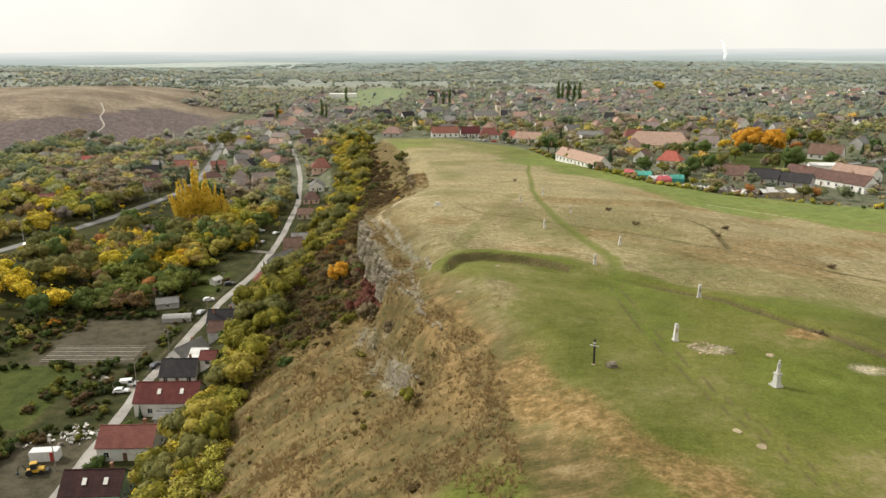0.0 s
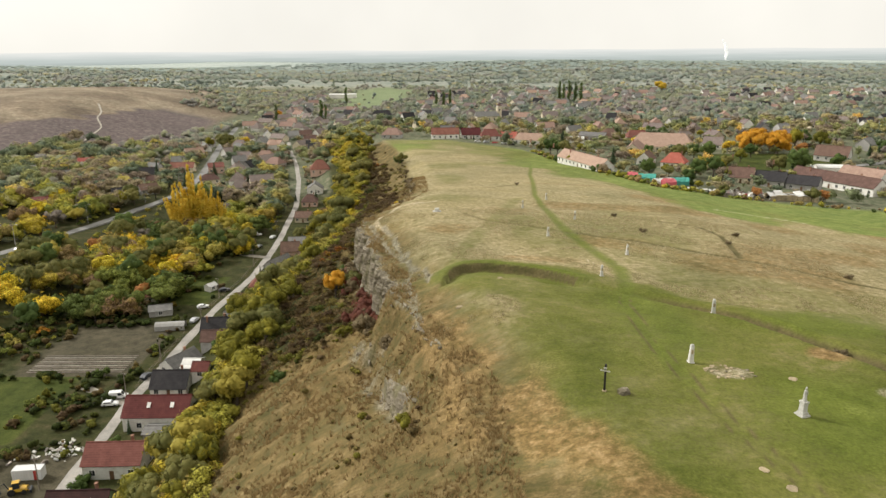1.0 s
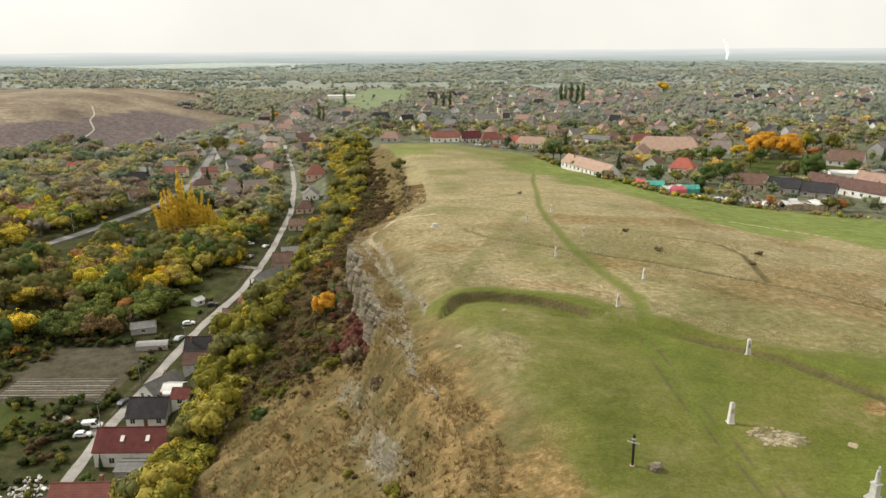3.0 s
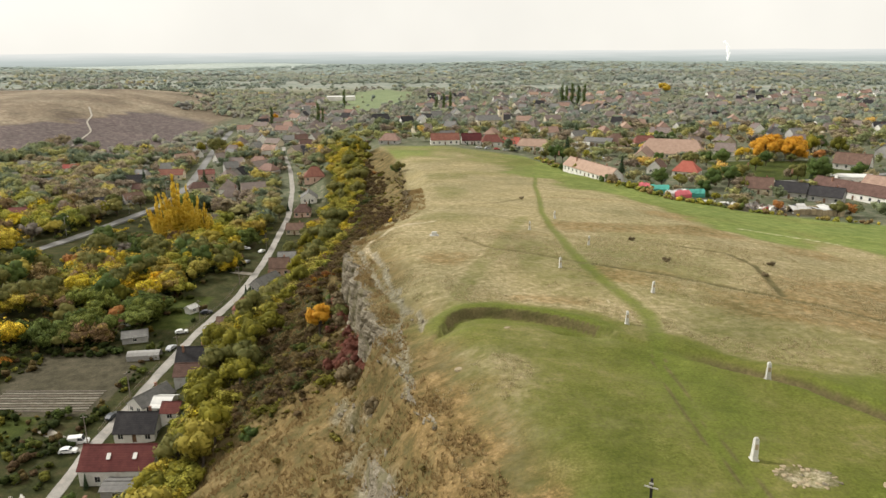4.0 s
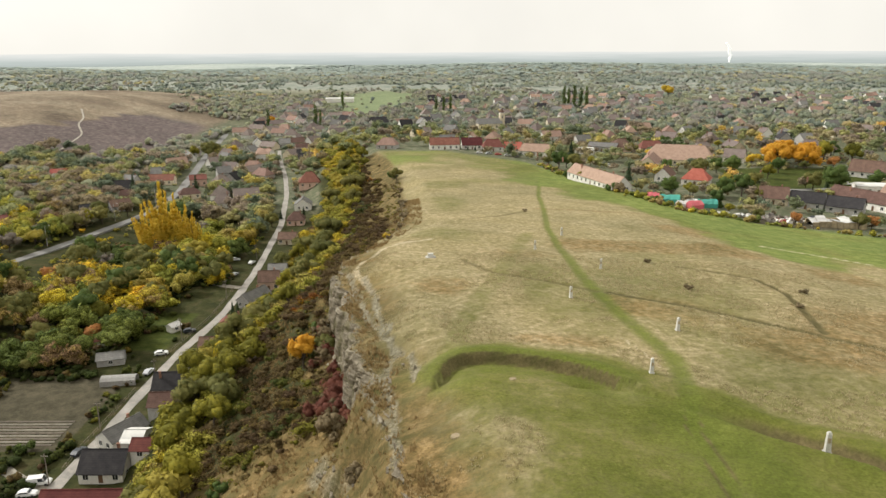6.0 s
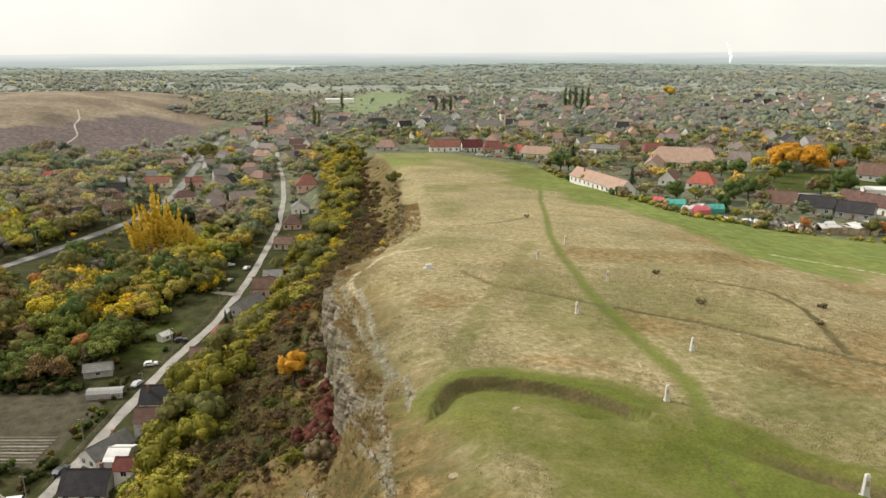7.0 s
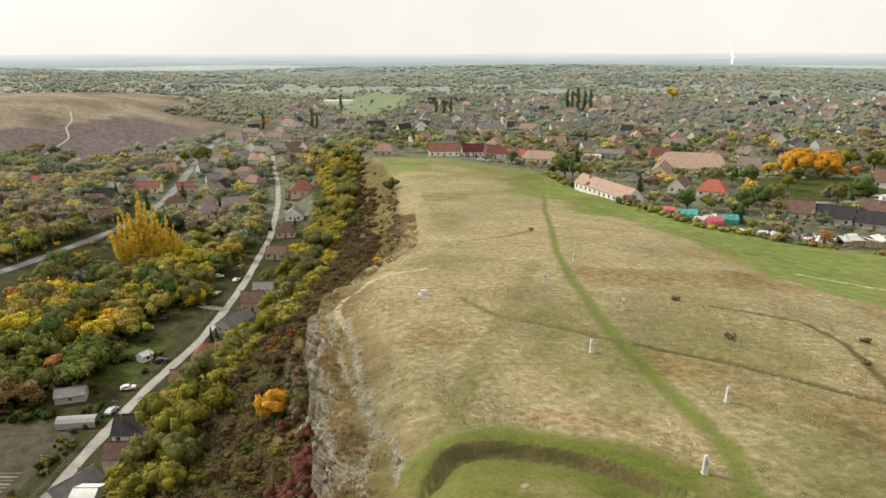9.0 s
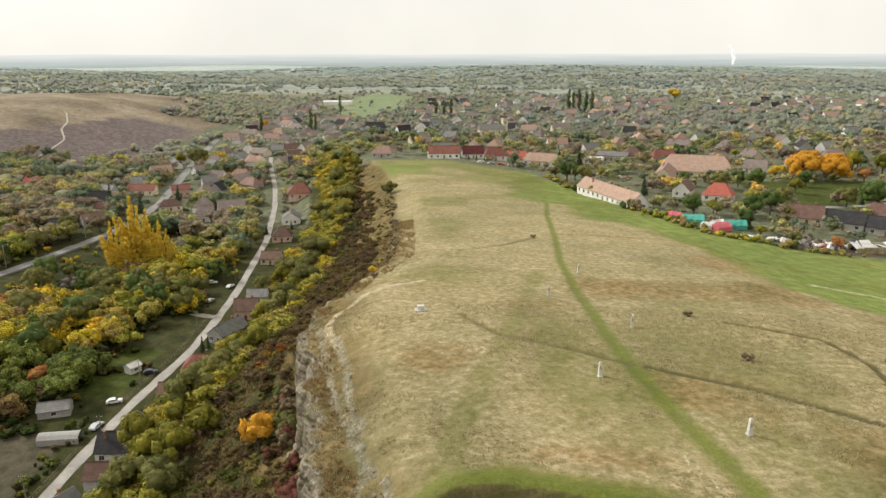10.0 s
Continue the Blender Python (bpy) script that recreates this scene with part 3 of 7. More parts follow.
def masks(x, y):
    e = edge_x(y)
    d = e - x
    n1, n2 = value_noise(x, y, 16, 21), value_noise(x, y, 6, 22)
    top = smooth(1, -3, d)

    def blob(cx, cy, rx, ry):
        return smooth(1.3, 0.4, np.hypot((x - cx) / rx, (y - cy) / ry))

    bound = ramp(x, [-20, 3, 18, 30, 36, 45, 55, 75, 110, 160], [150, 147.5, 147.5, 142.5, 137, 130, 124, 114, 98, 80])
    left = ramp(y, [50, 90, 100, 110, 120, 132], [-6, 5, 7, 6, 3, -1])
    green = smooth(3, -5, y - bound + 6 * (n2 - 0.5)) * smooth(-7, 9, x - left + 9 * (n1 - 0.5)) * (0.64 + 0.34 * n1 + 0.14 * n2)
    green = green * (1 - 0.55 * blob(9, 118, 5, 7)) * (1 - 0.45 * blob(26, 134, 4, 3))
    tawny = np.maximum(0.7 * smooth(7, 1, along([(8, 90), (12, 80), (19, 67), (27, 56)], x, y) + 5 * (n2 - 0.5)), 0.6 * smooth(7, 1, along([(-3, 120), (1, 107), (4, 93), (4, 84)], x, y) + 5 * (n2 - 0.5)))
    tawny = np.maximum(tawny, np.maximum(0.52 * blob(1, 179, 7, 9), 0.5 * blob(20, 151, 12, 4)))
    tawny = np.maximum(tawny, 0.55 * smooth(0.45, 0.8, value_noise(x, y, 19, 24)) * top * (y < 300) * (1 - green))
    tawny = np.maximum(tawny, 0.4 * smooth(0.45, 0.75, value_noise(x, y, 13, 27)) * smooth(0, 6, d) * smooth(46, 36, d) * (y < 200))
    brow = ramp(x, [-30, 10, 55, 72, 79, 90, 120, 160, 240], [470, 470, 353, 321, 270, 230, 222, 215, 200])
    strip = smooth(-24, 20, y - brow + 44 * (n1 - 0.5) + 20 * (n2 - 0.5))
    green = np.maximum(green, strip * (0.5 + 0.45 * smooth(10, 80, x)))
    green = np.maximum(green, 0.45 * smooth(0.5, 0.8, value_noise(x, y, 26, 23)) * smooth(2, 12, x - e))
    green = np.maximum(green, 0.45 * smooth(3.5, 1.0, along(FAINT_PATH, x, y)))
    green = np.maximum(green, 0.55 * smooth(12, 4, x - e) * smooth(130, 140, y) * (1 - smooth(200, 230, y)) * (0.5 + 0.7 * n1))
    zone = smooth(10, -2, x - left) * smooth(-3, 3, x - e + 6) * smooth(150, 142, y)
    green = np.maximum(green, zone * (0.42 + 0.40 * n2))
    bank = along(BANK, x, y)
    green = np.maximum(green, 0.85 * smooth(10, 2, bank))
    trench = along(TRENCH, x, y)
    scarp = signed(TRENCH, x, y)
    lush = np.maximum(0.66 * smooth(3.3 - 1.3 * smooth(150, 260, y), 0.3, along(TRACK, x, y)) * smooth(72, 100, y), np.maximum(0.62 * smooth(4.5, 0.5, np.abs(scarp - 1.6)), 0.5 * smooth(7, 0.5, np.abs(scarp + 3))) * smooth(9, 6, trench))
    lush = np.maximum(lush, 0.72 * blob(33, 113, 9, 19) * (0.6 + 0.6 * n1))
    lush = np.maximum(lush, np.maximum(0.6 * blob(47, 80, 16, 18) * (0.5 + 0.8 * n1), 0.6 * blob(60, 116, 18, 8)))
    lush = np.maximum(lush, (0.34 + 0.36 * smooth(8, 60, x - 40)) * strip * (0.4 + 1.0 * n1))
    # the bank's ditch is darkened; the scarp's steep face has its shade painted
    wear_shade = np.maximum(0.92 * smooth(2.3, 0.7, bank) * smooth(31, 43, x), 0.8 * smooth(0.9, 0.3, np.abs(scarp)) * (trench < 5))
    rut = along(TRACK, x, y)
    wear_shade = np.maximum(wear_shade, 0.7 * smooth(0.45, 0.1, np.abs(rut - 0.9)) * smooth(134, 122, y))
    # side paths are drawn as dark lines
    for k, s in enumerate(SIDE_PATHS):
        wear_shade = np.maximum(wear_shade, (0.95, 1.0, 0.7, 0.7)[k] * smooth(1.4, 0.2, along(s, x, y)))
    wear_shade = np.maximum(wear_shade, 0.55 * smooth(3.6, 2.6, np.hypot((x - 37.2), (y - 93.4) * 1.4)))
    beyond = smooth(205, 245, y + 14 * (n2 - 0.5))
    rust = (beyond * smooth(-3, 3, d + 4 * (n1 - 0.5)) + (1 - beyond) * smooth(-17, 0, d + 9 * (n1 - 0.5))) * (1 - smooth(60, 70, d)) * (1 - smooth(168, 140, y) * (0.25 - 0.25 * n1)) * (1 - smooth(560, 680, y))
    bare = np.maximum(0.55 * smooth(1.5, 0.3, along(RIM_PATH, x, y)), 0.7 * smooth(1.3, 0.3, along([(118, 234), (105, 241), (92, 247)], x, y)))
    bare = np.maximum(bare, 0.6 * smooth(0.6, 0.15, along([(29.5, 153), (31.2, 147), (32.4, 141.5)], x, y)))
    rim = smooth(108, 122, y) * (1 - smooth(226, 240, y))
    bands = smooth(1.2, 0.2, np.abs(d + 0.4 + 1.2 * (n2 - 0.5)))
    for line in LEDGES:
        bands = np.maximum(bands, smooth(1.1, 0.2, np.abs(signed(line, x, y) + 0.5 + 0.8 * (value_noise(x, y, 2.2, 41) - 0.5))))
    bands = np.maximum(bands, 0.52 * smooth(140, 150, y) * smooth(-5.5, -2, d) * (d < 1.5) * smooth(0.35, 0.7, value_noise(x * 1.6, y * 0.6, 4, 43)))
    face = smooth(142, 150, y) * (1 - smooth(208, 216, y)) * smooth(-0.2, 0.8, d) * (1 - smooth(2.6, 4.4, d))
    rock = rim * np.maximum(bands * (0.66 + 0.4 * n2), 0.8 * face)
    rock = np.maximum(rock, smooth(97, 104, y) * (1 - smooth(138, 145, y)) * smooth(4.0, 1.2, np.abs(d - 7)) * (0.12 + 0.55 * value_noise(x, y, 3.4, 44)))
    rock = np.maximum(rock, 0.5 * smooth(262, 275, y) * (1 - smooth(330, 350, y)) * smooth(2.5, 0.5, np.abs(d - 2)))
    rock = np.maximum(rock, 0.32 * smooth(84, 92, y) * (1 - smooth(118, 126, y)) * smooth(1.6, 0.4, np.abs(d - 8 - 2 * np.sin(y * 0.2))))
    bare = np.maximum(bare, 0.62 * np.maximum(blob(37.2, 93.4, 3.0, 2.2), blob(57.1, 89.2, 3.0, 2.2)) * (0.5 + 0.8 * value_noise(x, y, 1.3, 45)))
    tawny = np.maximum(tawny, 0.9 * blob(55, 102, 4, 3))
    for cx, cy in ((37.2, 93.4), (57.1, 89.2)):
        rock = np.maximum(rock, 0.45 * smooth(1.2, 0.4, np.abs(np.hypot(x - cx, (y - cy) * 1.4) - 2.4)))
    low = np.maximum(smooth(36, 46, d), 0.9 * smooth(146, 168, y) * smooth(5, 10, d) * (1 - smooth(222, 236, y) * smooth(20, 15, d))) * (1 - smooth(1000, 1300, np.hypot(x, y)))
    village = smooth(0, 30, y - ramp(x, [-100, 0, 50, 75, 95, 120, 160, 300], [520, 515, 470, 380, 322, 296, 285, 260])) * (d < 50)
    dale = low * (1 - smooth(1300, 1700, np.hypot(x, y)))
    garden = np.maximum(village, smooth(36, 46, d) * smooth(420, 520, y))
    meadow = smooth(10, 6, np.maximum(np.abs(x + 122) - 6, np.abs(y - 186) - 12)) + 0.8 * smooth(6, 2, np.maximum(np.abs(x + 99) - 4, np.abs(y - 285) - 14)) + smooth(8, 4, np.maximum(np.abs(x + 112) - 8, np.abs(y - 405) - 22))
    meadow = meadow + smooth(10, 5, np.maximum(np.abs(x - 190) - 28, np.abs(y - 428) - 22)) + smooth(30, 15, np.hypot(x - 520, (y - 600) * 0.8) - 40)
    soil = smooth(4, 2, np.maximum(np.abs(x + 112) - 15, np.abs(y - 226) - 18)) + smooth(5, 2, np.maximum(np.abs(x + 95) - 8, np.abs(y - 146) - 12)) * 0.9 + 0.7 * smooth(6, 3, np.maximum(np.abs(x - 136) - 14, np.abs(y - 322) - 9))
    heath = smooth(-225, -280, x) * smooth(470, 600, y) * (1 - smooth(1200, 1500, y))
    hillside = valley_z(x, y)
    moor = heath * smooth(-46, -42, hillside) * smooth(-21, -27, hillside + 6 * (n1 - 0.5)) * (1 - smooth(800, 900, y))
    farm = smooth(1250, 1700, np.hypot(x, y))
    dale, lush, garden = dale * (1 - farm), lush * (1 - farm), garden * (1 - farm)
    return {"green": np.maximum(green * smooth(3, -2, d), (0.25 + 0.45 * n2) * smooth(-2, 3, d) * smooth(175, 145, y)), "lush": np.maximum(lush * top, 0.8 * blob(3.0, 62, 7, 9) * (0.7 + 0.5 * n2)), "sward": np.clip(strip * (0.12 + 0.55 * n1 + 0.45 * smooth(30, 100, x)), 0, 1) * top * (1 - farm), "rust": rust, "tawny": tawny, "bare": bare * top, "dale": dale, "garden": garden, "meadow": meadow, "soil": soil, "heath": heath, "moor": moor, "farm": farm, "pasture": smooth(1.25, 0.6, np.hypot((x + 105) / 58, (y - 1250) / 270) + 0.9 * (value_noise(x, y, 40, 25) - 0.5)), "flats": smooth(2700, 3600, np.hypot(x, y)), "wear_shade": wear_shade * top, "rock": rock}


def steps(*spans):
    out = []
    for a, b, s in spans:
        out += list(np.arange(a, b, s))
    return np.array(out + [spans[-1][1]])


def grid_mesh(name, xs, ys, z):
    nx, ny = len(xs), len(ys)
    X, Y = np.meshgrid(xs, ys)
    me = bpy.data.meshes.new(name)
    co = np.stack([X.ravel(), Y.ravel(), z.ravel()], 1)
    i = (np.arange(ny - 1)[:, None] * nx + np.arange(nx - 1)[None, :]).ravel()
    return raw_mesh(me, co, np.stack([i, i + 1, i + nx + 1, i + nx], 1))


def raw_mesh(me, co, faces, smooth_faces=True):
    """Fill a mesh from arrays; all faces have the same number of corners."""
    k = faces.shape[1]
    me.vertices.add(len(co))
    me.vertices.foreach_set("co", np.asarray(co, np.float32).ravel())
    me.loops.add(faces.size)
    me.loops.foreach_set("vertex_index", np.asarray(faces, np.int32).ravel())
    me.polygons.add(len(faces))
    me.polygons.foreach_set("loop_start", np.arange(0, faces.size, k, dtype=np.int32))
    me.polygons.foreach_set("loop_total", np.full(len(faces), k, np.int32))
    me.polygons.foreach_set("use_smooth", np.full(len(faces), smooth_faces))
    me.update(calc_edges=True)
    me.validate()
    return me


XS = steps((-4950, -1400, 142), (-1400, -520, 40), (-520, -120, 10), (-120, -36, 2.4), (-36, -26, 0.9), (-26, 40, 0.7), (40, 90, 1.0), (90, 170, 2.4), (170, 500, 10), (500, 1400, 40), (1400, 4950, 142))
YS = steps((-4950, -200, 190), (-200, 50, 12), (50, 84, 1.4), (84, 134, 0.8), (134, 147, 0.45), (147, 250, 0.85), (250, 460, 2.1), (460, 900, 8), (900, 1500, 24), (1500, 4950, 60))
GX, GY = np.meshgrid(XS, YS)
ground = tagged(new("ground", grid_mesh("ground", XS, YS, relief(GX, GY))), "dry grass hill top above a wooded village valley", "ground", kind="structure")
ground.data.materials.append(GROUND)
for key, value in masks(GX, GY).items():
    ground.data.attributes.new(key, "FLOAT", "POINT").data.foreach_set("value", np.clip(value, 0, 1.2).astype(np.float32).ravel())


def floor_z(x, y):
    return float(relief(np.array([float(x)]), np.array([float(y)]))[0])


def ribbon(name, line, width, lift, mat, label):
    """A road laid on the ground, with a low edge."""
    pts = []
    for (ax, ay), (bx, by) in zip(line, line[1:]):
        k = max(1, int(math.hypot(bx - ax, by - ay) / 4))
        pts += [(ax + (bx - ax) * i / k, ay + (by - ay) * i / k) for i in range(k)]
    pts.append(line[-1])
    for _ in range(3):
        pts = [pts[0]] + [((a[0] + 2 * b[0] + c[0]) / 4, (a[1] + 2 * b[1] + c[1]) / 4) for a, b, c in zip(pts, pts[1:], pts[2:])] + [pts[-1]]
    co = []
    for i, (x, y) in enumerate(pts):
        p, q = pts[max(0, i - 1)], pts[min(len(pts) - 1, i + 1)]
        t = math.hypot(q[0] - p[0], q[1] - p[1])
        nx, ny = (q[1] - p[1]) / t, -(q[0] - p[0]) / t
        w = width / 2 * (1 + 0.08 * math.sin(i * 1.7) + 0.06 * math.sin(i * 0.63))
        z = max(floor_z(x + nx * s * w, y + ny * s * w) for s in (-1, 0, 1)) + lift
        for s, dz in ((-1.0, -0.9), (-0.97, 0.0), (0.0, 0.03), (0.97, 0.0), (1.0, -0.9)):
            co.append((x + nx * s * w, y + ny * s * w, z + dz))
    n = len(pts)
    f = [(5 * i + k, 5 * i + k + 1, 5 * i + k + 6, 5 * i + k + 5) for i in range(n - 1) for k in range(4)]
    me = raw_mesh(bpy.data.meshes.new(name), np.array(co), np.array(f), False)
    me.materials.append(mat)
    return tagged(new(name, me), label, "road", kind="structure")


ribbon("lane", LANE, 3.2, 0.08, ASPHALT, "narrow pale asphalt lane along the valley houses")
ribbon("footpath", [(-312, 628), (-318, 660), (-326, 703), (-345, 735), (-352, 762), (-372, 800)], 1.7, 0.04, GRAVEL, "pale worn footpath up the bare hillside")
ribbon("road", ROAD, 5.6, 0.10, TARMAC, "grey two lane village road through the trees")
ribbon("yard_track", [(-86, 187), (-93, 190), (-104, 198)], 3.0, 0.05, GRAVEL, "pale gravel track off the lane")
ribbon("side_street", [(-84, 333), (-92, 335), (-100, 341)], 3.4, 0.05, GRAVEL, "short pale gravel turning by the lane")
ribbon("village_street", [(150, 398), (176, 396), (205, 404), (250, 420), (330, 470)], 5.0, 0.08, TARMAC, "grey village street with parked cars")

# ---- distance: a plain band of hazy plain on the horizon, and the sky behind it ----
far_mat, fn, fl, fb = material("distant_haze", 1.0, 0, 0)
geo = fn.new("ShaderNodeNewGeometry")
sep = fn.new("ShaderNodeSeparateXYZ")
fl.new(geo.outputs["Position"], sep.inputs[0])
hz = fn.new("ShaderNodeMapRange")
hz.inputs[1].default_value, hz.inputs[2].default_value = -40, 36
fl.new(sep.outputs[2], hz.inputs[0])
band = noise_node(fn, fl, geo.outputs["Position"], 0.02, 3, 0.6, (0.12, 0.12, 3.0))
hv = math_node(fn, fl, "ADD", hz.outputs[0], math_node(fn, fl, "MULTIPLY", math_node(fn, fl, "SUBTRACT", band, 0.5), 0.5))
# painted haze: the band glows by itself and pales towards its top
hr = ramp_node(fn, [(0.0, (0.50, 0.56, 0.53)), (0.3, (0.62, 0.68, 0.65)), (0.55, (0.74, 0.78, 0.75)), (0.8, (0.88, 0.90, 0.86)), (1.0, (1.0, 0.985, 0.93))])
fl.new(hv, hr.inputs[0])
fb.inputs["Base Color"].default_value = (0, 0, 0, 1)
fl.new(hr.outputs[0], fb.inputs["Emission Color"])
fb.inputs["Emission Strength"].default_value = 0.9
ring_n, ring_r = 160, 4700
ring_co = [(ring_r * math.cos(2 * math.pi * i / ring_n), ring_r * math.sin(2 * math.pi * i / ring_n), z) for z in (-120, 30 + 0) for i in range(ring_n)]
ring_co = [(x, y, z + (2.5 * math.sin(k * 0.9) + 1.5 * math.sin(k * 2.3) if z > 0 else 0)) for k, (x, y, z) in enumerate(ring_co)]
ring_f = [(i, (i + 1) % ring_n, ring_n + (i + 1) % ring_n, ring_n + i) for i in range(ring_n)]
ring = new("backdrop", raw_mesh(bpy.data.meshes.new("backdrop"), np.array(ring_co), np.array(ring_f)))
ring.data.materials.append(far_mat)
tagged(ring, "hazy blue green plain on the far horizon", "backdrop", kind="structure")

# ---- kit ----
def empty(name, m, label, category, group=""):
    ob = new(name)
    ob.empty_display_size = 0.5
    ob.matrix_world = m
    return tagged(ob, label, category, group)


def part(name, bm, mat, parent, label=""):
    """One mesh object under a thing or a part, in the parent's own coordinates."""
    me = bpy.data.meshes.new(name)
    bm.to_mesh(me)
    bm.free()
    me.materials.append(mat)
    ob = new(name, me)
    ob.parent = parent
    return tagged(ob, label)


def shared(name, me, parent, m=None, label=""):
    ob = new(name, me)
    ob.parent = parent
    if m is not None:
        ob.matrix_basis = m
    return tagged(ob, label)


def box(bm, x0, y0, z0, x1, y1, z1, m=None, taper=0.0):
    """A box; taper draws in the top."""
    t = taper
    c = [(x0, y0, z0), (x1, y0, z0), (x1, y1, z0), (x0, y1, z0), (x0 + t, y0 + t, z1), (x1 - t, y0 + t, z1), (x1 - t, y1 - t, z1), (x0 + t, y1 - t, z1)]
    v = [bm.verts.new(m @ Vector(p) if m else p) for p in c]
    for f in ((3, 2, 1, 0), (4, 5, 6, 7), (0, 1, 5, 4), (1, 2, 6, 5), (2, 3, 7, 6), (3, 0, 4, 7)):
        bm.faces.new([v[k] for k in f])
    return bm


def bevel(bm, w, seg=1):
    bmesh.ops.bevel(bm, geom=list(bm.edges), offset=w, segments=seg, affect="EDGES", clamp_overlap=True)
    return bm


def tube(bm, points, radii, sides=6):
    """A round tapered rod through points."""
    rings = []
    for i, p in enumerate(points):
        p = Vector(p)
        d = (Vector(points[min(i + 1, len(points) - 1)]) - Vector(points[max(i - 1, 0)])).normalized()
        a = d.orthogonal().normalized()
        b = d.cross(a)
        rings.append([bm.verts.new(p + radii[i] * (a * math.cos(2 * math.pi * k / sides) + b * math.sin(2 * math.pi * k / sides))) for k in range(sides)])
    for r, s in zip(rings, rings[1:]):
        for k in range(sides):
            bm.faces.new((r[k], r[(k + 1) % sides], s[(k + 1) % sides], s[k]))
    bm.faces.new(rings[-1])
    bm.faces.new(rings[0][::-1])
    return bm


def prism(bm, outline, y0, y1):
    """An outline in x, z drawn out along y."""
    a, b = [bm.verts.new((x, y0, z)) for x, z in outline], [bm.verts.new((x, y1, z)) for x, z in outline]
    n = len(outline)
    bm.faces.new(a)
    bm.faces.new(b[::-1])
    for k in range(n):
        bm.faces.new((a[(k + 1) % n], a[k], b[k], b[(k + 1) % n]))
    return bm


def stone_mesh(name, seed, flat=0.6, rough=0.28, sub=2, mat=None):
    bm = bmesh.new()
    bmesh.ops.create_icosphere(bm, subdivisions=sub, radius=1.0)
    for v in bm.verts:
        n = noise.noise(v.co * 1.3 + Vector((seed * 7.1, 0, 0))) + 0.5 * noise.noise(v.co * 3.1 + Vector((0, seed * 3.3, 0)))
        v.co *= 1 + rough * n
        v.co.x, v.co.y = max(-0.85, min(0.85, v.co.x)), max(-0.8, min(0.8, v.co.y))
        v.co.z = max(-0.6, min(0.72, v.co.z)) * flat
    me = bpy.data.meshes.new(name)
    bm.to_mesh(me)
    bm.free()
    me.materials.append(mat or LIMESTONE)
    return me


# ---- foliage ----
def clumps(rng, lobes, n, size, out=0.86):
    """Leaf clumps scattered over lobes (x, y, z, rx, ry, rz): small facets that face mostly outward."""
    lobes = np.array(lobes, float)
    vol = lobes[:, 3] * lobes[:, 4] + lobes[:, 3] * lobes[:, 5]
    pick = rng.choice(len(lobes), n, p=vol / vol.sum())
    L = lobes[pick]
    d = rng.normal(size=(n, 3))
    d /= np.linalg.norm(d, axis=1)[:, None]
    r = 0.55 + 0.5 * rng.random(n) ** 0.6
    r *= 1 + 0.22 * np.sin(d[:, 0] * 5 + pick) * np.cos(d[:, 1] * 4 + 2 * pick)
    c = L[:, :3] + d * L[:, 3:] * r[:, None]
    nrm = d * out + rng.normal(size=(n, 3)) * (1 - out) * 0.8
    nrm /= np.linalg.norm(nrm, axis=1)[:, None]
    a = np.cross(nrm, rng.normal(size=(n, 3)))
    a /= np.linalg.norm(a, axis=1)[:, None]
    b = np.cross(nrm, a)
    s = size * (0.55 + 0.9 * rng.random(n))[:, None]
    w = (0.45 + 0.5 * rng.random(n))[:, None]
    co = np.stack([c + a * s, c - a * s * 0.7 + b * s * w, c - a * s * 0.7 - b * s * w], 1).reshape(-1, 3)
    soft = d * 1.0 + np.array((0, 0, 0.35)) + 0.45 * nrm
    soft /= np.linalg.norm(soft, axis=1)[:, None]
    return co, np.arange(3 * n).reshape(-1, 3), np.repeat(soft, 3, axis=0)


def soften(me, normals):
    """Shade a crown as rounded masses of leaves."""
    me.normals_split_custom_set_from_vertices(np.asarray(normals, np.float32))


def ico_arrays(level):
    bm = bmesh.new()
    bmesh.ops.create_icosphere(bm, subdivisions=level, radius=1.0)
    v, f = np.array([tuple(q.co) for q in bm.verts]), np.array([[q.index for q in g.verts] for g in bm.faces])
    bm.free()
    return v, f


ICO = {1: ico_arrays(1), 2: ico_arrays(2)}


def masses(rng, lobes, level, grow=1.0):
    """Lumpy, uneven leaf masses round the lobes of a crown."""
    v, f = ICO[level]
    V, F = [], []
    for k, (x, y, z, rx, ry, rz) in enumerate(lobes):
        p = rng.random(4) * 6.283
        r = 1 + 0.20 * np.sin(3.3 * v[:, 0] + p[0]) * np.sin(2.9 * v[:, 1] + p[1]) + 0.16 * np.sin(5.1 * v[:, 2] + p[2]) * np.cos(4.3 * v[:, 0] + p[3]) + 0.15 * rng.normal(size=len(v))
        V.append(v * r[:, None] * np.array((rx, ry, rz)) * grow + np.array((x, y, z)))
        F.append(f + k * len(v))
    return np.concatenate(V), np.concatenate(F)


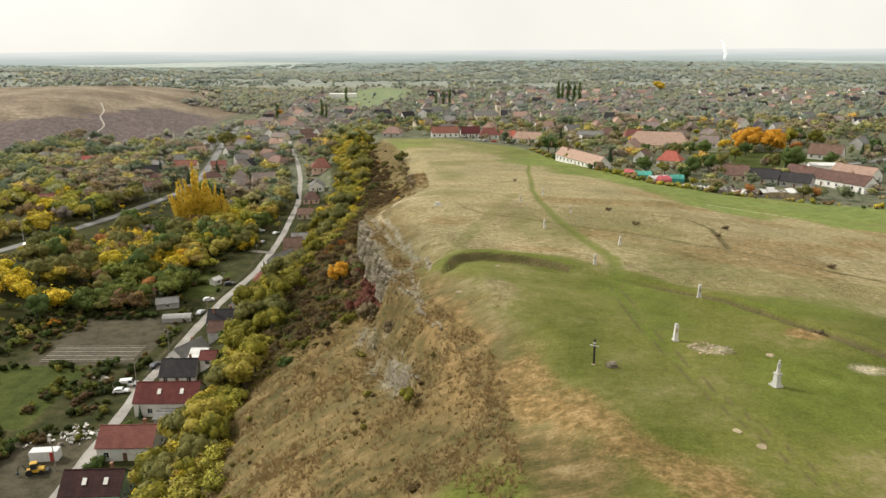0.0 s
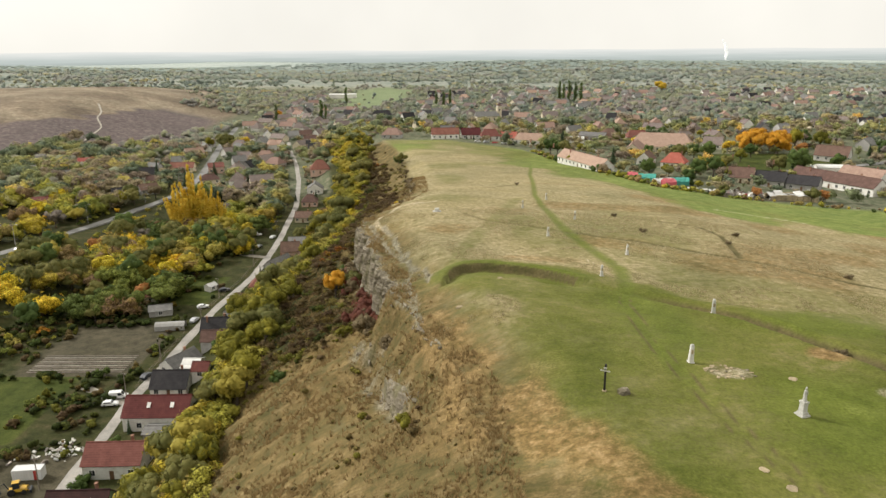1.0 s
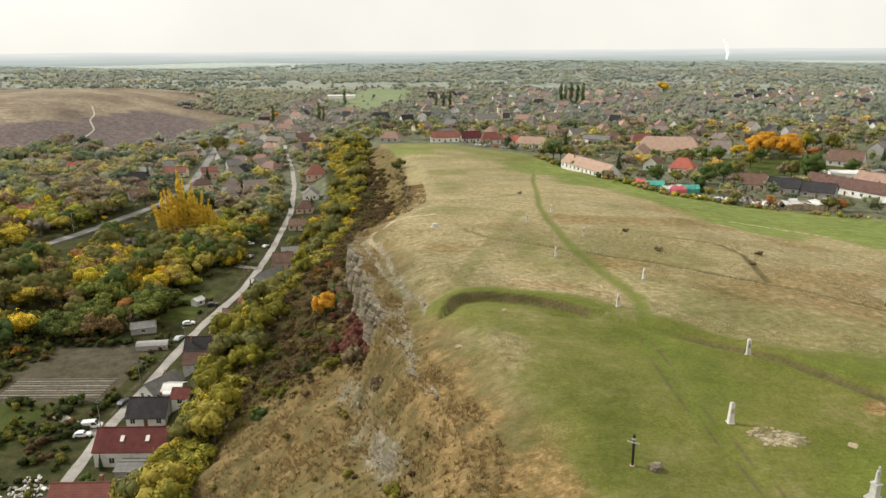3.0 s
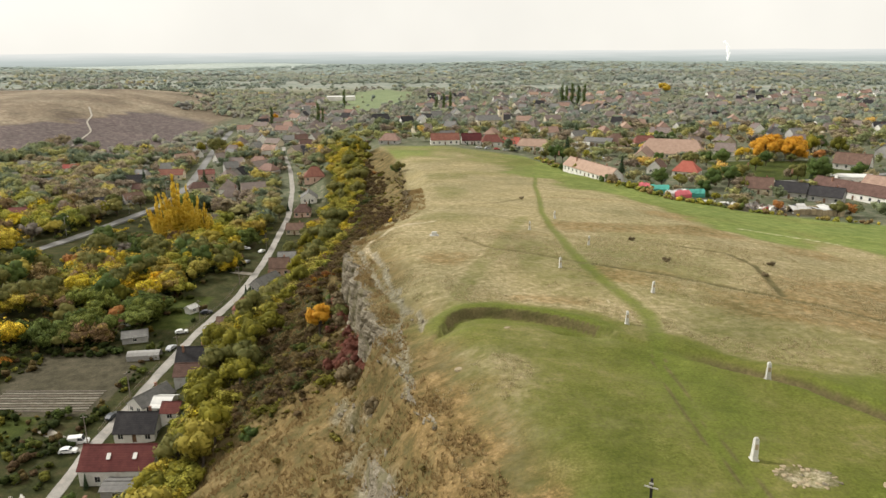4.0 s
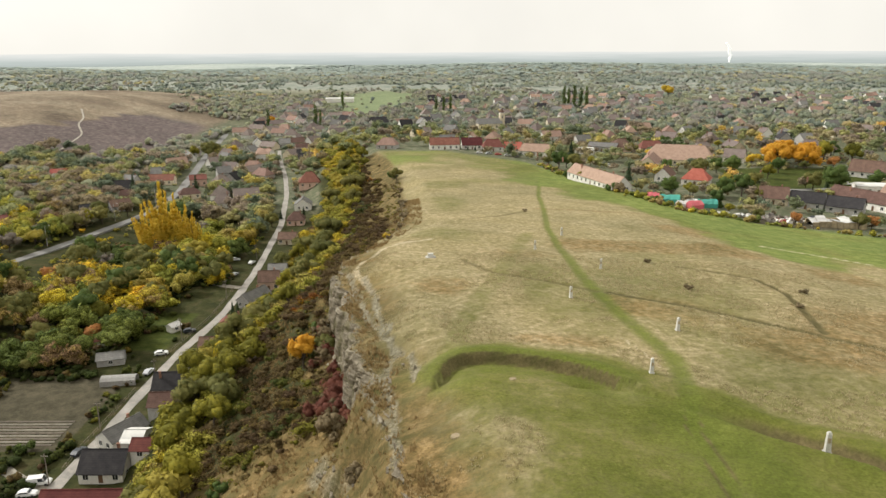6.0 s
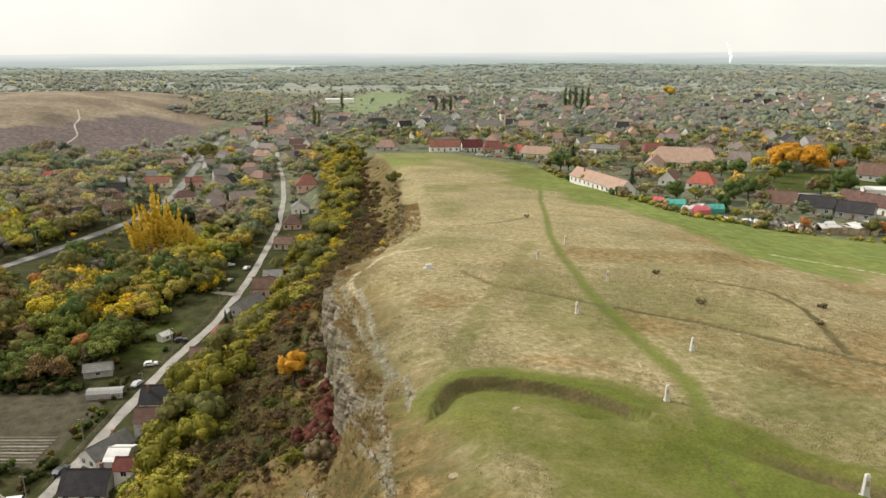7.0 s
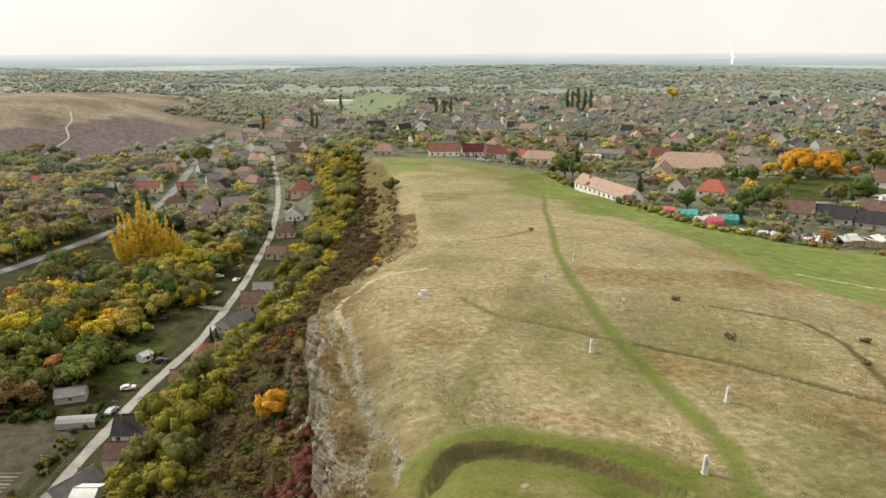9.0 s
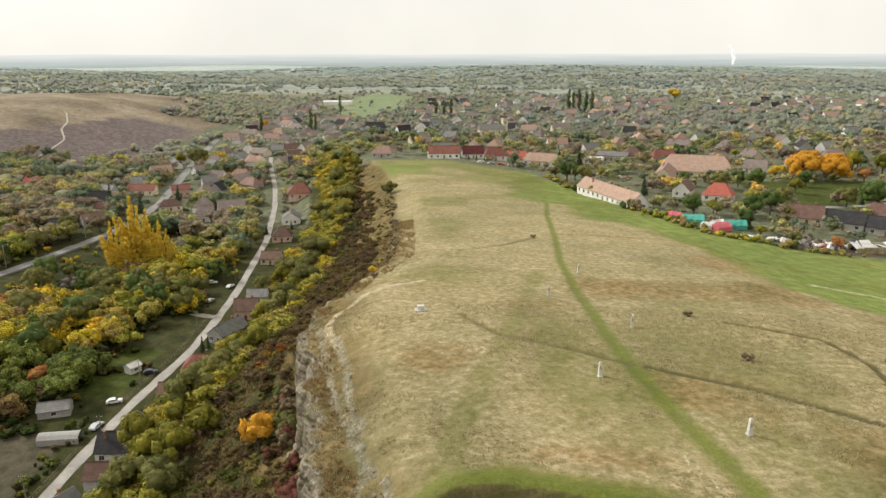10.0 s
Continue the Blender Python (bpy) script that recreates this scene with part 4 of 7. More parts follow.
def lobed(rng, kind, h, w):
    """The lobes of a crown of height h and width w, standing on the ground."""
    L = []
    if kind == "poplar":
        for k in range(9):
            u = k / 8
            L.append((rng.normal() * 0.12 * w, rng.normal() * 0.12 * w, h * (0.16 + 0.76 * u), w * (0.32 + 0.2 * math.sin(math.pi * (0.15 + 0.8 * u))), w * (0.32 + 0.2 * math.sin(math.pi * (0.15 + 0.8 * u))), h * 0.12))
    elif kind == "fan":
        for k in range(24):
            a, q = 2.4 * k + 0.5 * rng.normal(), (k / 24) ** 0.5
            hh = h * (1.02 - 0.42 * q + 0.14 * rng.normal())
            bow = 0.10 * w * rng.normal()
            for u in (0.16, 0.30, 0.44, 0.57, 0.70, 0.82, 0.93):
                r = w * (0.11 + 0.06 * rng.random()) * (1.15 - 0.75 * u)
                L.append((w * 0.62 * q * math.cos(a) * (0.15 + 0.85 * u) + bow * u * u, w * 0.62 * q * math.sin(a) * (0.15 + 0.85 * u), hh * u, r, r, hh * 0.09))
    elif kind == "willow":
        for k in range(16):
            a, q = 2 * math.pi * rng.random(), rng.random() ** 0.5
            x, y = 0.5 * w * q * math.cos(a), 0.5 * w * q * math.sin(a)
            top = h * (1 - 0.38 * q * q)
            L += [(x, y, top * 0.85, w * 0.14, w * 0.14, h * 0.12), (x * 1.06, y * 1.06, top * 0.52, w * 0.10, w * 0.10, h * 0.26)]
    elif kind == "cone":
        for k in range(7):
            u = k / 6
            L.append((0, 0, h * (0.1 + 0.84 * u), w * (0.5 - 0.42 * u), w * (0.5 - 0.42 * u), h * 0.1))
    elif kind == "grove":
        for k in range(22):
            a, q = 2 * math.pi * rng.random(), rng.random() ** 0.55
            r = w * (0.10 + 0.07 * rng.random())
            L.append((0.42 * w * q * math.cos(a), 0.42 * w * q * math.sin(a), h * (0.16 + (0.72 - 0.34 * q) * rng.random() ** 0.6), r, r, h * (0.09 + 0.06 * rng.random())))
    elif kind == "bush":
        for k in range(7):
            a, q = 2 * math.pi * rng.random(), rng.random() ** 0.5
            L.append((0.42 * w * q * math.cos(a), 0.42 * w * q * math.sin(a), h * (0.30 + 0.34 * rng.random()), w * 0.25, w * 0.25, h * 0.3))
    else:
        for k in range(11):
            a, q = 2 * math.pi * rng.random(), rng.random() ** 0.6
            L.append((0.36 * w * q * math.cos(a), 0.36 * w * q * math.sin(a), h * (0.42 + 0.42 * rng.random() * (1 - 0.4 * q)), w * (0.15 + 0.12 * rng.random()), w * (0.15 + 0.12 * rng.random()), h * (0.12 + 0.09 * rng.random())))
    return L


def plant(name, kind, colour, h, w, n, size, seed, label, category="tree", out=0.84):
    """A tree or shrub: a tapered trunk with limbs, and a crown of clumps."""
    rng = np.random.default_rng(seed)
    ob = empty(name, Matrix(), label, category)
    bm = bmesh.new()
    L = lobed(rng, kind, h, w)
    if kind == "bush":
        for k in range(5):
            x, y, z = L[k][:3]
            tube(bm, [(0.1 * x, 0.1 * y, -0.3), (0.5 * x, 0.5 * y, 0.5 * z), (x, y, z * 1.1)], [0.05 * w / 3, 0.035 * w / 3, 0.01], 4)
    else:
        r = 0.022 * h + 0.05
        tube(bm, [(0, 0, -0.5), (0.02 * h, 0, 0.2 * h), (-0.01 * h, 0.02 * h, 0.5 * h), (0, 0, 0.85 * h)], [r * 1.3, r, r * 0.65, r * 0.15], 5)
        for k in range(0, len(L), max(1, len(L) // 6)):
            x, y, z = L[k][:3]
            tube(bm, [(0, 0, 0.25 * z + 0.1 * h), (0.5 * x, 0.5 * y, 0.68 * z), (x, y, z)], [r * 0.55, r * 0.35, r * 0.1], 4)
    part("trunk", bm, BARK, ob)
    co, f, nr = clumps(rng, L, n, size, out)
    co[:, 2] = np.maximum(co[:, 2], 0.02 * h)
    me = raw_mesh(bpy.data.meshes.new("crown"), co, f)
    soften(me, nr)
    me.materials.append(LEAF[colour])
    shared("crown", me, ob)
    if kind in ("round", "bush", "willow", "fan", "grove"):
        cv, cf = masses(rng, L, 1, 0.7 if kind in ("fan", "grove") else 0.86)
        cv[:, 2] = np.maximum(cv[:, 2], 0.03 * h)
        core = raw_mesh(bpy.data.meshes.new("inner_foliage"), cv, cf)
        core.materials.append(LEAF[colour])
        shared("inner_foliage", core, ob)
    return ob


def standing(x, y, turn=0.0, scale=1.0, sink=0.0):
    return Matrix.Translation((x, y, floor_z(x, y) - sink)) @ Matrix.Rotation(turn, 4, "Z") @ Matrix.Scale(scale, 4)


PLANTED = {}


def put_plant(key, x, y, scale=1.0, group=""):
    """Stand a copy of a plant on the ground; the first use takes the plant itself."""
    ob = PLANTS[key]
    m = standing(x, y, (x * 12.9898 + y * 78.233) % 6.283, scale, 0.1)
    if key in PLANTED:
        ob = copy_thing(ob, m)
        ob.matrix_basis = m
    else:
        PLANTED[key] = True
        ob.matrix_world = m
    return tagged(ob, group=group)


def thicket(name, x, y, h, w, tint, lumps, fringe, seed, label, category="woods", kinds=("round",), mat=None, level=1, size=0.1, core=1.0, calm=0.0):
    """Woods or scrub that nobody could count: one mesh of many crowns, each of some lumps with a fringe of leaf clumps. x, y, h, w, tint: arrays."""
    rng = np.random.default_rng(seed)
    protos = []
    for k in range(8):
        L = np.array(lobed(rng, kinds[k % len(kinds)], 1.0, 1.0))
        L = L[rng.permutation(len(L))]
        big = L[:lumps].copy()
        big[:, 3:] *= (11 / max(lumps, 3)) ** 0.33 if kinds[k % len(kinds)] == "round" else (7 / max(lumps, 2)) ** 0.3
        if lumps == 1:
            big[0] = (0, 0, 0.5, 0.46, 0.46, 0.46)
        V, F = masses(rng, big * np.array((1, 1, 1, core, core, core)), level)
        if fringe:
            c, f, nr = clumps(rng, big * np.array((1, 1, 1, 1.12, 1.12, 1.12)), fringe, size)
            V, F = np.concatenate([V, c]), np.concatenate([F, f + len(V)])
        V[:, 2] = np.maximum(V[:, 2], 0.02)
        protos.append((V, F))
    x, y = np.asarray(x), np.asarray(y)
    g = relief(x, y)
    pick = rng.integers(0, 8, len(x))
    turn = rng.random(len(x)) * 6.283
    C, T, A, base = [], [], [], 0
    for k in range(8):
        sel = np.where(pick == k)[0]
        if not len(sel):
            continue
        p, f = protos[k]
        ct, st = np.cos(turn[sel])[:, None], np.sin(turn[sel])[:, None]
        px, py = p[None, :, 0] * ct - p[None, :, 1] * st, p[None, :, 0] * st + p[None, :, 1] * ct
        co = np.stack([px * w[sel][:, None] + x[sel][:, None], py * w[sel][:, None] + y[sel][:, None], p[None, :, 2] * h[sel][:, None] + g[sel][:, None] - 0.05], 2)
        C.append(co.reshape(-1, 3))
        T.append(np.repeat(tint[sel], len(p)))
        A.append((f[None] + (base + np.arange(len(sel)) * len(p))[:, None, None]).reshape(-1, 3))
        base += len(sel) * len(p)
    me = raw_mesh(bpy.data.meshes.new(name), np.concatenate(C), np.concatenate(A))
    me.attributes.new("tint", "FLOAT", "POINT").data.foreach_set("value", np.concatenate(T).astype(np.float32))
    # normals turned upward flatten the shading, imitating haze
    if calm:
        nr = np.empty(len(me.vertices) * 3, np.float32)
        me.vertices.foreach_get("normal", nr)
        nr = nr.reshape(-1, 3) * (1 - calm) + np.array((0, -0.25, 1.0)) * calm
        soften(me, nr / np.linalg.norm(nr, axis=1)[:, None])
    me.materials.append(mat or WOODS)
    return tagged(new(name, me), label, category, kind="stuff")


# ---- buildings ----
PANES = {}


def window_part(parent, m, w, h):
    """A framed window with its pane and sill, set a little proud of the wall; m looks along its -y."""
    key = (round(w, 2), round(h, 2))
    if key not in PANES:
        bm = bmesh.new()
        for x0, z0, x1, z1 in ((-w / 2 - 0.08, 0, -w / 2, h), (w / 2, 0, w / 2 + 0.08, h), (-w / 2 - 0.08, h, w / 2 + 0.08, h + 0.08), (-0.03, 0, 0.03, h)):
            box(bm, x0, -0.06, z0, x1, 0.05, z1)
        box(bm, -w / 2 - 0.14, -0.14, -0.08, w / 2 + 0.14, 0.05, 0)
        a = bpy.data.meshes.new("window")
        bm.to_mesh(a)
        a.materials.append(FRAME_WHITE)
        bm.free()
        bm = bmesh.new()
        box(bm, -w / 2, -0.025, 0, w / 2, 0.05, h)
        b = bpy.data.meshes.new("pane")
        bm.to_mesh(b)
        b.materials.append(GLASS)
        bm.free()
        PANES[key] = (a, b)
    a, b = PANES[key]
    win = shared("window", a, parent, m)
    shared("pane", b, win)
    return win


def house(name, L, W, h, rh, wall, roof, label, hip=0.0, chimneys=1, windows=3, over=0.45, skylights=0, deep=2.0, gable_windows=1, category="house"):
    """A house with its ridge along x, its front to -y, its floor at z = 0."""
    ob = empty(name, Matrix(), label, category)
    bm = bmesh.new()
    x, y = L / 2, W / 2
    if hip:
        box(bm, -x, -y, -deep, x, y, h)
    else:
        a = [bm.verts.new(p) for p in ((-x, -y, -deep), (-x, y, -deep), (-x, y, h), (-x, 0, h + rh), (-x, -y, h))]
        b = [bm.verts.new(p) for p in ((x, -y, -deep), (x, y, -deep), (x, y, h), (x, 0, h + rh), (x, -y, h))]
        bm.faces.new(a)
        bm.faces.new(b[::-1])
        for k in range(5):
            bm.faces.new((a[(k + 1) % 5], a[k], b[k], b[(k + 1) % 5]))
    part("wall", bm, WALL[wall], ob)
    bm = bmesh.new()
    s = rh / y
    ex, ey, zb = x + over * 0.6, y + over, h - over * s
    t = 0.16
    if hip:
        rx = max(0.05, x - hip * y)
        lo = [bm.verts.new(p) for p in ((-ex, -ey, zb), (ex, -ey, zb), (ex, ey, zb), (-ex, ey, zb))]
        mid = [bm.verts.new(p) for p in ((-ex, -ey, zb + t), (ex, -ey, zb + t), (ex, ey, zb + t), (-ex, ey, zb + t))]
        r0, r1 = bm.verts.new((-rx, 0, h + rh + t)), bm.verts.new((rx, 0, h + rh + t))
        bm.faces.new(lo[::-1])
        for k in range(4):
            bm.faces.new((lo[k], lo[(k + 1) % 4], mid[(k + 1) % 4], mid[k]))
        bm.faces.new((mid[0], mid[1], r1, r0))
        bm.faces.new((mid[2], mid[3], r0, r1))
        bm.faces.new((mid[1], mid[2], r1))
        bm.faces.new((mid[3], mid[0], r0))
    else:
        rx = x
        n = 7
        sag = lambda u: -min(0.05, 0.0045 * L) * math.sin(math.pi * u)
        rows = []
        for k in range(n):
            u = k / (n - 1)
            px, dz = -ex + 2 * ex * u, sag(u)
            rows.append([bm.verts.new((px, yy, zz + dz)) for yy, zz in ((-ey, zb), (-ey, zb + t), (0, h + rh + t), (ey, zb + t), (ey, zb), (0, h + rh))])
        for a, b in zip(rows, rows[1:]):
            for k in range(6):
                bm.faces.new((a[k], a[(k + 1) % 6], b[(k + 1) % 6], b[k]))
        bm.faces.new(rows[0][::-1])
        bm.faces.new(rows[-1])
    bmesh.ops.recalc_face_normals(bm, faces=bm.faces)
    top = part("roof", bm, ROOF[roof], ob)
    bm = bmesh.new()
    tube(bm, [(-rx - (0 if hip else over * 0.5), 0, h + rh + t + 0.02), (0, 0, h + rh + t - (0 if hip else min(0.05, 0.0045 * L))), (rx + (0 if hip else over * 0.5), 0, h + rh + t + 0.02)], [0.14] * 3, 6)
    part("ridge_tiles", bm, ROOF[roof], top)
    for k in range(chimneys):
        cx, cy = (0.25 - 0.55 * k) * L, 0.16 * W * (1 if k % 2 == 0 else -1)
        bm = bmesh.new()
        zz = h + rh * (1 - abs(cy) / y)
        box(bm, cx - 0.28, cy - 0.28, zz - 0.3, cx + 0.28, cy + 0.28, h + rh + 0.75)
        box(bm, cx - 0.36, cy - 0.36, h + rh + 0.75, cx + 0.36, cy + 0.36, h + rh + 0.87)
        part("chimney", bm, BRICK, ob)
    for k in range(skylights):
        u = 0.5
        m = Matrix.Translation(((-0.12 + 0.36 * k) * L, -y * u, h + rh * (1 - u) + t)) @ Matrix.Rotation(math.atan2(rh, y), 4, "X")
        bm = bmesh.new()
        box(bm, -0.45, -0.75, 0.02, 0.45, 0.75, 0.16, m)
        part("skylight", bm, FRAME_WHITE, top, "white framed skylight")
    wz, wh = min(1.0, h * 0.32), min(1.35, h * 0.45)
    for k in range(windows):
        px = -x + L * (k + 0.5) / windows
        if windows > 1 and k == windows // 2:
            bm = bmesh.new()
            box(bm, px - 0.5, -y - 0.05, 0, px + 0.5, -y + 0.05, min(2.1, h * 0.85))
            part("door", bm, DOOR_WOOD, ob)
            continue
        window_part(ob, Matrix.Translation((px, -y, wz)), 1.2, wh)
    for side in ((-1, 1) if gable_windows else ()):
        for k in range(2):
            window_part(ob, Matrix.Translation((side * x, (k - 0.5) * W * 0.45, wz)) @ Matrix.Rotation(side * math.pi / 2, 4, "Z"), 1.1, wh)
    return ob


def placed(ob, x, y, turn=0.0, lift=0.0):
    ob.matrix_world = Matrix.Translation((x, y, floor_z(x, y) + lift)) @ Matrix.Rotation(radians(turn), 4, "Z")
    return ob


HOUSES_AT = []

# ---- the hill top: stones, cross, statue ----
def obelisk(height=2.65):
    ob = empty("stone_pillar", Matrix(), "white tapered stone station pillar on the grass", "pillar", "stations along the path")
    part("plinth", bevel(box(bmesh.new(), -0.42, -0.42, -0.4, 0.42, 0.42, 0.2), 0.03), WHITESTONE, ob)
    part("shaft", bevel(box(bmesh.new(), -0.31, -0.31, 0.2, 0.31, 0.31, height - 0.28, None, 0.08), 0.025), WHITESTONE, ob)
    part("cap", bevel(box(bmesh.new(), -0.27, -0.27, height - 0.28, 0.27, 0.27, height, None, 0.13), 0.02), WHITESTONE, ob)
    part("relief_panel", bevel(box(bmesh.new(), -0.17, -0.31, 1.35, 0.17, -0.2, 1.95), 0.01), LIMESTONE, ob, "weathered grey relief panel")
    return ob


PILLARS = [(33.3, 97.0, 4), (44.2, 118.5, -8), (39.8, 158.0, 10), (30.3, 139.3, -3), (25.0, 174.5, 6), (35.4, 197.5, -12), (33.6, 240.0, 5), (23.4, 216.5, -6)]
first_pillar = obelisk()
for k, (px, py, turn) in enumerate(PILLARS):
    m = Matrix.Translation((px, py, floor_z(px, py) - 0.04)) @ Matrix.Scale(1.0 if k < 2 else 0.86, 4) @ Matrix.Rotation(radians(turn), 4, "Z") @ Matrix.Rotation(radians((1.2, -0.8, 1.6, 0.5, -1.4, 0.9, 0.4, -0.6)[k]), 4, "Y")
    if k == 0:
        first_pillar.matrix_world = m
    else:
        copy_thing(first_pillar, m)

cross = empty("wooden_cross", Matrix.Translation((19.4, 86.6, floor_z(19.4, 86.6))) @ Matrix.Rotation(radians(-30), 4, "Z"), "black wooden wayside cross with pale crossbeam on grass", "cross")
part("post", bevel(box(bmesh.new(), -0.11, -0.11, -0.5, 0.11, 0.11, 3.5), 0.015), BLACKWOOD, cross)
part("crossbeam", bevel(box(bmesh.new(), -0.62, -0.16, 2.6, 0.62, -0.11, 2.76), 0.01), WHITESTONE, cross, "pale painted crossbeam")
part("footing", bevel(box(bmesh.new(), -0.26, -0.26, -0.4, 0.26, 0.26, 0.12), 0.04), LIMESTONE, cross, "grey stone footing")
part("plaque", bevel(box(bmesh.new(), -0.2, -0.19, 2.95, 0.2, -0.11, 3.15), 0.01), WHITESTONE, cross)


def statue():
    """A plain saint's figure on a stepped pedestal, all of one stone."""
    bm = bmesh.new()
    box(bm, -0.85, -0.85, -0.5, 0.85, 0.85, 0.18)
    box(bm, -0.62, -0.62, 0.18, 0.62, 0.62, 0.42)
    box(bm, -0.48, -0.48, 0.42, 0.48, 0.48, 1.55, None, 0.05)
    box(bm, -0.56, -0.56, 1.55, 0.56, 0.56, 1.7)
    tube(bm, [(0, 0, 1.7), (0.02, 0, 2.1), (0, 0.02, 2.6), (0, 0, 2.95), (0, 0, 3.06)], [0.36, 0.31, 0.27, 0.25, 0.11], 9)
    bmesh.ops.create_uvsphere(bm, u_segments=10, v_segments=7, radius=0.17, matrix=Matrix.Translation((0.01, -0.02, 3.22)))
    tube(bm, [(-0.24, 0, 2.85), (-0.34, -0.14, 2.5), (-0.08, -0.28, 2.45)], [0.1, 0.09, 0.07], 6)
    tube(bm, [(0.24, 0, 2.85), (0.33, -0.14, 2.55), (0.06, -0.29, 2.52)], [0.1, 0.09, 0.07], 6)
    me = bpy.data.meshes.new("stone_statue")
    bmesh.ops.scale(bm, verts=bm.verts, vec=(0.72, 0.72, 1.04))
    bm.to_mesh(me)
    bm.free()
    me.materials.append(WHITESTONE)
    ob = tagged(new("stone_statue", me), "weathered white stone statue on a stepped pedestal", "statue")
    ob.matrix_world = Matrix.Translation((41.3, 82.3, floor_z(41.3, 82.3))) @ Matrix.Rotation(radians(20), 4, "Z") @ Matrix.Rotation(radians(2), 4, "Y")


statue()
STONES = [stone_mesh("stone", k, (0.6, 0.75, 0.45, 0.9)[k % 4], mat=BEDROCK if k == 1 else None) for k in range(8)]


def lone_stone(x, y, size, turn, label, k=0, sink=0.2, flat=1.0):
    ob = tagged(new("boulder", STONES[k]), label, "stone")
    ob.matrix_world = Matrix.Translation((x, y, floor_z(x, y) + size * 0.2 - sink)) @ Matrix.Rotation(turn, 4, "Z") @ Matrix.Diagonal((size, size * 0.8, size * flat, 1))


lone_stone(21.6, 86.0, 0.9, 0.4, "rounded grey boulder beside the black cross", 1, 0.0)
lone_stone(32.8, 66.7, 0.8, 1.1, "flat pale stone slab lying in the grass", 2, 0.2, 0.35)
lone_stone(31.5, 69.8, 0.6, 2.1, "small flat pale stone in the grass", 2, 0.1, 0.4)
lone_stone(57.0, 76.8, 1.0, 0.3, "grey rounded stone at the edge of the lawn", 3, 0.1)
lone_stone(45.3, 93.0, 0.8, 0.9, "dark flat stone in short green grass", 0, 0.2, 0.4)
lone_stone(2.7, 121.9, 0.75, 0.5, "pale stone lying on the cliff top grass", 5, 0.1, 0.5)
lone_stone(10.5, 135.5, 0.55, 0.5, "small pale stone in the hollow", 4, 0.1, 0.5)

slab = empty("memorial_slab", Matrix.Translation((-1.8, 202.2, floor_z(-1.8, 202.2))) @ Matrix.Rotation(radians(8), 4, "Z"), "low white memorial block on a stone base", "memorial")
part("base", bevel(box(bmesh.new(), -1.1, -0.8, -0.4, 1.1, 0.8, 0.18), 0.03), WHITESTONE, slab)
part("block", bevel(box(bmesh.new(), -0.6, -0.4, 0.18, 0.6, 0.4, 0.95), 0.04), WHITESTONE, slab)

ring_of_stones = empty("stone_ring", Matrix.Translation((37.2, 93.4, floor_z(37.2, 93.4))), "low patch of pale worn stones round a hollow", "stones")
rng = np.random.default_rng(5)
for k in range(40):
    a = 2 * math.pi * rng.random()
    rr = 2.5 * rng.random() ** 0.4
    x, y = rr * 1.25 * math.cos(a), rr * 0.9 * math.sin(a)
    s = 0.12 + 0.16 * rng.random()
    shared("stone", STONES[k % 8], ring_of_stones, Matrix.Translation((x, y, floor_z(37.2 + x, 93.4 + y) - floor_z(37.2, 93.4) + 0.02)) @ Matrix.Rotation(a, 4, "Z") @ Matrix.Diagonal((s * 1.4, s, s * 0.6, 1)))

def angular_stone(name, seed, mat):
    """A broken block of bedded limestone."""
    r = np.random.default_rng(900 + seed)
    bm = bmesh.new()
    for q in r.uniform(-1, 1, (15, 3)):
        bm.verts.new(Vector(q / np.abs(q).max() * (0.7 + 0.3 * r.random())))
    inner = bmesh.ops.convex_hull(bm, input=bm.verts)["geom_interior"]
    bmesh.ops.delete(bm, geom=[g for g in inner if isinstance(g, bmesh.types.BMVert)], context="VERTS")
    me = bpy.data.meshes.new(name)
    bm.to_mesh(me)
    bm.free()
    me.materials.append(mat)
    return me


BLOCKS = [angular_stone("rock", k, BEDROCK) for k in range(12)]

# the cliff: a bedded limestone face, and broken ledges along the break of the hill
cliff = tagged(new("cliff"), "broken pale limestone cliff and ledges along the hill edge", "cliff", kind="structure")
rng = np.random.default_rng(11)


def rock_face(y0, y1, d0, d1, deep, fade):
    """One length of the cliff: beds that stand out unevenly from the slope behind them, cut by upright cracks."""
    ny, nd = int((y1 - y0) / 0.32) + 1, 30
    Y, D = np.meshgrid(np.linspace(y0, y1, ny), np.linspace(d0, d1, nd))
    X = edge_x(Y) - D
    Z = relief(X, Y)
    bed = Z + 0.5 * value_noise(Y, Y * 0, 9, 51) + 0.06 * Y
    beds = value_noise(bed * 0 + np.floor(bed / 0.85) * 13.7, np.floor(Y / 2.6 + 3 * value_noise(bed, bed * 0, 0.85, 52)) * 5.1, 1.0, 53)
    crack = smooth(0.16, 0.02, np.abs(value_noise(Y + 0.25 * Z, Z * 0.25, 2.4, 54) - 0.5))
    u = (D - d0) / (d1 - d0)
    out = smooth(0, 0.10, u) * smooth(1.0, 0.9, u)
    if fade:
        out = out * smooth(y0, y0 + fade, Y) * smooth(y1, y1 - fade, Y)
    push = deep * (0.25 + 0.75 * beds - 0.5 * crack + 0.25 * value_noise(Y, Z, 0.7, 55))
    X = X - out * push + (1 - out) * 0.25
    Z = Z + 0.10 * out - 0.22 * (1 - out)
    i = (np.arange(nd - 1)[:, None] * ny + np.arange(ny - 1)[None, :]).ravel()
    me = raw_mesh(bpy.data.meshes.new("rock_face"), np.stack([X.ravel(), Y.ravel(), Z.ravel()], 1), np.stack([i, i + ny, i + ny + 1, i + 1], 1), False)
    me.materials.append(BEDROCK)
    shared("rock_face", me, cliff)


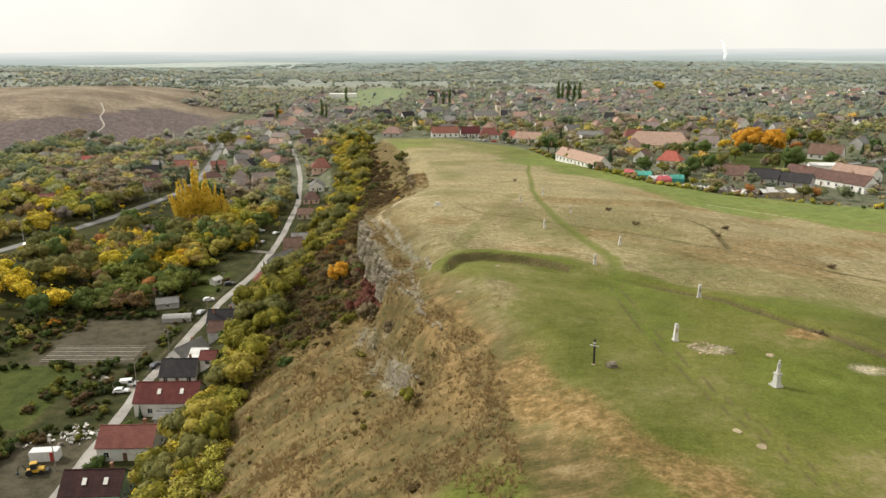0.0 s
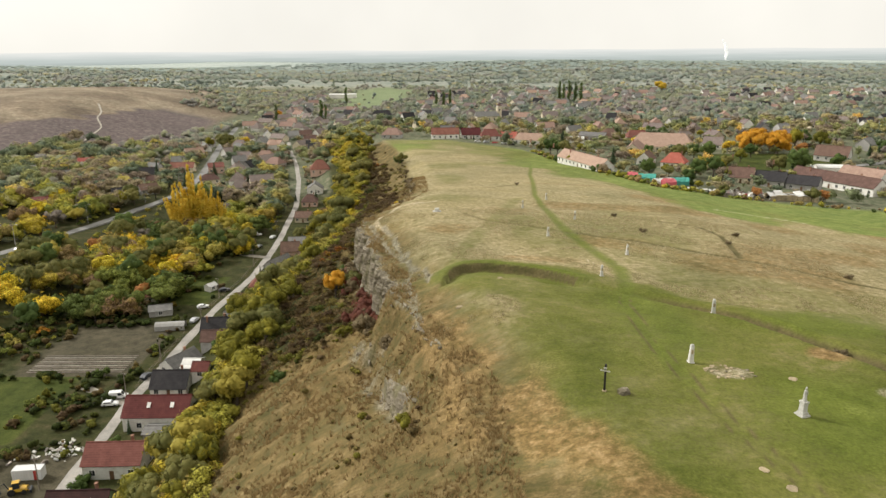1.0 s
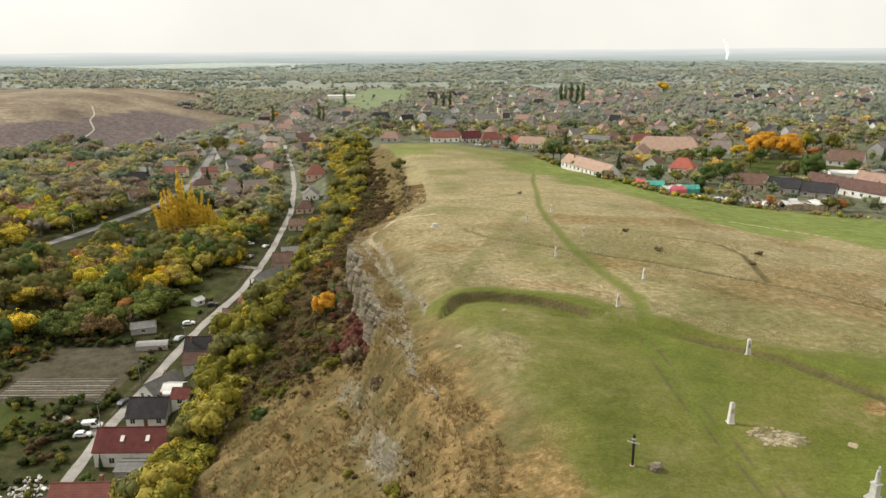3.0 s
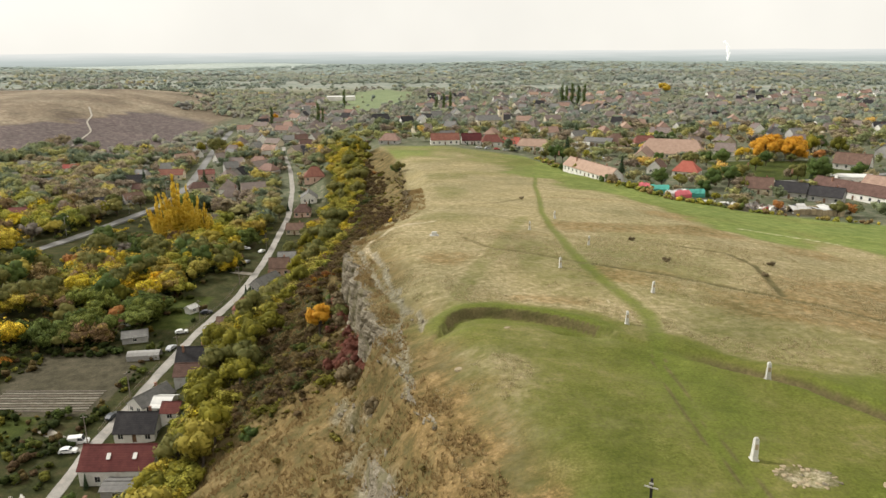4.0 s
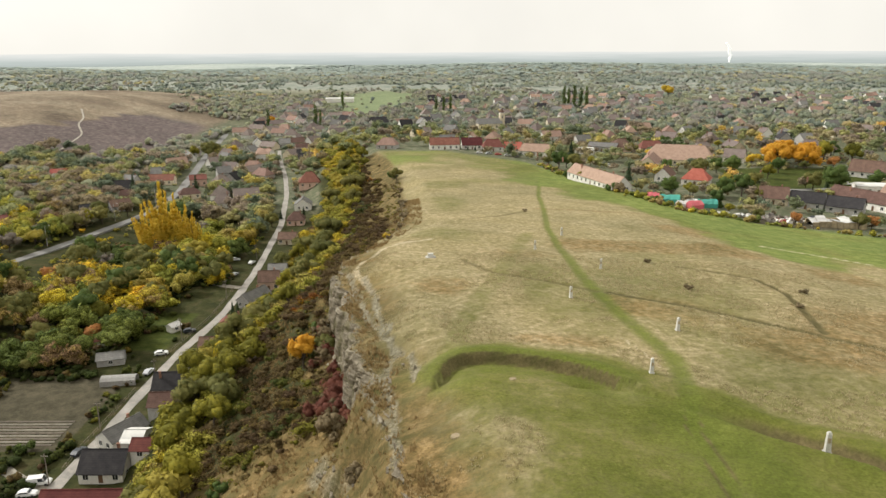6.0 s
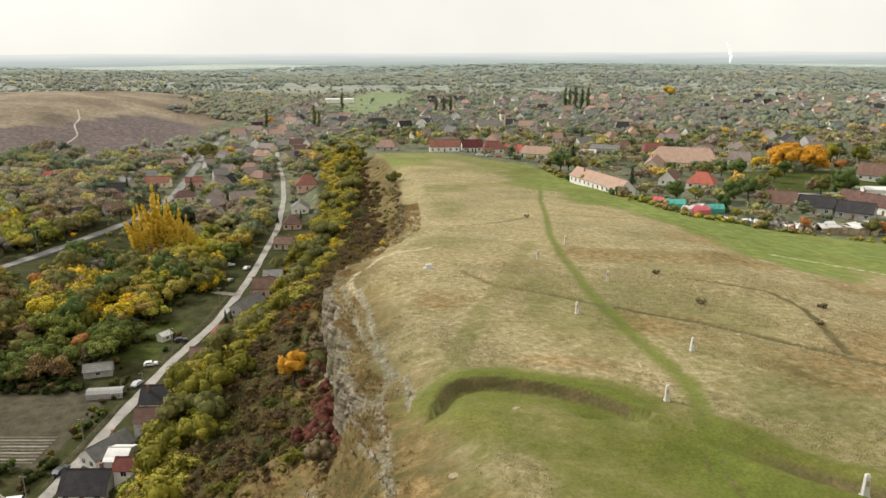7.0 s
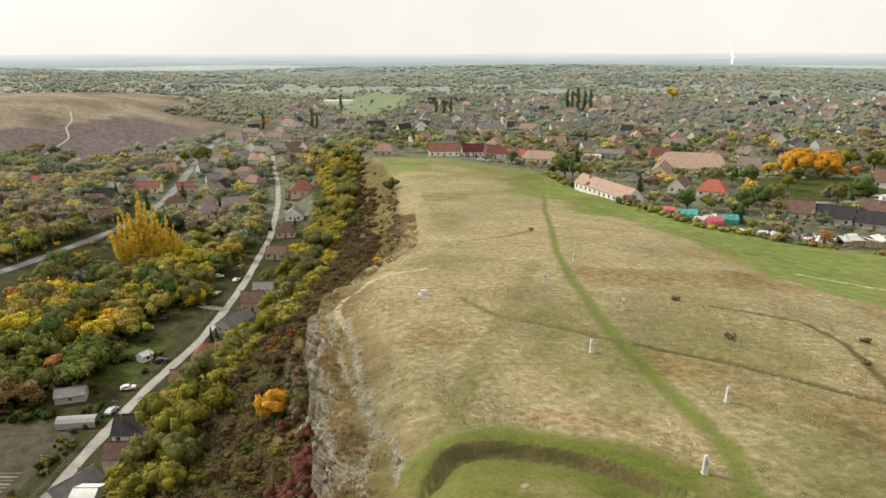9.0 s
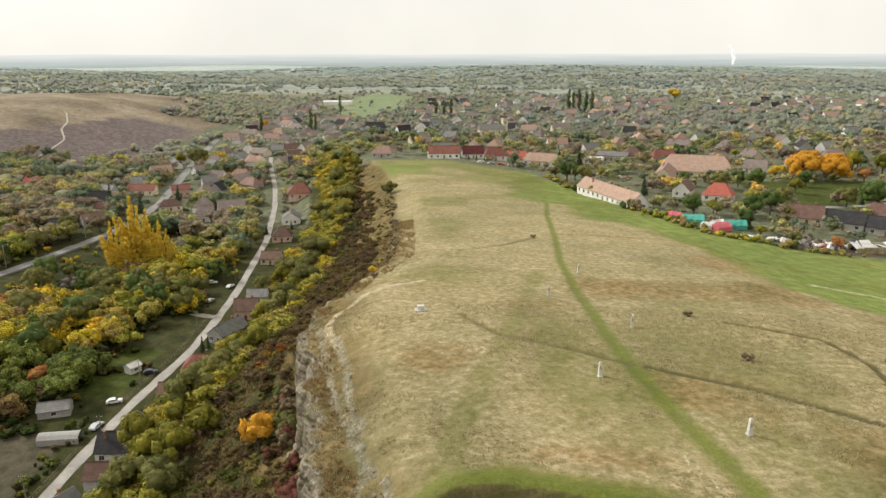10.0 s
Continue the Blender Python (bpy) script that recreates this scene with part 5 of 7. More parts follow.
rock_face(144, 158, -0.7, 1.9, 0.7, 5.0)
for k in range(7):
    rock_face(152 + 8.0 * k, 152 + 8.0 * (k + 1), -0.7, 1.7, 0.7, 0)
rock_face(103, 117, 5.6, 8.2, 0.4, 4.0)


def block(x, y, s, long, along_turn, tall):
    m = Matrix.Translation((x, y, floor_z(x, y) - 0.10 * s)) @ Matrix.Rotation(along_turn + 0.25 * rng.normal(), 4, "Z") @ Matrix.Rotation(0.14 * rng.normal(), 4, "X") @ Matrix.Diagonal((s * 0.55, s * long, s * tall, 1))
    shared("rock", BLOCKS[int(rng.integers(0, 12))], cliff, m)


for k in range(100):
    y = 108 + 98 * rng.random()
    x = float(edge_x(np.array([y]))[0]) + 0.9 * rng.normal() * 0.6 + 0.5
    block(x, y, 0.35 + 0.55 * rng.random() ** 2, 1.0 + 1.4 * rng.random(), 0.24, 0.18 + 0.2 * rng.random())
for line in LEDGES:
    for (ax, ay), (bx, by) in zip(line, line[1:]):
        for k in range(max(2, int(math.hypot(bx - ax, by - ay) / 3.0))):
            u = rng.random()
            block(ax + (bx - ax) * u - 0.3 + 0.35 * rng.normal(), ay + (by - ay) * u, 0.25 + 0.4 * rng.random() ** 2, 1.3 + 1.6 * rng.random(), math.atan2(bx - ax, ay - by) * -1, 0.16 + 0.14 * rng.random())
for k in range(34):
    y = 97 + 48 * rng.random()
    x = float(edge_x(np.array([y]))[0]) - 6.8 + 1.4 * rng.normal()
    block(x, y, 0.3 + 0.6 * rng.random() ** 2, 0.9 + 0.7 * rng.random(), 0.24, 0.45 + 0.4 * rng.random())
for k in range(40):
    y = 262 + 80 * rng.random()
    x = float(edge_x(np.array([y]))[0]) - 0.5 - 3 * rng.random()
    block(x, y, 0.4 + 0.6 * rng.random(), 1.0 + rng.random(), 0.1, 0.6)

# dry grass: tufts on the hill top and the slope
rng = np.random.default_rng(21)


def tufts(name, n, x0, x1, y0, y1, h, keep, label, blades=5, mat="straw"):
    x, y = x0 + (x1 - x0) * rng.random(n * 3), y0 + (y1 - y0) * rng.random(n * 3)
    ok = keep(x, y)
    x, y = x[ok][:n], y[ok][:n]
    z = relief(x, y)
    k = len(x)
    C = []
    for b in range(blades):
        a = rng.random(k) * 6.283
        l = h * (0.5 + rng.random(k))
        lean = l * (0.35 + 0.5 * rng.random(k))
        wd = 0.05 + 0.10 * rng.random(k)
        bx, by = x + 0.15 * rng.normal(size=k), y + 0.15 * rng.normal(size=k)
        ca, sa = np.cos(a), np.sin(a)
        p0 = np.stack([bx - sa * wd, by + ca * wd, z - 0.05], 1)
        p1 = np.stack([bx + sa * wd, by - ca * wd, z - 0.05], 1)
        p2 = np.stack([bx + ca * lean, by + sa * lean, z + l], 1)
        C.append(np.stack([p0, p1, p2], 1))
    co = np.concatenate(C).reshape(-1, 3)
    me = raw_mesh(bpy.data.meshes.new(name), co, np.arange(len(co)).reshape(-1, 3))
    me.materials.append(LEAF[mat])
    return tagged(new(name, me), label, "grass", kind="stuff")


def on_top(x, y):
    d = edge_x(y) - x
    m = masks(x, y)
    return (d < 0) & (m["green"] < 0.5) & (m["lush"] < 0.3) & (m["wear_shade"] < 0.4) & (value_noise(x, y, 7, 31) + 0.5 * value_noise(x, y, 2.2, 32) > 0.72)


def on_slope(x, y):
    d = edge_x(y) - x
    return (d > -4) & (d < 44) & (rng.random(len(x)) < 0.15 + 0.85 * smooth(0.35, 0.8, value_noise(x, y, 5, 33)))


tufts("dry_grass", 22000, -25, 85, 62, 210, 0.17, on_top, "patchy straw coloured dry grass on the hill top", 3)
tufts("slope_grass", 26000, -60, 8, 50, 330, 0.5, on_slope, "tall rusty dry grass on the steep slope", 4, "sedge")

# ---- houses along the lane ----
def lane_house(x, y, turn, *args, **kw):
    ob = house(*args, **kw)
    HOUSES_AT.append((x, y, max(args[1], args[2]) * 0.5 + 1.5))
    return placed(ob, x, y, turn)


lane_house(-75.0, 136.6, 2, "cottage", 12.5, 8.0, 3.6, 3.4, "green", "blackred", "long cottage with blackened maroon roof and pale green wall", skylights=2)
lane_house(-75.6, 155.6, 2, "cottage", 13.0, 8.6, 3.8, 3.2, "white", "red", "white cottage with patched red tile roof", chimneys=1)
lane_house(-73.8, 177.2, 1, "cottage", 16.5, 9.0, 4.2, 3.6, "white", "maroon", "white house with large maroon roof and skylights", skylights=2, chimneys=0, windows=2)
lane_house(-71.5, 169.6, 1, "annex", 6.5, 5.0, 2.3, 0.7, "grey", "grey", "flat grey roofed annex beside the white house", chimneys=0, windows=1, gable_windows=0)
lane_house(-77.2, 195.0, 0, "cottage", 10.2, 7.8, 2.7, 3.6, "white", "dark", "white cottage with steep anthracite roof", chimneys=1)
lane_house(-69.4, 197.5, 0, "annex", 4.6, 5.0, 2.4, 1.6, "white", "maroon", "small white annex with a maroon roof", chimneys=0, windows=1, gable_windows=0)
lane_house(-80.6, 211.0, 62, "cottage", 11.0, 6.0, 2.6, 2.2, "white", "grey", "low white cottage with a grey roof by the lane", chimneys=1)
lane_house(-75.4, 207.0, 0, "annex", 5.0, 7.0, 2.6, 1.4, "white", "white", "white annex with pale sheet roof", chimneys=0, windows=1)
lane_house(-72.0, 219.0, 4, "barn", 8.0, 6.0, 2.6, 2.4, "grey", "brown", "grey barn with a dark brown roof", chimneys=0, windows=1)
lane_house(-77.0, 236.5, 3, "cottage", 9.5, 7.6, 3.2, 3.4, "white", "dark", "white cottage with a black tile roof", chimneys=2)
lane_house(-76.2, 255.0, 60, "garage", 7.0, 5.0, 2.5, 1.6, "grey", "dark", "grey garage with a dark roof beside the lane", chimneys=0, windows=1)
lane_house(-75.4, 268.0, 5, "barn", 8.0, 5.6, 2.6, 2.0, "cream", "brown", "low cream barn with brown roof", chimneys=0, windows=1)
lane_house(-73.6, 284.5, 6, "cottage", 9.0, 8.0, 3.0, 3.0, "pink", "red", "pink cottage with a red hipped roof", hip=0.8)
lane_house(-73.0, 313.0, 64, "cottage", 13.0, 6.5, 3.2, 2.6, "grey", "grey", "long grey cottage with slate roof along the lane")
lane_house(-71.8, 333.0, 8, "cottage", 8.5, 7.5, 4.0, 3.4, "pink", "brown", "tall pink house with a brown roof", gable_windows=1)
lane_house(-72.5, 352.0, 6, "barn", 8.0, 6.0, 2.6, 2.2, "white", "grey", "white barn with a grey roof", chimneys=0)
lane_house(-78.5, 402.0, 0, "cottage", 9.0, 7.0, 3.0, 2.6, "cream", "brown", "cream cottage with brown roof below the slope")
lane_house(-82.0, 441.0, 6, "cottage", 9.5, 9.0, 3.2, 3.6, "pink", "brown", "pink house with a brown hipped roof", hip=0.7)
lane_house(-85.0, 478.0, 98, "cottage", 11.0, 10.0, 3.4, 3.6, "white", "grey", "white house with grey gable roof facing the lane")
lane_house(-90.0, 529.0, 10, "cottage", 14.0, 12.0, 3.6, 5.8, "pink", "red", "large pink house with weathered red hipped roof", hip=0.8)
lane_house(-103.0, 600.0, 12, "cottage", 16.0, 10.0, 3.0, 3.4, "white", "dark", "white house with long black roof")
lane_house(-112.0, 634.0, 12, "cottage", 14.0, 9.0, 3.0, 3.0, "white", "dark", "white house with dark roof on the rise")
lane_house(-136.0, 724.0, 14, "cottage", 12.0, 9.0, 3.0, 3.6, "cream", "brown", "cream house with dark brown roof")
lane_house(-124.0, 682.0, 20, "cottage", 12.0, 10.0, 3.0, 3.6, "cream", "brown", "cream house with brown roof at the lane's end")
lane_house(-149.0, 640.0, 12, "villa", 10.0, 10.0, 5.6, 2.8, "white", "pink", "tall white villa with shallow pink roof", hip=0.8)
lane_house(-167.0, 534.0, 20, "cottage", 11.0, 8.0, 4.6, 2.4, "pink", "red", "pink two storey house with red roof")
lane_house(-160.5, 497.0, 24, "cottage", 13.0, 9.0, 3.2, 3.0, "cream", "brown", "cream house with hipped brown roof", hip=0.7)
lane_house(-190.0, 530.0, 4, "cottage", 17.0, 8.0, 3.4, 3.2, "cream", "red", "long cream house with a red roof")
lane_house(-206.0, 505.0, 10, "cottage", 12.0, 8.0, 3.0, 4.0, "white", "dark", "white cottage with black dormer roof")
lane_house(-191.0, 481.0, 8, "cottage", 11.0, 8.0, 2.8, 2.6, "pink", "brown", "pink cottage with brown roof")
lane_house(-183.5, 449.0, 40, "cottage", 11.0, 8.0, 3.0, 3.0, "grey", "brown", "grey house with steep brown roof near the road")
lane_house(-196.0, 441.0, 35, "barn", 12.0, 8.0, 2.8, 2.2, "grey", "dark", "grey barn with dark roof near the road")
lane_house(-268.0, 548.0, 10, "cottage", 12.0, 8.0, 3.2, 3.0, "white", "bright", "white cottage with orange red roof in trees")
lane_house(-262.0, 500.0, 30, "barn", 14.0, 8.0, 3.0, 2.4, "white", "grey", "white barn with pale grey roof in trees")
lane_house(-228.0, 408.0, 12, "cottage", 14.0, 9.0, 3.4, 3.0, "cream", "red", "cream cottage with broad red roof in trees", hip=0.6)
lane_house(-216.0, 352.0, 10, "workshop", 12.0, 7.0, 3.4, 1.4, "white", "grey", "white workshop by the road", chimneys=0)
lane_house(-104.5, 258.0, 18, "garden_shed", 8.0, 5.5, 2.3, 1.3, "grey", "grey", "grey garden shed with a corrugated roof", chimneys=0, windows=1, gable_windows=0)
lane_house(-114.0, 273.0, 12, "garden_shed", 4.5, 3.6, 2.2, 1.2, "white", "red", "tiny white shed with a red roof in a garden", chimneys=0, windows=1, gable_windows=0)
lane_house(-94.5, 285.0, 60, "garden_shed", 4.0, 3.0, 2.2, 0.8, "white", "white", "small white shed in a green garden", chimneys=0, windows=1, gable_windows=0)

# ---- houses at the back of the hill ----
back = [
    ("cottage", 1.0, 543.0, 4, 20.0, 9.0, 3.6, 4.0, "white", "red", 0, "long white house with a weathered red roof"),
    ("cottage", 20.0, 549.0, 4, 14.0, 9.0, 3.2, 4.4, "white", "maroon", 0, "white house with dark maroon roof"),
    ("cottage", 34.0, 542.0, 4, 14.0, 9.0, 3.4, 4.4, "white", "red", 0.6, "white house with red hipped roof"),
    ("cottage", 48.0, 541.0, -20, 12.0, 8.0, 3.0, 3.6, "cream", "bright", 0, "cream house with an orange red roof"),
    ("cottage", 62.0, 527.0, -24, 22.0, 9.0, 3.2, 4.2, "white", "pink", 0.5, "long white house with pale pink hipped roof"),
    ("barn", 76.5, 398.0, -71, 46.0, 8.5, 3.4, 3.8, "white", "pink", 0, "very long white barn with weathered pink tiles"),
    ("hall", 144.0, 486.0, -19, 40.0, 23.0, 3.4, 7.4, "cream", "pink", 0.5, "huge low hall with a broad pink tile roof"),
    ("barn", 122.0, 470.0, 68, 24.0, 10.0, 3.0, 4.0, "cream", "pink", 0, "cream wing with a pink tile roof"),
    ("cottage", 128.5, 408.0, -30, 13.0, 10.0, 3.2, 4.6, "white", "bright", 0.8, "white house with a bright red hipped roof"),
    ("cottage", 115.5, 418.0, 60, 11.0, 8.0, 3.4, 3.8, "white", "brown", 0, "white gabled house with a brown roof"),
    ("cottage", 149.0, 366.0, -24, 12.0, 11.0, 3.0, 4.2, "cream", "brown", 0, "house with a broad brown red roof"),
    ("barn", 161.0, 359.0, -34, 14.0, 11.0, 3.2, 3.6, "grey", "dark", 0, "barn with a wide dark roof"),
    ("barn", 173.0, 350.0, -38, 14.0, 10.0, 3.2, 3.4, "grey", "dark", 0, "long barn with dark slate roof"),
    ("barn", 192.0, 357.0, -65, 46.0, 10.0, 3.6, 3.8, "white", "brown", 0, "very long white barn with brown red tiles"),
    ("cottage", 214.0, 372.0, -60, 22.0, 10.0, 3.4, 3.8, "white", "pink", 0, "white house with a pink tiled roof"),
    ("cottage", 228.0, 430.0, -40, 18.0, 11.0, 3.4, 5.2, "white", "brown", 0, "white gabled house with a steep brown roof"),
    ("shop", 208.0, 392.0, -10, 16.0, 7.0, 4.0, 1.0, "white", "white", 0, "white flat building with dark windows"),
    ("cottage", 101.0, 574.0, 30, 13.0, 10.0, 4.0, 5.0, "white", "grey", 0, "white gabled house with slate roof"),
    ("barn", 112.0, 552.0, -28, 20.0, 9.0, 3.6, 2.2, "grey", "grey", 0, "grey shed with pale sheet roof"),
    ("cottage", 124.0, 552.0, 0, 14.0, 12.0, 3.6, 4.8, "pink", "brown", 0.8, "pink house with grey brown hipped roof"),
    ("cottage", 143.0, 545.0, 0, 16.0, 10.0, 3.4, 4.2, "pink", "red", 0.5, "pink house with red hipped roof"),
    ("barn", 96.0, 536.0, -20, 12.0, 7.0, 3.0, 1.4, "white", "white", 0, "low white shed with a pale roof"),
    ("cottage", -62.0, 745.0, 0, 20.0, 10.0, 3.4, 5.0, "white", "dark", 0.5, "house with a long black roof on the ridge"),
    ("cottage", -34.0, 700.0, 30, 12.0, 9.0, 4.0, 5.0, "white", "dark", 0, "white gabled house among ridge trees"),
]
for nm, x, y, turn, L, W, h, rh, wl_, rf, hp, lab in back:
    lane_house(x, y, turn, nm, L, W, h, rh, wl_, rf, lab, hip=hp, windows=max(2, int(L / 4)), chimneys=0 if nm in ("hall", "shop") else (4 if L > 40 else 1), deep=3.0)

# ---- the church ----
church = empty("church", Matrix.Translation((44.0, 712.0, floor_z(44, 712))) @ Matrix.Rotation(radians(14), 4, "Z") @ Matrix.Scale(0.62, 4), "cream village church with a pointed bell tower", "church")
bm = bmesh.new()
box(bm, -22, -7, -3, 14, 7, 10)
part("nave_wall", bm, WALL["cream"], church)
bm = bmesh.new()
prism(bm, [(-8, 9.6), (8, 9.6), (0, 17)], -22.6, 14.6)
bmesh.ops.rotate(bm, verts=bm.verts, matrix=Matrix.Rotation(-math.pi / 2, 3, "Z"))
bmesh.ops.recalc_face_normals(bm, faces=bm.faces)
part("nave_roof", bm, ROOF["grey"], church)
part("tower", box(bmesh.new(), 12, -3.4, -3, 19, 3.4, 24), WALL["cream"], church)
part("cornice", box(bmesh.new(), 11.6, -3.8, 24, 19.4, 3.8, 24.7), WALL["white"], church)
bm = bmesh.new()
bmesh.ops.create_cone(bm, cap_ends=True, segments=8, radius1=4.2, radius2=0.15, depth=6, matrix=Matrix.Translation((15.5, 0, 27.7)))
part("spire", bm, ROOF["brown"], church)
for k in range(4):
    window_part(church, Matrix.Translation((-18 + 8 * k, -7, 3)), 1.6, 4.2)
window_part(church, Matrix.Translation((15.5, -3.4, 17)), 1.6, 3.6)
HOUSES_AT.append((44, 712, 18))

# ---- the far village: repeats of a few houses ----
rng = np.random.default_rng(41)
VILLAGE = []
for k, (L, W, h, rh, wl_, rf, hp, lab) in enumerate([
        (12, 9, 3.2, 4.4, "white", "umber", 0, "white village house with brown tile roof"), (13, 9, 3.2, 4.6, "cream", "umber", 0.6, "cream village house with brown hipped roof"),
        (11, 9, 3.0, 4.6, "white", "grey", 0, "white village house with slate roof"), (14, 10, 3.0, 4.2, "grey", "pink", 0.7, "grey village house with pale tile roof"),
        (12, 10, 3.4, 5.0, "white", "umber", 0.8, "white village house with brown hipped roof"), (16, 9, 3.2, 3.6, "cream", "umber", 0, "long cream village house with brown roof"),
        (12, 9, 3.2, 4.4, "grey", "dark", 0, "grey village house with dark roof"), (10, 9, 4.2, 3.8, "grey", "grey", 0, "tall grey village house with slate roof"),
        (15, 9, 3.2, 4.0, "white", "pink", 0, "white village house with weathered pink roof")]):
    VILLAGE.append(house("village_house", L, W, h, rh, wl_, rf, lab, hip=hp, windows=3, deep=3.5, gable_windows=0))
spots = []
tries = 0
while len(spots) < 290 and tries < 6000:
    tries += 1
    if len(spots) < 18:
        x, y = -275 + 150 * rng.random(), 470 + 230 * rng.random()
    elif len(spots) % 5 == 4:
        x, y = -330 + 230 * rng.random(), 560 + 640 * rng.random()
    else:
        u = rng.random() ** 0.8
        y = 470 + 900 * u
        x = -40 + (0.62 * y + 60) * rng.random()
        if y < 540 and x < 95:
            continue
    e = float(edge_x(np.array([y]))[0])
    if x < e and x > e - 55 and y < 700:
        continue
    if abs(x + 105) < 70 and y > 960 and y < 1540:
        continue
    if min(math.hypot(x - a, y - b) - r for a, b, r in HOUSES_AT) < 6:
        continue
    if float(along(LANE, np.array([x]), np.array([y]))[0]) < 9 or float(along(ROAD, np.array([x]), np.array([y]))[0]) < 9:
        continue
    if math.hypot(x - 190, y - 428) < 40 or (x < -212 and y > 500) or (y > 560 and x > 0.30 * y and rng.random() < 0.55):
        continue
    HOUSES_AT.append((x, y, 8.5))
    spots.append((x, y))
used = set()
for k, (x, y) in enumerate(spots):
    t = int(rng.integers(0, len(VILLAGE)))
    m = Matrix.Translation((x, y, floor_z(x, y))) @ Matrix.Rotation(radians((15, 100, -20, 60)[int(rng.integers(0, 4))] + 14 * rng.normal()), 4, "Z")
    if t in used:
        copy_thing(VILLAGE[t], m)["group"] = "village houses"
    else:
        used.add(t)
        VILLAGE[t].matrix_world = m
        VILLAGE[t]["group"] = "village houses"
depot = house("warehouse", 44, 14, 6.0, 1.2, "white", "white", "long white warehouse at the edge of a meadow", windows=0, chimneys=0, gable_windows=0)
placed(depot, -165, 1215, 4)
HOUSES_AT.append((-165, 1215, 26))

HOUSES_AT += [(91.5, 354, 4), (97, 348.5, 5), (99.5, 338.5, 3), (103.5, 336.5, 4), (111, 343, 5), (140, 325, 9), (131, 321, 6), (152, 318, 10)]

# ---- plants ----
PLANTS = {}
for key, args in {
    "lime_a": ("tree", "round", "lime", 8.0, 6.5, 1140, 0.32, 1, "yellow green broadleaf tree"),
    "lime_b": ("tree", "round", "lime", 6.5, 5.5, 960, 0.31, 2, "small yellow green broadleaf tree"),
    "yellow_a": ("tree", "round", "yellow", 9.0, 7.5, 1200, 0.36, 3, "yellow autumn broadleaf tree"),
    "yellow_b": ("tree", "round", "yellow", 6.5, 6.0, 930, 0.32, 4, "small yellow autumn tree"),
    "gold": ("tree", "round", "gold", 10.0, 9.0, 1350, 0.37, 5, "golden autumn tree in full leaf"),
    "olive_a": ("tree", "round", "olive", 10.0, 9.5, 1350, 0.39, 6, "dull olive broadleaf tree"),
    "olive_b": ("tree", "round", "olive", 8.0, 8.0, 1140, 0.36, 7, "spreading olive broadleaf tree"),
    "green_a": ("tree", "round", "green", 11.0, 9.5, 1425, 0.39, 8, "dark green broadleaf tree"),
    "green_b": ("tree", "bush", "green", 3.6, 4.6, 630, 0.28, 9, "rounded dark green garden bush"),
    "dark": ("conifer", "cone", "dark", 9.0, 4.0, 930, 0.31, 10, "dark green conifer in dense needle"),
    "thuja": ("conifer", "cone", "dark", 4.6, 1.5, 390, 0.20, 11, "slim dark thuja by a house"),
    "rust": ("tree", "round", "rust", 6.5, 6.0, 930, 0.32, 12, "rusty brown autumn tree"),
    "orange": ("tree", "round", "orange", 6.2, 5.2, 960, 0.31, 13, "bright orange autumn tree"),
    "orange_big": ("tree", "grove", "orange", 13.5, 14.0, 3600, 0.40, 14, "large orange autumn tree"),
    "crimson": ("shrub", "bush", "crimson", 4.2, 5.0, 690, 0.27, 15, "dark crimson shrub in low scrub"),
    "brown_a": ("shrub", "bush", "brown", 4.0, 4.6, 630, 0.25, 16, "withered brown shrub in low scrub"),
    "brown_b": ("tree", "round", "brown", 7.0, 6.5, 780, 0.29, 17, "withered brown tree in full leaf"),
    "grey_a": ("tree", "round", "grey", 8.0, 7.0, 840, 0.28, 18, "half bare grey tree"),
    "poplar": ("poplar", "poplar", "green", 24.0, 4.6, 1350, 0.43, 20, "tall slim dark poplar"),
    "poplar_gold": ("poplar", "fan", "gold", 26.0, 13.0, 5200, 0.36, 21, "towering golden poplar with upswept limbs"),
    "willow": ("willow", "willow", "olive", 13.0, 13.0, 2700, 0.32, 22, "large olive weeping willow"),
    "willow_rust": ("willow", "willow", "yellow", 12.0, 12.0, 2550, 0.32, 23, "large yellow brown weeping willow"),
    "shrub_lime": ("shrub", "bush", "lime", 2.6, 2.8, 450, 0.20, 24, "small yellow green shrub"),
    "shrub_brown": ("shrub", "bush", "brown", 1.5, 2.0, 300, 0.15, 25, "small brown shrub in dry grass"),
}.items():
    nm, kd, col, h, w, n, size, seed, lab = args
    PLANTS[key] = plant(nm, kd, col, h, w, n, size, seed, lab, {"poplar": "tree", "willow": "tree", "conifer": "tree"}.get(nm, nm))

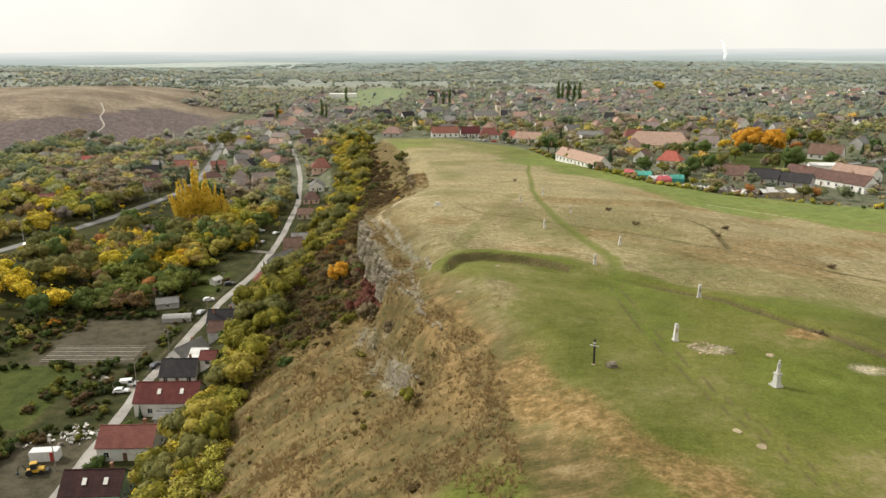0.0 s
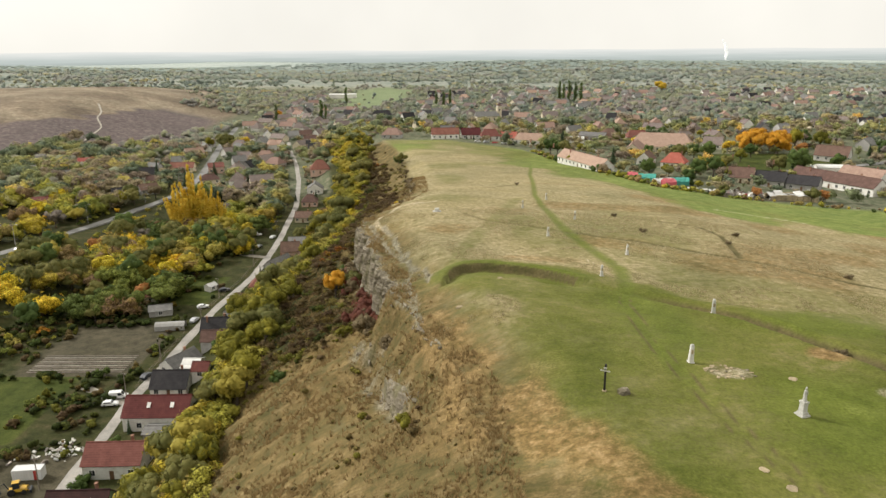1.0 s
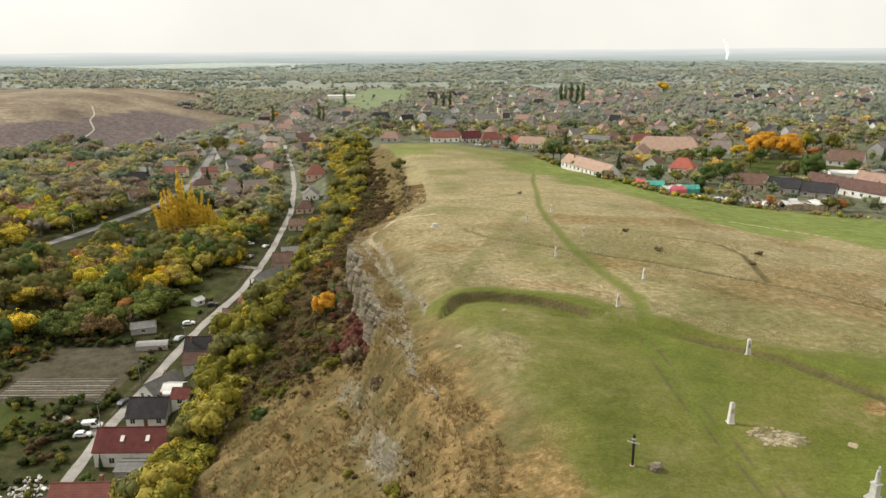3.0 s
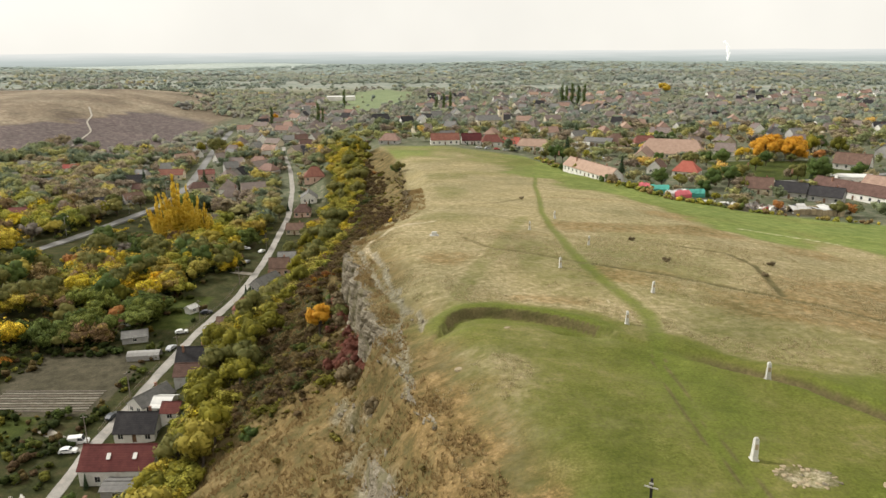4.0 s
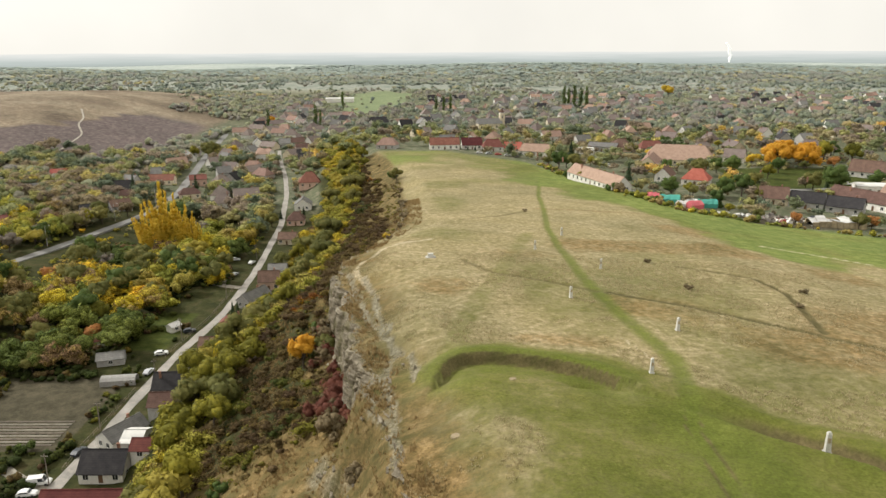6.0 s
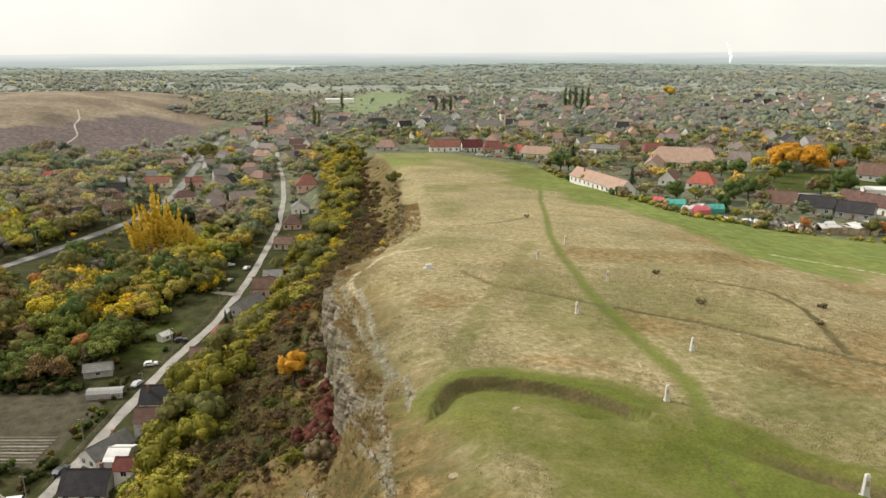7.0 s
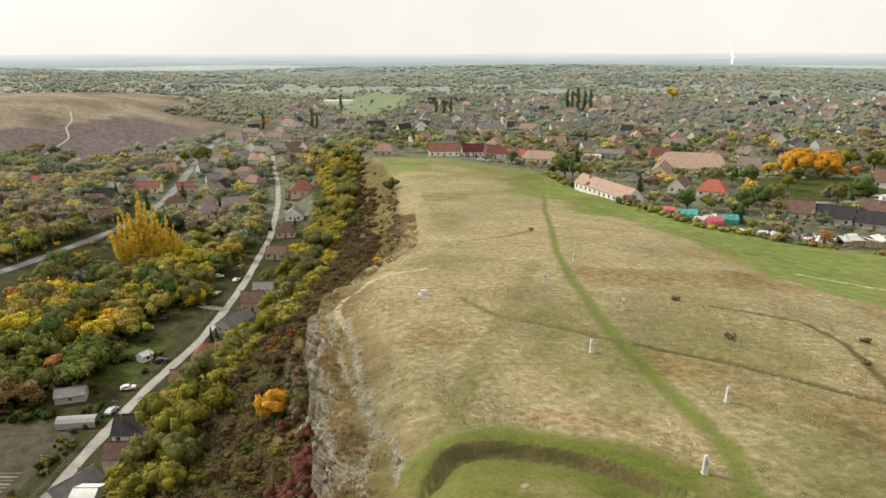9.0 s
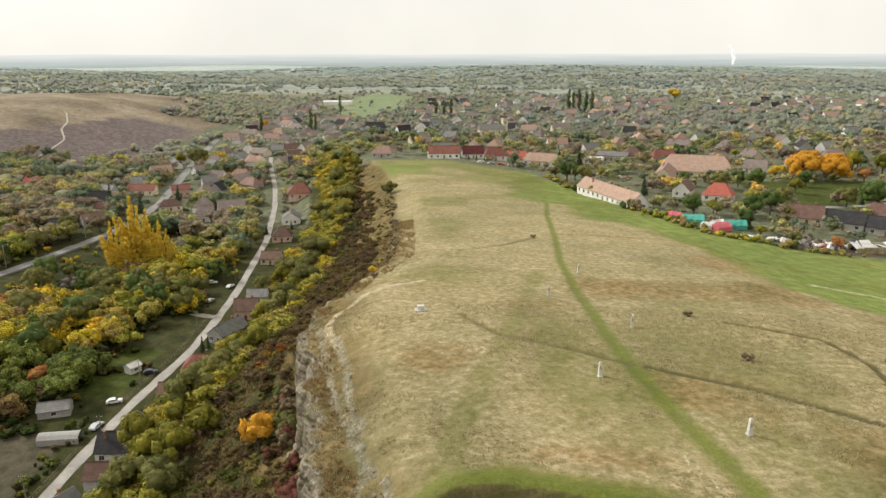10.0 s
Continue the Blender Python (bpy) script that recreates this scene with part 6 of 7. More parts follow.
for key, x, y, s in (("orange", -28.0, 185.0, 1.25), ("shrub_lime", -5.1, 93.6, 0.95), ("crimson", -18.5, 165.0, 1.05), ("crimson", -19.0, 160.5, 0.95), ("crimson", -20.5, 157.0, 0.8), ("crimson", -17.5, 169.0, 0.8), ("brown_a", -17.0, 150.0, 0.9), ("brown_a", -10.0, 128.0, 0.7),
                     ("shrub_brown", 48.2, 206.7, 0.85), ("shrub_brown", 50.3, 184.1, 0.95), ("shrub_brown", 75.1, 187.3, 0.85), ("shrub_brown", 69.0, 176.0, 0.8), ("shrub_brown", 28.7, 289.0, 0.84), ("shrub_brown", 57.5, 104.0, 1.0),
                     ("shrub_brown", 84.0, 150.0, 0.84), ("green_b", -26.0, 428.0, 1.3), ("olive_b", -24.0, 420.0, 0.9), ("shrub_lime", -24.5, 214.0, 0.8), ("brown_a", -25.0, 226.0, 0.7), ("gold", -16.5, 262.0, 0.3),
                     ("shrub_brown", -14.0, 240.0, 0.91), ("shrub_lime", -45.0, 147.0, 1.1), ("green_b", -36.0, 150.0, 0.7)):
    put_plant(key, x, y, s)
rng = np.random.default_rng(52)
for k in range(26):
    y = 258 + 150 * rng.random()
    put_plant(("brown_a", "shrub_brown", "brown_b", "shrub_brown")[k % 4], float(edge_x(np.array([y]))[0]) - 1.0 - 3.5 * rng.random(), y, (0.4, 1.0, 0.35, 0.8)[k % 4] * (0.7 + 0.6 * rng.random()), "shrubs along the crest")
for k in range(34):
    y = 147 + 56 * rng.random()
    put_plant(("crimson", "brown_a", "green_b", "brown_b", "crimson", "olive_b")[k % 6] if y > 172 else ("crimson", "crimson", "brown_a")[k % 3], float(edge_x(np.array([y]))[0]) - 2.6 - 3.0 * rng.random(), y, (0.6 if k % 6 in (2, 3, 5) else 0.85) * (0.6 + 0.5 * rng.random()), "shrubs under the cliff")
# landmarks of the valley
for key, x, y, s in (("poplar_gold", -137.0, 391.0, 1.1), ("poplar_gold", -128.0, 389.0, 0.92), ("poplar_gold", -143.0, 383.0, 0.78), ("poplar_gold", -121.0, 385.0, 0.66), ("gold", -126.0, 398.0, 1.0), ("willow", -117.0, 352.0, 1.15), ("willow_rust", -112.0, 364.0, 1.1), ("willow", -125.0, 344.0, 1.0),
                     ("willow", -107.0, 350.0, 0.8), ("gold", -140.0, 345.0, 0.8), ("yellow_a", -128.0, 330.0, 0.9), ("orange", -196.0, 880.0, 1.6), ("gold", -178.0, 655.0, 1.2), ("olive_a", -192.0, 640.0, 1.7), ("lime_a", -205.0, 640.0, 1.6),
                     ("poplar", -190.0, 838.0, 0.9), ("poplar", -140.0, 846.0, 1.05), ("poplar", -136.0, 852.0, 0.8), ("poplar", -141.0, 1073.0, 1.05), ("poplar", -9.0, 915.0, 0.9), ("poplar", 0.0, 920.0, 0.85), ("poplar", 8.0, 925.0, 0.95), ("dark", -197.0, 500.0, 1.3), ("dark", -170.0, 478.0, 1.2), ("dark", -164.0, 520.0, 1.1),
                     ("thuja", -78.5, 302.0, 1.1), ("thuja", -77.0, 303.5, 1.0), ("thuja", -78.0, 300.0, 0.9), ("thuja", -80.0, 171.5, 0.9), ("thuja", -80.5, 143.5, 0.8), ("green_b", -80.5, 166.0, 0.7), ("green_b", -80.6, 148.5, 0.8), ("green_b", -81.0, 146.0, 0.8),
                     ("green_b", -70.0, 214.5, 0.8), ("dark", -82.0, 463.0, 0.55), ("dark", -93.0, 452.0, 0.6)):
    put_plant(key, x, y, s)
# landmarks of the village
for key, x, y, s in (("orange_big", 194.0, 466.0, 1.25), ("orange_big", 208.0, 458.0, 1.2), ("orange_big", 216.0, 476.0, 1.2), ("orange_big", 203.0, 480.0, 1.3), ("poplar", 160.0, 1026.0, 1.2), ("poplar", 165.0, 1020.0, 1.1), ("poplar", 171.0, 1012.0, 1.25), ("poplar", 178.0, 1004.0, 1.15), ("poplar", 184.0, 996.0, 1.2), ("gold", 182.0, 470.0, 0.9), ("rust", 222.0, 455.0, 1.2), ("lime_a", 232.0, 486.0, 1.8), ("lime_a", 246.0, 480.0, 1.7), ("green_a", 188.0, 386.0, 1.5), ("green_a", 193.0, 392.0, 1.2),
                     ("yellow_a", 138.0, 392.0, 1.1), ("lime_a", 146.0, 386.0, 1.1), ("olive_a", 152.0, 395.0, 1.0), ("lime_b", 143.0, 366.0, 1.0), ("green_a", 66.0, 455.0, 1.1), ("olive_a", 74.0, 450.0, 1.1), ("green_b", 66.0, 424.0, 1.3), ("green_b", 70.0, 415.0, 1.2), ("lime_b", 71.0, 408.0, 1.0),
                     ("green_b", 78.0, 374.0, 1.2), ("brown_a", 80.5, 371.0, 1.2), ("olive_b", 118.0, 352.0, 0.7), ("lime_b", 115.0, 330.0, 0.8), ("olive_b", 124.0, 322.0, 0.6), ("rust", 136.0, 318.0, 0.8), ("olive_b", 160.0, 316.0, 0.9), ("rust", 166.0, 318.0, 0.9), ("olive_a", 140.0, 436.0, 1.0), ("green_a", 150.0, 440.0, 0.9),
                     ("lime_a", 172.0, 425.0, 1.1), ("green_a", 184.0, 440.0, 0.9), ("gold", 130.0, 500.0, 0.9), ("gold", 386.0, 1320.0, 2.4), ("lime_a", 150.0, 512.0, 1.1), ("gold", 165.0, 515.0, 1.0), ("dark", 84.0, 520.0, 1.2), ("dark", 104.0, 600.0, 1.4), ("dark", 22.0, 539.0, 0.4), ("dark", 17.0, 539.5, 0.4), ("dark", 27.0, 539.0, 0.35)):
    put_plant(key, x, y, s)


def hides(x, y):
    """Whether something tall here would stand before a house or the road, as seen from the hill."""
    if any(abs(x - a) < r + 2 and -20 < y - b < 0 for a, b, r in HOUSES_AT):
        return True
    return any(float(along(ROAD, np.array([x - u]), np.array([y + u * 1.6]))[0]) < 5 for u in (2.0, 5.0, 8.0))


def clear(x, y, gap=1.0):
    if min(math.hypot(x - a, y - b) - r * 0.85 for a, b, r in HOUSES_AT) < gap:
        return False
    p, q = np.array([x]), np.array([y])
    return float(along(LANE, p, q)[0]) > 3.2 + gap and float(along(ROAD, p, q)[0]) > 4.2 + gap


def screens(x, y):
    """Where something tall on the slope would stand before a house of the lane."""
    out = np.zeros(np.shape(x), bool)
    for a, b, r in HOUSES_AT:
        if -84 < a < -64 and b < 520:
            for u in (2.0, 6.0, 10.0, 14.0):
                out |= np.hypot(x - a - 0.45 * u, y - b + 0.9 * u) < r + 1.2
    return out


# the belt of trees at the foot of the slope
rng = np.random.default_rng(51)
count = 0
while count < 130:
    y = 112 + 470 * rng.random() ** 1.2
    e = float(edge_x(np.array([y]))[0])
    x = -44 - 20 * rng.random() ** 0.8 if y < 270 else -46 - 28 * rng.random() ** 0.8 if y < 420 else -44 - 20 * rng.random() - 0.06 * (y - 420)
    if not clear(x, y, 0.3) or bool(screens(np.array([x]), np.array([y]))[0]):
        continue
    key = rng.choice(["lime_a", "lime_b", "lime_a", "olive_b", "lime_b", "yellow_a", "lime_a", "olive_a"])
    put_plant(key, x, y, 0.85 + 0.5 * rng.random(), "trees at the foot of the slope")
    count += 1
# the valley floor
count = 0
while count < 80:
    y, x = 238 + 200 * rng.random(), -196 + 104 * rng.random()
    if not clear(x, y, 1.0) or hides(x, y) or (abs(x + 112) < 19 and abs(y - 226) < 22) or (abs(x + 99) < 7 and abs(y - 285) < 18) or (abs(x + 112) < 10 and abs(y - 405) < 24):
        continue
    key = rng.choice(["olive_a", "olive_b", "yellow_a", "olive_a", "lime_a", "green_a", "grey_a", "olive_a", "green_a", "rust", "olive_b", "brown_b", "lime_a", "yellow_b"])
    if y < 285 and x > -140:
        key = rng.choice(["green_a", "olive_b", "green_b", "green_a", "rust"])
    put_plant(key, x, y, 0.95 + 0.5 * rng.random(), "trees of the valley floor")
    count += 1
# gardens at the back of the hill
count = 0
while count < 84:
    y, x = 325 + 240 * rng.random(), 62 + 210 * rng.random()
    if y < 345 + 1.4 * max(0, 95 - x) or not clear(x, y, 0.5) or hides(x, y) or (abs(x - 190) < 26 and abs(y - 424) < 20):
        continue
    key = rng.choice(["olive_a", "olive_b", "lime_a", "green_a", "green_b", "grey_a", "brown_b", "green_a", "dark", "lime_b", "olive_b"])
    put_plant(key, x, y, 0.6 + 0.6 * rng.random(), "garden trees of the village")
    count += 1

# ---- scrub and woods that nobody could count ----
rng = np.random.default_rng(61)


def scatter(n, x0, x1, y0, y1, keep):
    x, y = x0 + (x1 - x0) * rng.random(n), y0 + (y1 - y0) * rng.random(n)
    ok = keep(x, y)
    return x[ok], y[ok]


def off_houses(x, y, gap):
    H = np.array(HOUSES_AT)
    ok = np.ones(len(x), bool)
    for a, b, r in H:
        ok &= np.hypot(x - a, y - b) > r * 0.8 + gap
    return ok & (along(LANE, x, y) > 4.5) & (along(ROAD, x, y) > 5.5)


def before_houses(x, y, deep):
    """Where tall trees would hide a house from the hill."""
    ok = np.zeros(len(x), bool)
    for a, b, r in HOUSES_AT:
        ok |= (np.abs(x - a - (b - y) * a / (b + 40) * 0.0) < r + 1) & (y < b) & (y > b - deep)
    for u in (2.0, 5.0, 8.0, 12.0, 16.0, 20.0):
        ok |= (along(ROAD, x - u, y + u * (1.6 if u < 6 else 1.3)) < 4.5) & ((y < 405) | ((y > 470) & (y < 530)))
    return ok


def pick_tint(x, y, kinds, weights, size=24, loose=0.45):
    """Kinds of trees that stand in loose groups."""
    w = np.cumsum(np.array(weights, float)) / sum(weights)
    g = np.clip((value_noise(x, y, size, 77) + 0.6 * value_noise(x, y, size * 0.4, 78) - 0.35) / 0.9, 0, 0.999)
    u = np.where(rng.random(len(x)) < loose, rng.random(len(x)), g)
    t = np.array(kinds)[np.minimum(np.searchsorted(w, u), len(kinds) - 1)]
    return np.clip(t + 0.03 * rng.normal(size=len(x)), 0, 1)


# low brown twigs on the upper slope, and taller yellow green scrub at its foot
def slope_scrub(x, y):
    d = edge_x(y) - x
    bare = (y > 226) & (d < 6 + 8 * value_noise(x, y, 12, 82)) & (rng.random(len(x)) > 0.012)
    dens = smooth(140, 170, y) * smooth(2.4, 5, d) + smooth(34, 42, d)
    return (d > 2.4) & (d < 64) & (0.9 * value_noise(x, y, 6, 71) < dens) & off_houses(x, y, 1.0) & (x > -64.5 - 6 * smooth(270, 300, y) - 0.25 * np.maximum(y - 500, 0)) & ~bare


x, y = scatter(11000, -130, -8, 110, 640, slope_scrub)
d = edge_x(y) - x
low = smooth(0.46, 0.66, d / np.maximum(edge_x(y) + 68, 20) + 0.16 * (value_noise(x, y, 9, 83) - 0.5))
foot = rng.random(len(x)) < low
t = np.where(foot, pick_tint(x, y, [0.24, 0.34, 0.39, 0.73, 0.77], [1.5, 3, 3, 3, 3], 22, 0.25), pick_tint(x, y, [0.04, 0.14, 0.30, 0.56, 0.62, 0.66, 0.98], [0.8, 1.4, 1.2, 3, 4, 5, 0.12], 13, 0.2))
h = np.where(foot, 2.4 + 2.6 * rng.random(len(x)), 0.9 + 1.3 * rng.random(len(x)) ** 1.4)
h = np.where(screens(x, y), np.minimum(h, 0.7 + 0.7 * rng.random(len(x))), h)
w = h * (1.25 + 0.5 * rng.random(len(x)))
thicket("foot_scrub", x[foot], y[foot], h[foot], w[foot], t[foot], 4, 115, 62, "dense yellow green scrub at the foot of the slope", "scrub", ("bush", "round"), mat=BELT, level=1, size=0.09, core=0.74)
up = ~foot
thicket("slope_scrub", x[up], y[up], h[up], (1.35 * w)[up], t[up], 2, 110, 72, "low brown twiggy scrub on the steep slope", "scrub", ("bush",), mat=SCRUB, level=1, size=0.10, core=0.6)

# undergrowth and hedges of the valley
def valley_under(x, y):
    ok = off_houses(x, y, 0.0) & ~((np.abs(x + 112) < 17) & (np.abs(y - 226) < 20)) & ~((np.abs(x + 99) < 5) & (np.abs(y - 285) < 14)) & ~((np.abs(x + 112) < 8) & (np.abs(y - 412) < 12))
    ok &= ~((np.abs(x + 122) < 9) & (np.abs(y - 186) < 15)) & ~((np.abs(x + 95) < 9) & (np.abs(y - 146) < 13))
    return ok & (value_noise(x, y, 9, 72) > np.where(y > 245, 0.10, 0.42)) & (x < -90) & ~((x > -104) & (y > 236) & (y < 335) & (value_noise(x, y, 5, 84) < 0.8))


x, y = scatter(2500, -330, -90, 130, 640, valley_under)
t = np.where(rng.random(len(x)) < smooth(400, 470, y), pick_tint(x, y, [0.0, 0.12, 0.24, 0.34, 0.50, 0.58, 0.66, 0.76], [5, 5, 3, 3, 2, 4, 4, 0.8], 18, 0.4), pick_tint(x, y, [0.02, 0.12, 0.22, 0.30, 0.36, 0.46, 0.62, 0.72, 0.78, 0.86], [1.5, 2, 3, 5, 5, 2.5, 1.5, 4, 4, 1.2], 24, 0.35))
t = np.where((y < 285 + 20 * value_noise(x, y, 12, 86)) & (x > -140), pick_tint(x, y, [0.0, 0.04, 0.12, 0.24, 0.66, 0.98], [5, 5, 4, 2, 1.5, 0.5], 16, 0.3), t)
tree = value_noise(x, y, 14, 73) > 0.34
h = np.where(tree & (y > 250), 7.0 + 4.5 * rng.random(len(x)), 1.8 + 2.0 * rng.random(len(x)))
h = np.where((along(LANE, x, y) < 9) | (along(ROAD, x, y) < 10), np.minimum(h, 2.6), h)
h = np.where(before_houses(x, y, 15), np.minimum(h, 1.4 + 1.6 * rng.random(len(x))), h)
w = h * (1.0 + 0.4 * rng.random(len(x)))
near = y < 395 + 50 * rng.random(len(x))
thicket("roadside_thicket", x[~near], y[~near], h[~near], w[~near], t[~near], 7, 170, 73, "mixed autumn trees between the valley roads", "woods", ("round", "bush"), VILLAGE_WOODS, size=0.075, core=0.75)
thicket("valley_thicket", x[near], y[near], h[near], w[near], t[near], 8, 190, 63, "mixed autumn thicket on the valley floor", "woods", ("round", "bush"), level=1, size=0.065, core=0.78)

x, y = scatter(2600, -150, -90, 128, 345, lambda x, y: valley_under(x, y) | (off_houses(x, y, 0.5) & (value_noise(x, y, 7, 80) > 0.55) & ~((np.abs(x + 122) < 9) & (np.abs(y - 186) < 15)) & ~((np.abs(x + 95) < 9) & (np.abs(y - 146) < 13)) & ~((np.abs(x + 112) < 15) & (np.abs(y - 226) < 18))))
t = pick_tint(x, y, [0.0, 0.04, 0.12, 0.30, 0.56, 0.66], [4, 4, 3, 1.5, 2, 2], 12)
h = 0.7 + 1.9 * rng.random(len(x)) ** 1.6
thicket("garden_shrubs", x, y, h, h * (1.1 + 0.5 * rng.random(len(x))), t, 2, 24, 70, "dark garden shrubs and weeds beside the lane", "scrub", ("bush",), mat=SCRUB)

# trees between the houses of the village and beyond
def village_trees(x, y):
    rim = ramp(x, [-100, 0, 50, 75, 95, 120, 160, 300], [556, 552, 500, 430, 350, 328, 316, 280])
    ok = off_houses(x, y, 0.5) & (y > rim) & ~((np.abs(x - 190) < 30) & (np.abs(y - 424) < 24)) & ((x > edge_x(y)) | (y > 560))
    return ok & (np.abs(x) < 0.7 * y + 40) & ((np.hypot((x + 105) / 58, (y - 1250) / 270) + 0.9 * (value_noise(x, y, 40, 25) - 0.5) > 0.95) | (rng.random(len(x)) < 0.05))


x, y = scatter(12000, -700, 760, 300, 1050, village_trees)
x, y = x[x > -220 - 0 * y], y[x > -220]
t = pick_tint(x, y, [0.02, 0.10, 0.18, 0.3, 0.42, 0.52, 0.6, 0.66, 0.74, 0.88], [5, 5, 4, 3, 2, 3, 5, 5, 1.0, 0.4], 34, 0.4)
h = np.where(y > 690, np.where(x > 0.22 * y, 4.0 + 6.0 * rng.random(len(x)) ** 1.4, 2.8 + 6.0 * rng.random(len(x)) ** 1.8), 3.0 + 8.0 * rng.random(len(x)) ** 1.8) * (0.75 + 0.25 * smooth(400, 600, y))
h = np.where(before_houses(x, y, 12), np.minimum(h, 1.6 + 2.0 * rng.random(len(x))), h)
far = y > 690
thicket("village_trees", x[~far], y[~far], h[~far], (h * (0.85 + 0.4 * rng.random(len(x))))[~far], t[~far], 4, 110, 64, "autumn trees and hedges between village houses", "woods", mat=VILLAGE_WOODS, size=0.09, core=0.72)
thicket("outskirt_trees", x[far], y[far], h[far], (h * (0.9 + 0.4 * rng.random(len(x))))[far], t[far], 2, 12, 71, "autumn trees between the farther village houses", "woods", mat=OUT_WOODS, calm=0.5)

# the purple brown scrub on the bare hill's lower side, and its edge woods
def hill_scrub(x, y):
    z = ground_z(x, y)
    dense = np.where(z > -25, 0.13, np.where((z > -42) & (y < 900), 0.0, 0.75))
    return (x < -215) & (y > 470) & off_houses(x, y, 1) & (0.6 * value_noise(x, y, 40, 74) + 0.4 * value_noise(x, y, 11, 81) < dense) & (np.abs(x) < 0.75 * y + 60)


x, y = scatter(6500, -900, -215, 470, 1250, hill_scrub)
hz_ = ground_z(x, y)
purple = (hz_ > -42) & (y < 900)
t = np.where(purple, pick_tint(x, y, [0.60, 0.66], [1, 1]), pick_tint(x, y, [0.16, 0.34, 0.5, 0.64, 0.76], [2, 4, 4, 4, 0.6]))
h = np.where(purple, 0.5 + 0.9 * rng.random(len(x)), 3.5 + 4 * rng.random(len(x)))
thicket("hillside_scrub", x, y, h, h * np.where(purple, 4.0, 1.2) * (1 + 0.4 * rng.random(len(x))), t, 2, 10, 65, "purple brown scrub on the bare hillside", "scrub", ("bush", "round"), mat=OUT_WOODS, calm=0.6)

# far woods
def far_woods(x, y):
    r = np.hypot(x, y)
    ridge = np.exp(-((r - 2900) / 650) ** 2) * smooth(-700, 100, x)
    return (np.abs(x) < 0.72 * y + 50) & (0.45 * value_noise(x, y, 120, 75) + 0.55 * value_noise(x, y * 0.5, 22, 85) < 0.56 + 0.5 * ridge) & ((np.hypot((x + 105) / 58, (y - 1250) / 270) + 0.9 * (value_noise(x, y, 40, 25) - 0.5) > 0.95) | (rng.random(len(x)) < 0.05))


x, y = scatter(32000, -1900, 1900, 1000, 2600, far_woods)
t = pick_tint(x, y, [0.02, 0.08, 0.16, 0.30, 0.44, 0.56, 0.64, 0.8], [4, 4, 4, 4, 3, 4, 4, 0.3], 130, 0.25)
h = (3.0 + 6.0 * rng.random(len(x)) ** 2.5) * (0.8 + 0.3 * smooth(1200, 2000, y))
w = h * (1.15 + 0.6 * rng.random(len(x)))
near = y < 1500 + 300 * rng.random(len(x))
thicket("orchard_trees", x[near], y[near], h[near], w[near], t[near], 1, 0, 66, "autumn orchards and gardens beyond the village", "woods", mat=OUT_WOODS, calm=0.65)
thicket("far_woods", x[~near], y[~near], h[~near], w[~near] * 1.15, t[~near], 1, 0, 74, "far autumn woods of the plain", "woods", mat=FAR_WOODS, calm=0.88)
x, y = scatter(10000, -2600, 2600, 2200, 3500, far_woods)
t = pick_tint(x, y, [0.10, 0.2, 0.32, 0.44, 0.54], [3, 4, 5, 3, 2])
h = 4 + 5 * rng.random(len(x))
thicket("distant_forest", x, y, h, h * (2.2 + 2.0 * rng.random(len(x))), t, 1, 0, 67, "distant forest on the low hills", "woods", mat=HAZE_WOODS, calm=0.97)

# tussocks and low bushes on the near slope
def near_slope(x, y):
    d = edge_x(y) - x
    return (d > 1.0) & (d < np.where(y < 228, 50, 19)) & (value_noise(x, y, 7, 76) > 0.28) & ((y > 150) | (rng.random(len(x)) < 0.14))


x, y = scatter(6200, -56, 6, 50, 420, near_slope)
t = pick_tint(x, y, [0.36, 0.42, 0.48, 0.54, 0.62], [2, 3, 4, 3, 2], 9)
h = 0.25 + 0.8 * rng.random(len(x)) ** 2
thicket("slope_tussocks", x, y, h, h * (1.4 + 0.8 * rng.random(len(x))), t, 1, 16, 68, "withered tussocks and low bushes on the slope", "scrub", ("bush",), mat=SCRUB)

# the ragged hedge between the grass hill and the gardens
line = [(58, 470), (64, 428), (82, 362), (88, 344), (98, 326), (112, 313), (130, 306), (150, 301), (175, 295), (215, 285)]
hx, hy = [], []
for (ax, ay), (bx, by) in zip(line, line[1:]):
    k = int(math.hypot(bx - ax, by - ay) / 1.1)
    u = rng.random(k)
    hx.append(ax + (bx - ax) * u + 1.6 * rng.normal(size=k) + 1.0)
    hy.append(ay + (by - ay) * u + 1.6 * rng.normal(size=k) + 1.5)
x, y = np.concatenate(hx), np.concatenate(hy)
keep = (value_noise(x, y, 8, 79) > 0.3) & off_houses(x, y, -2)
x, y = x[keep], y[keep]
t = pick_tint(x, y, [0.05, 0.2, 0.34, 0.5, 0.62, 0.76], [3, 3, 4, 3, 3, 1], 9)
h = 0.8 + 1.9 * rng.random(len(x)) ** 1.5
thicket("garden_hedge", x, y, h, h * (1.2 + 0.5 * rng.random(len(x))), t, 2, 40, 69, "ragged hedge between grass hill and gardens", "hedge", ("bush",))

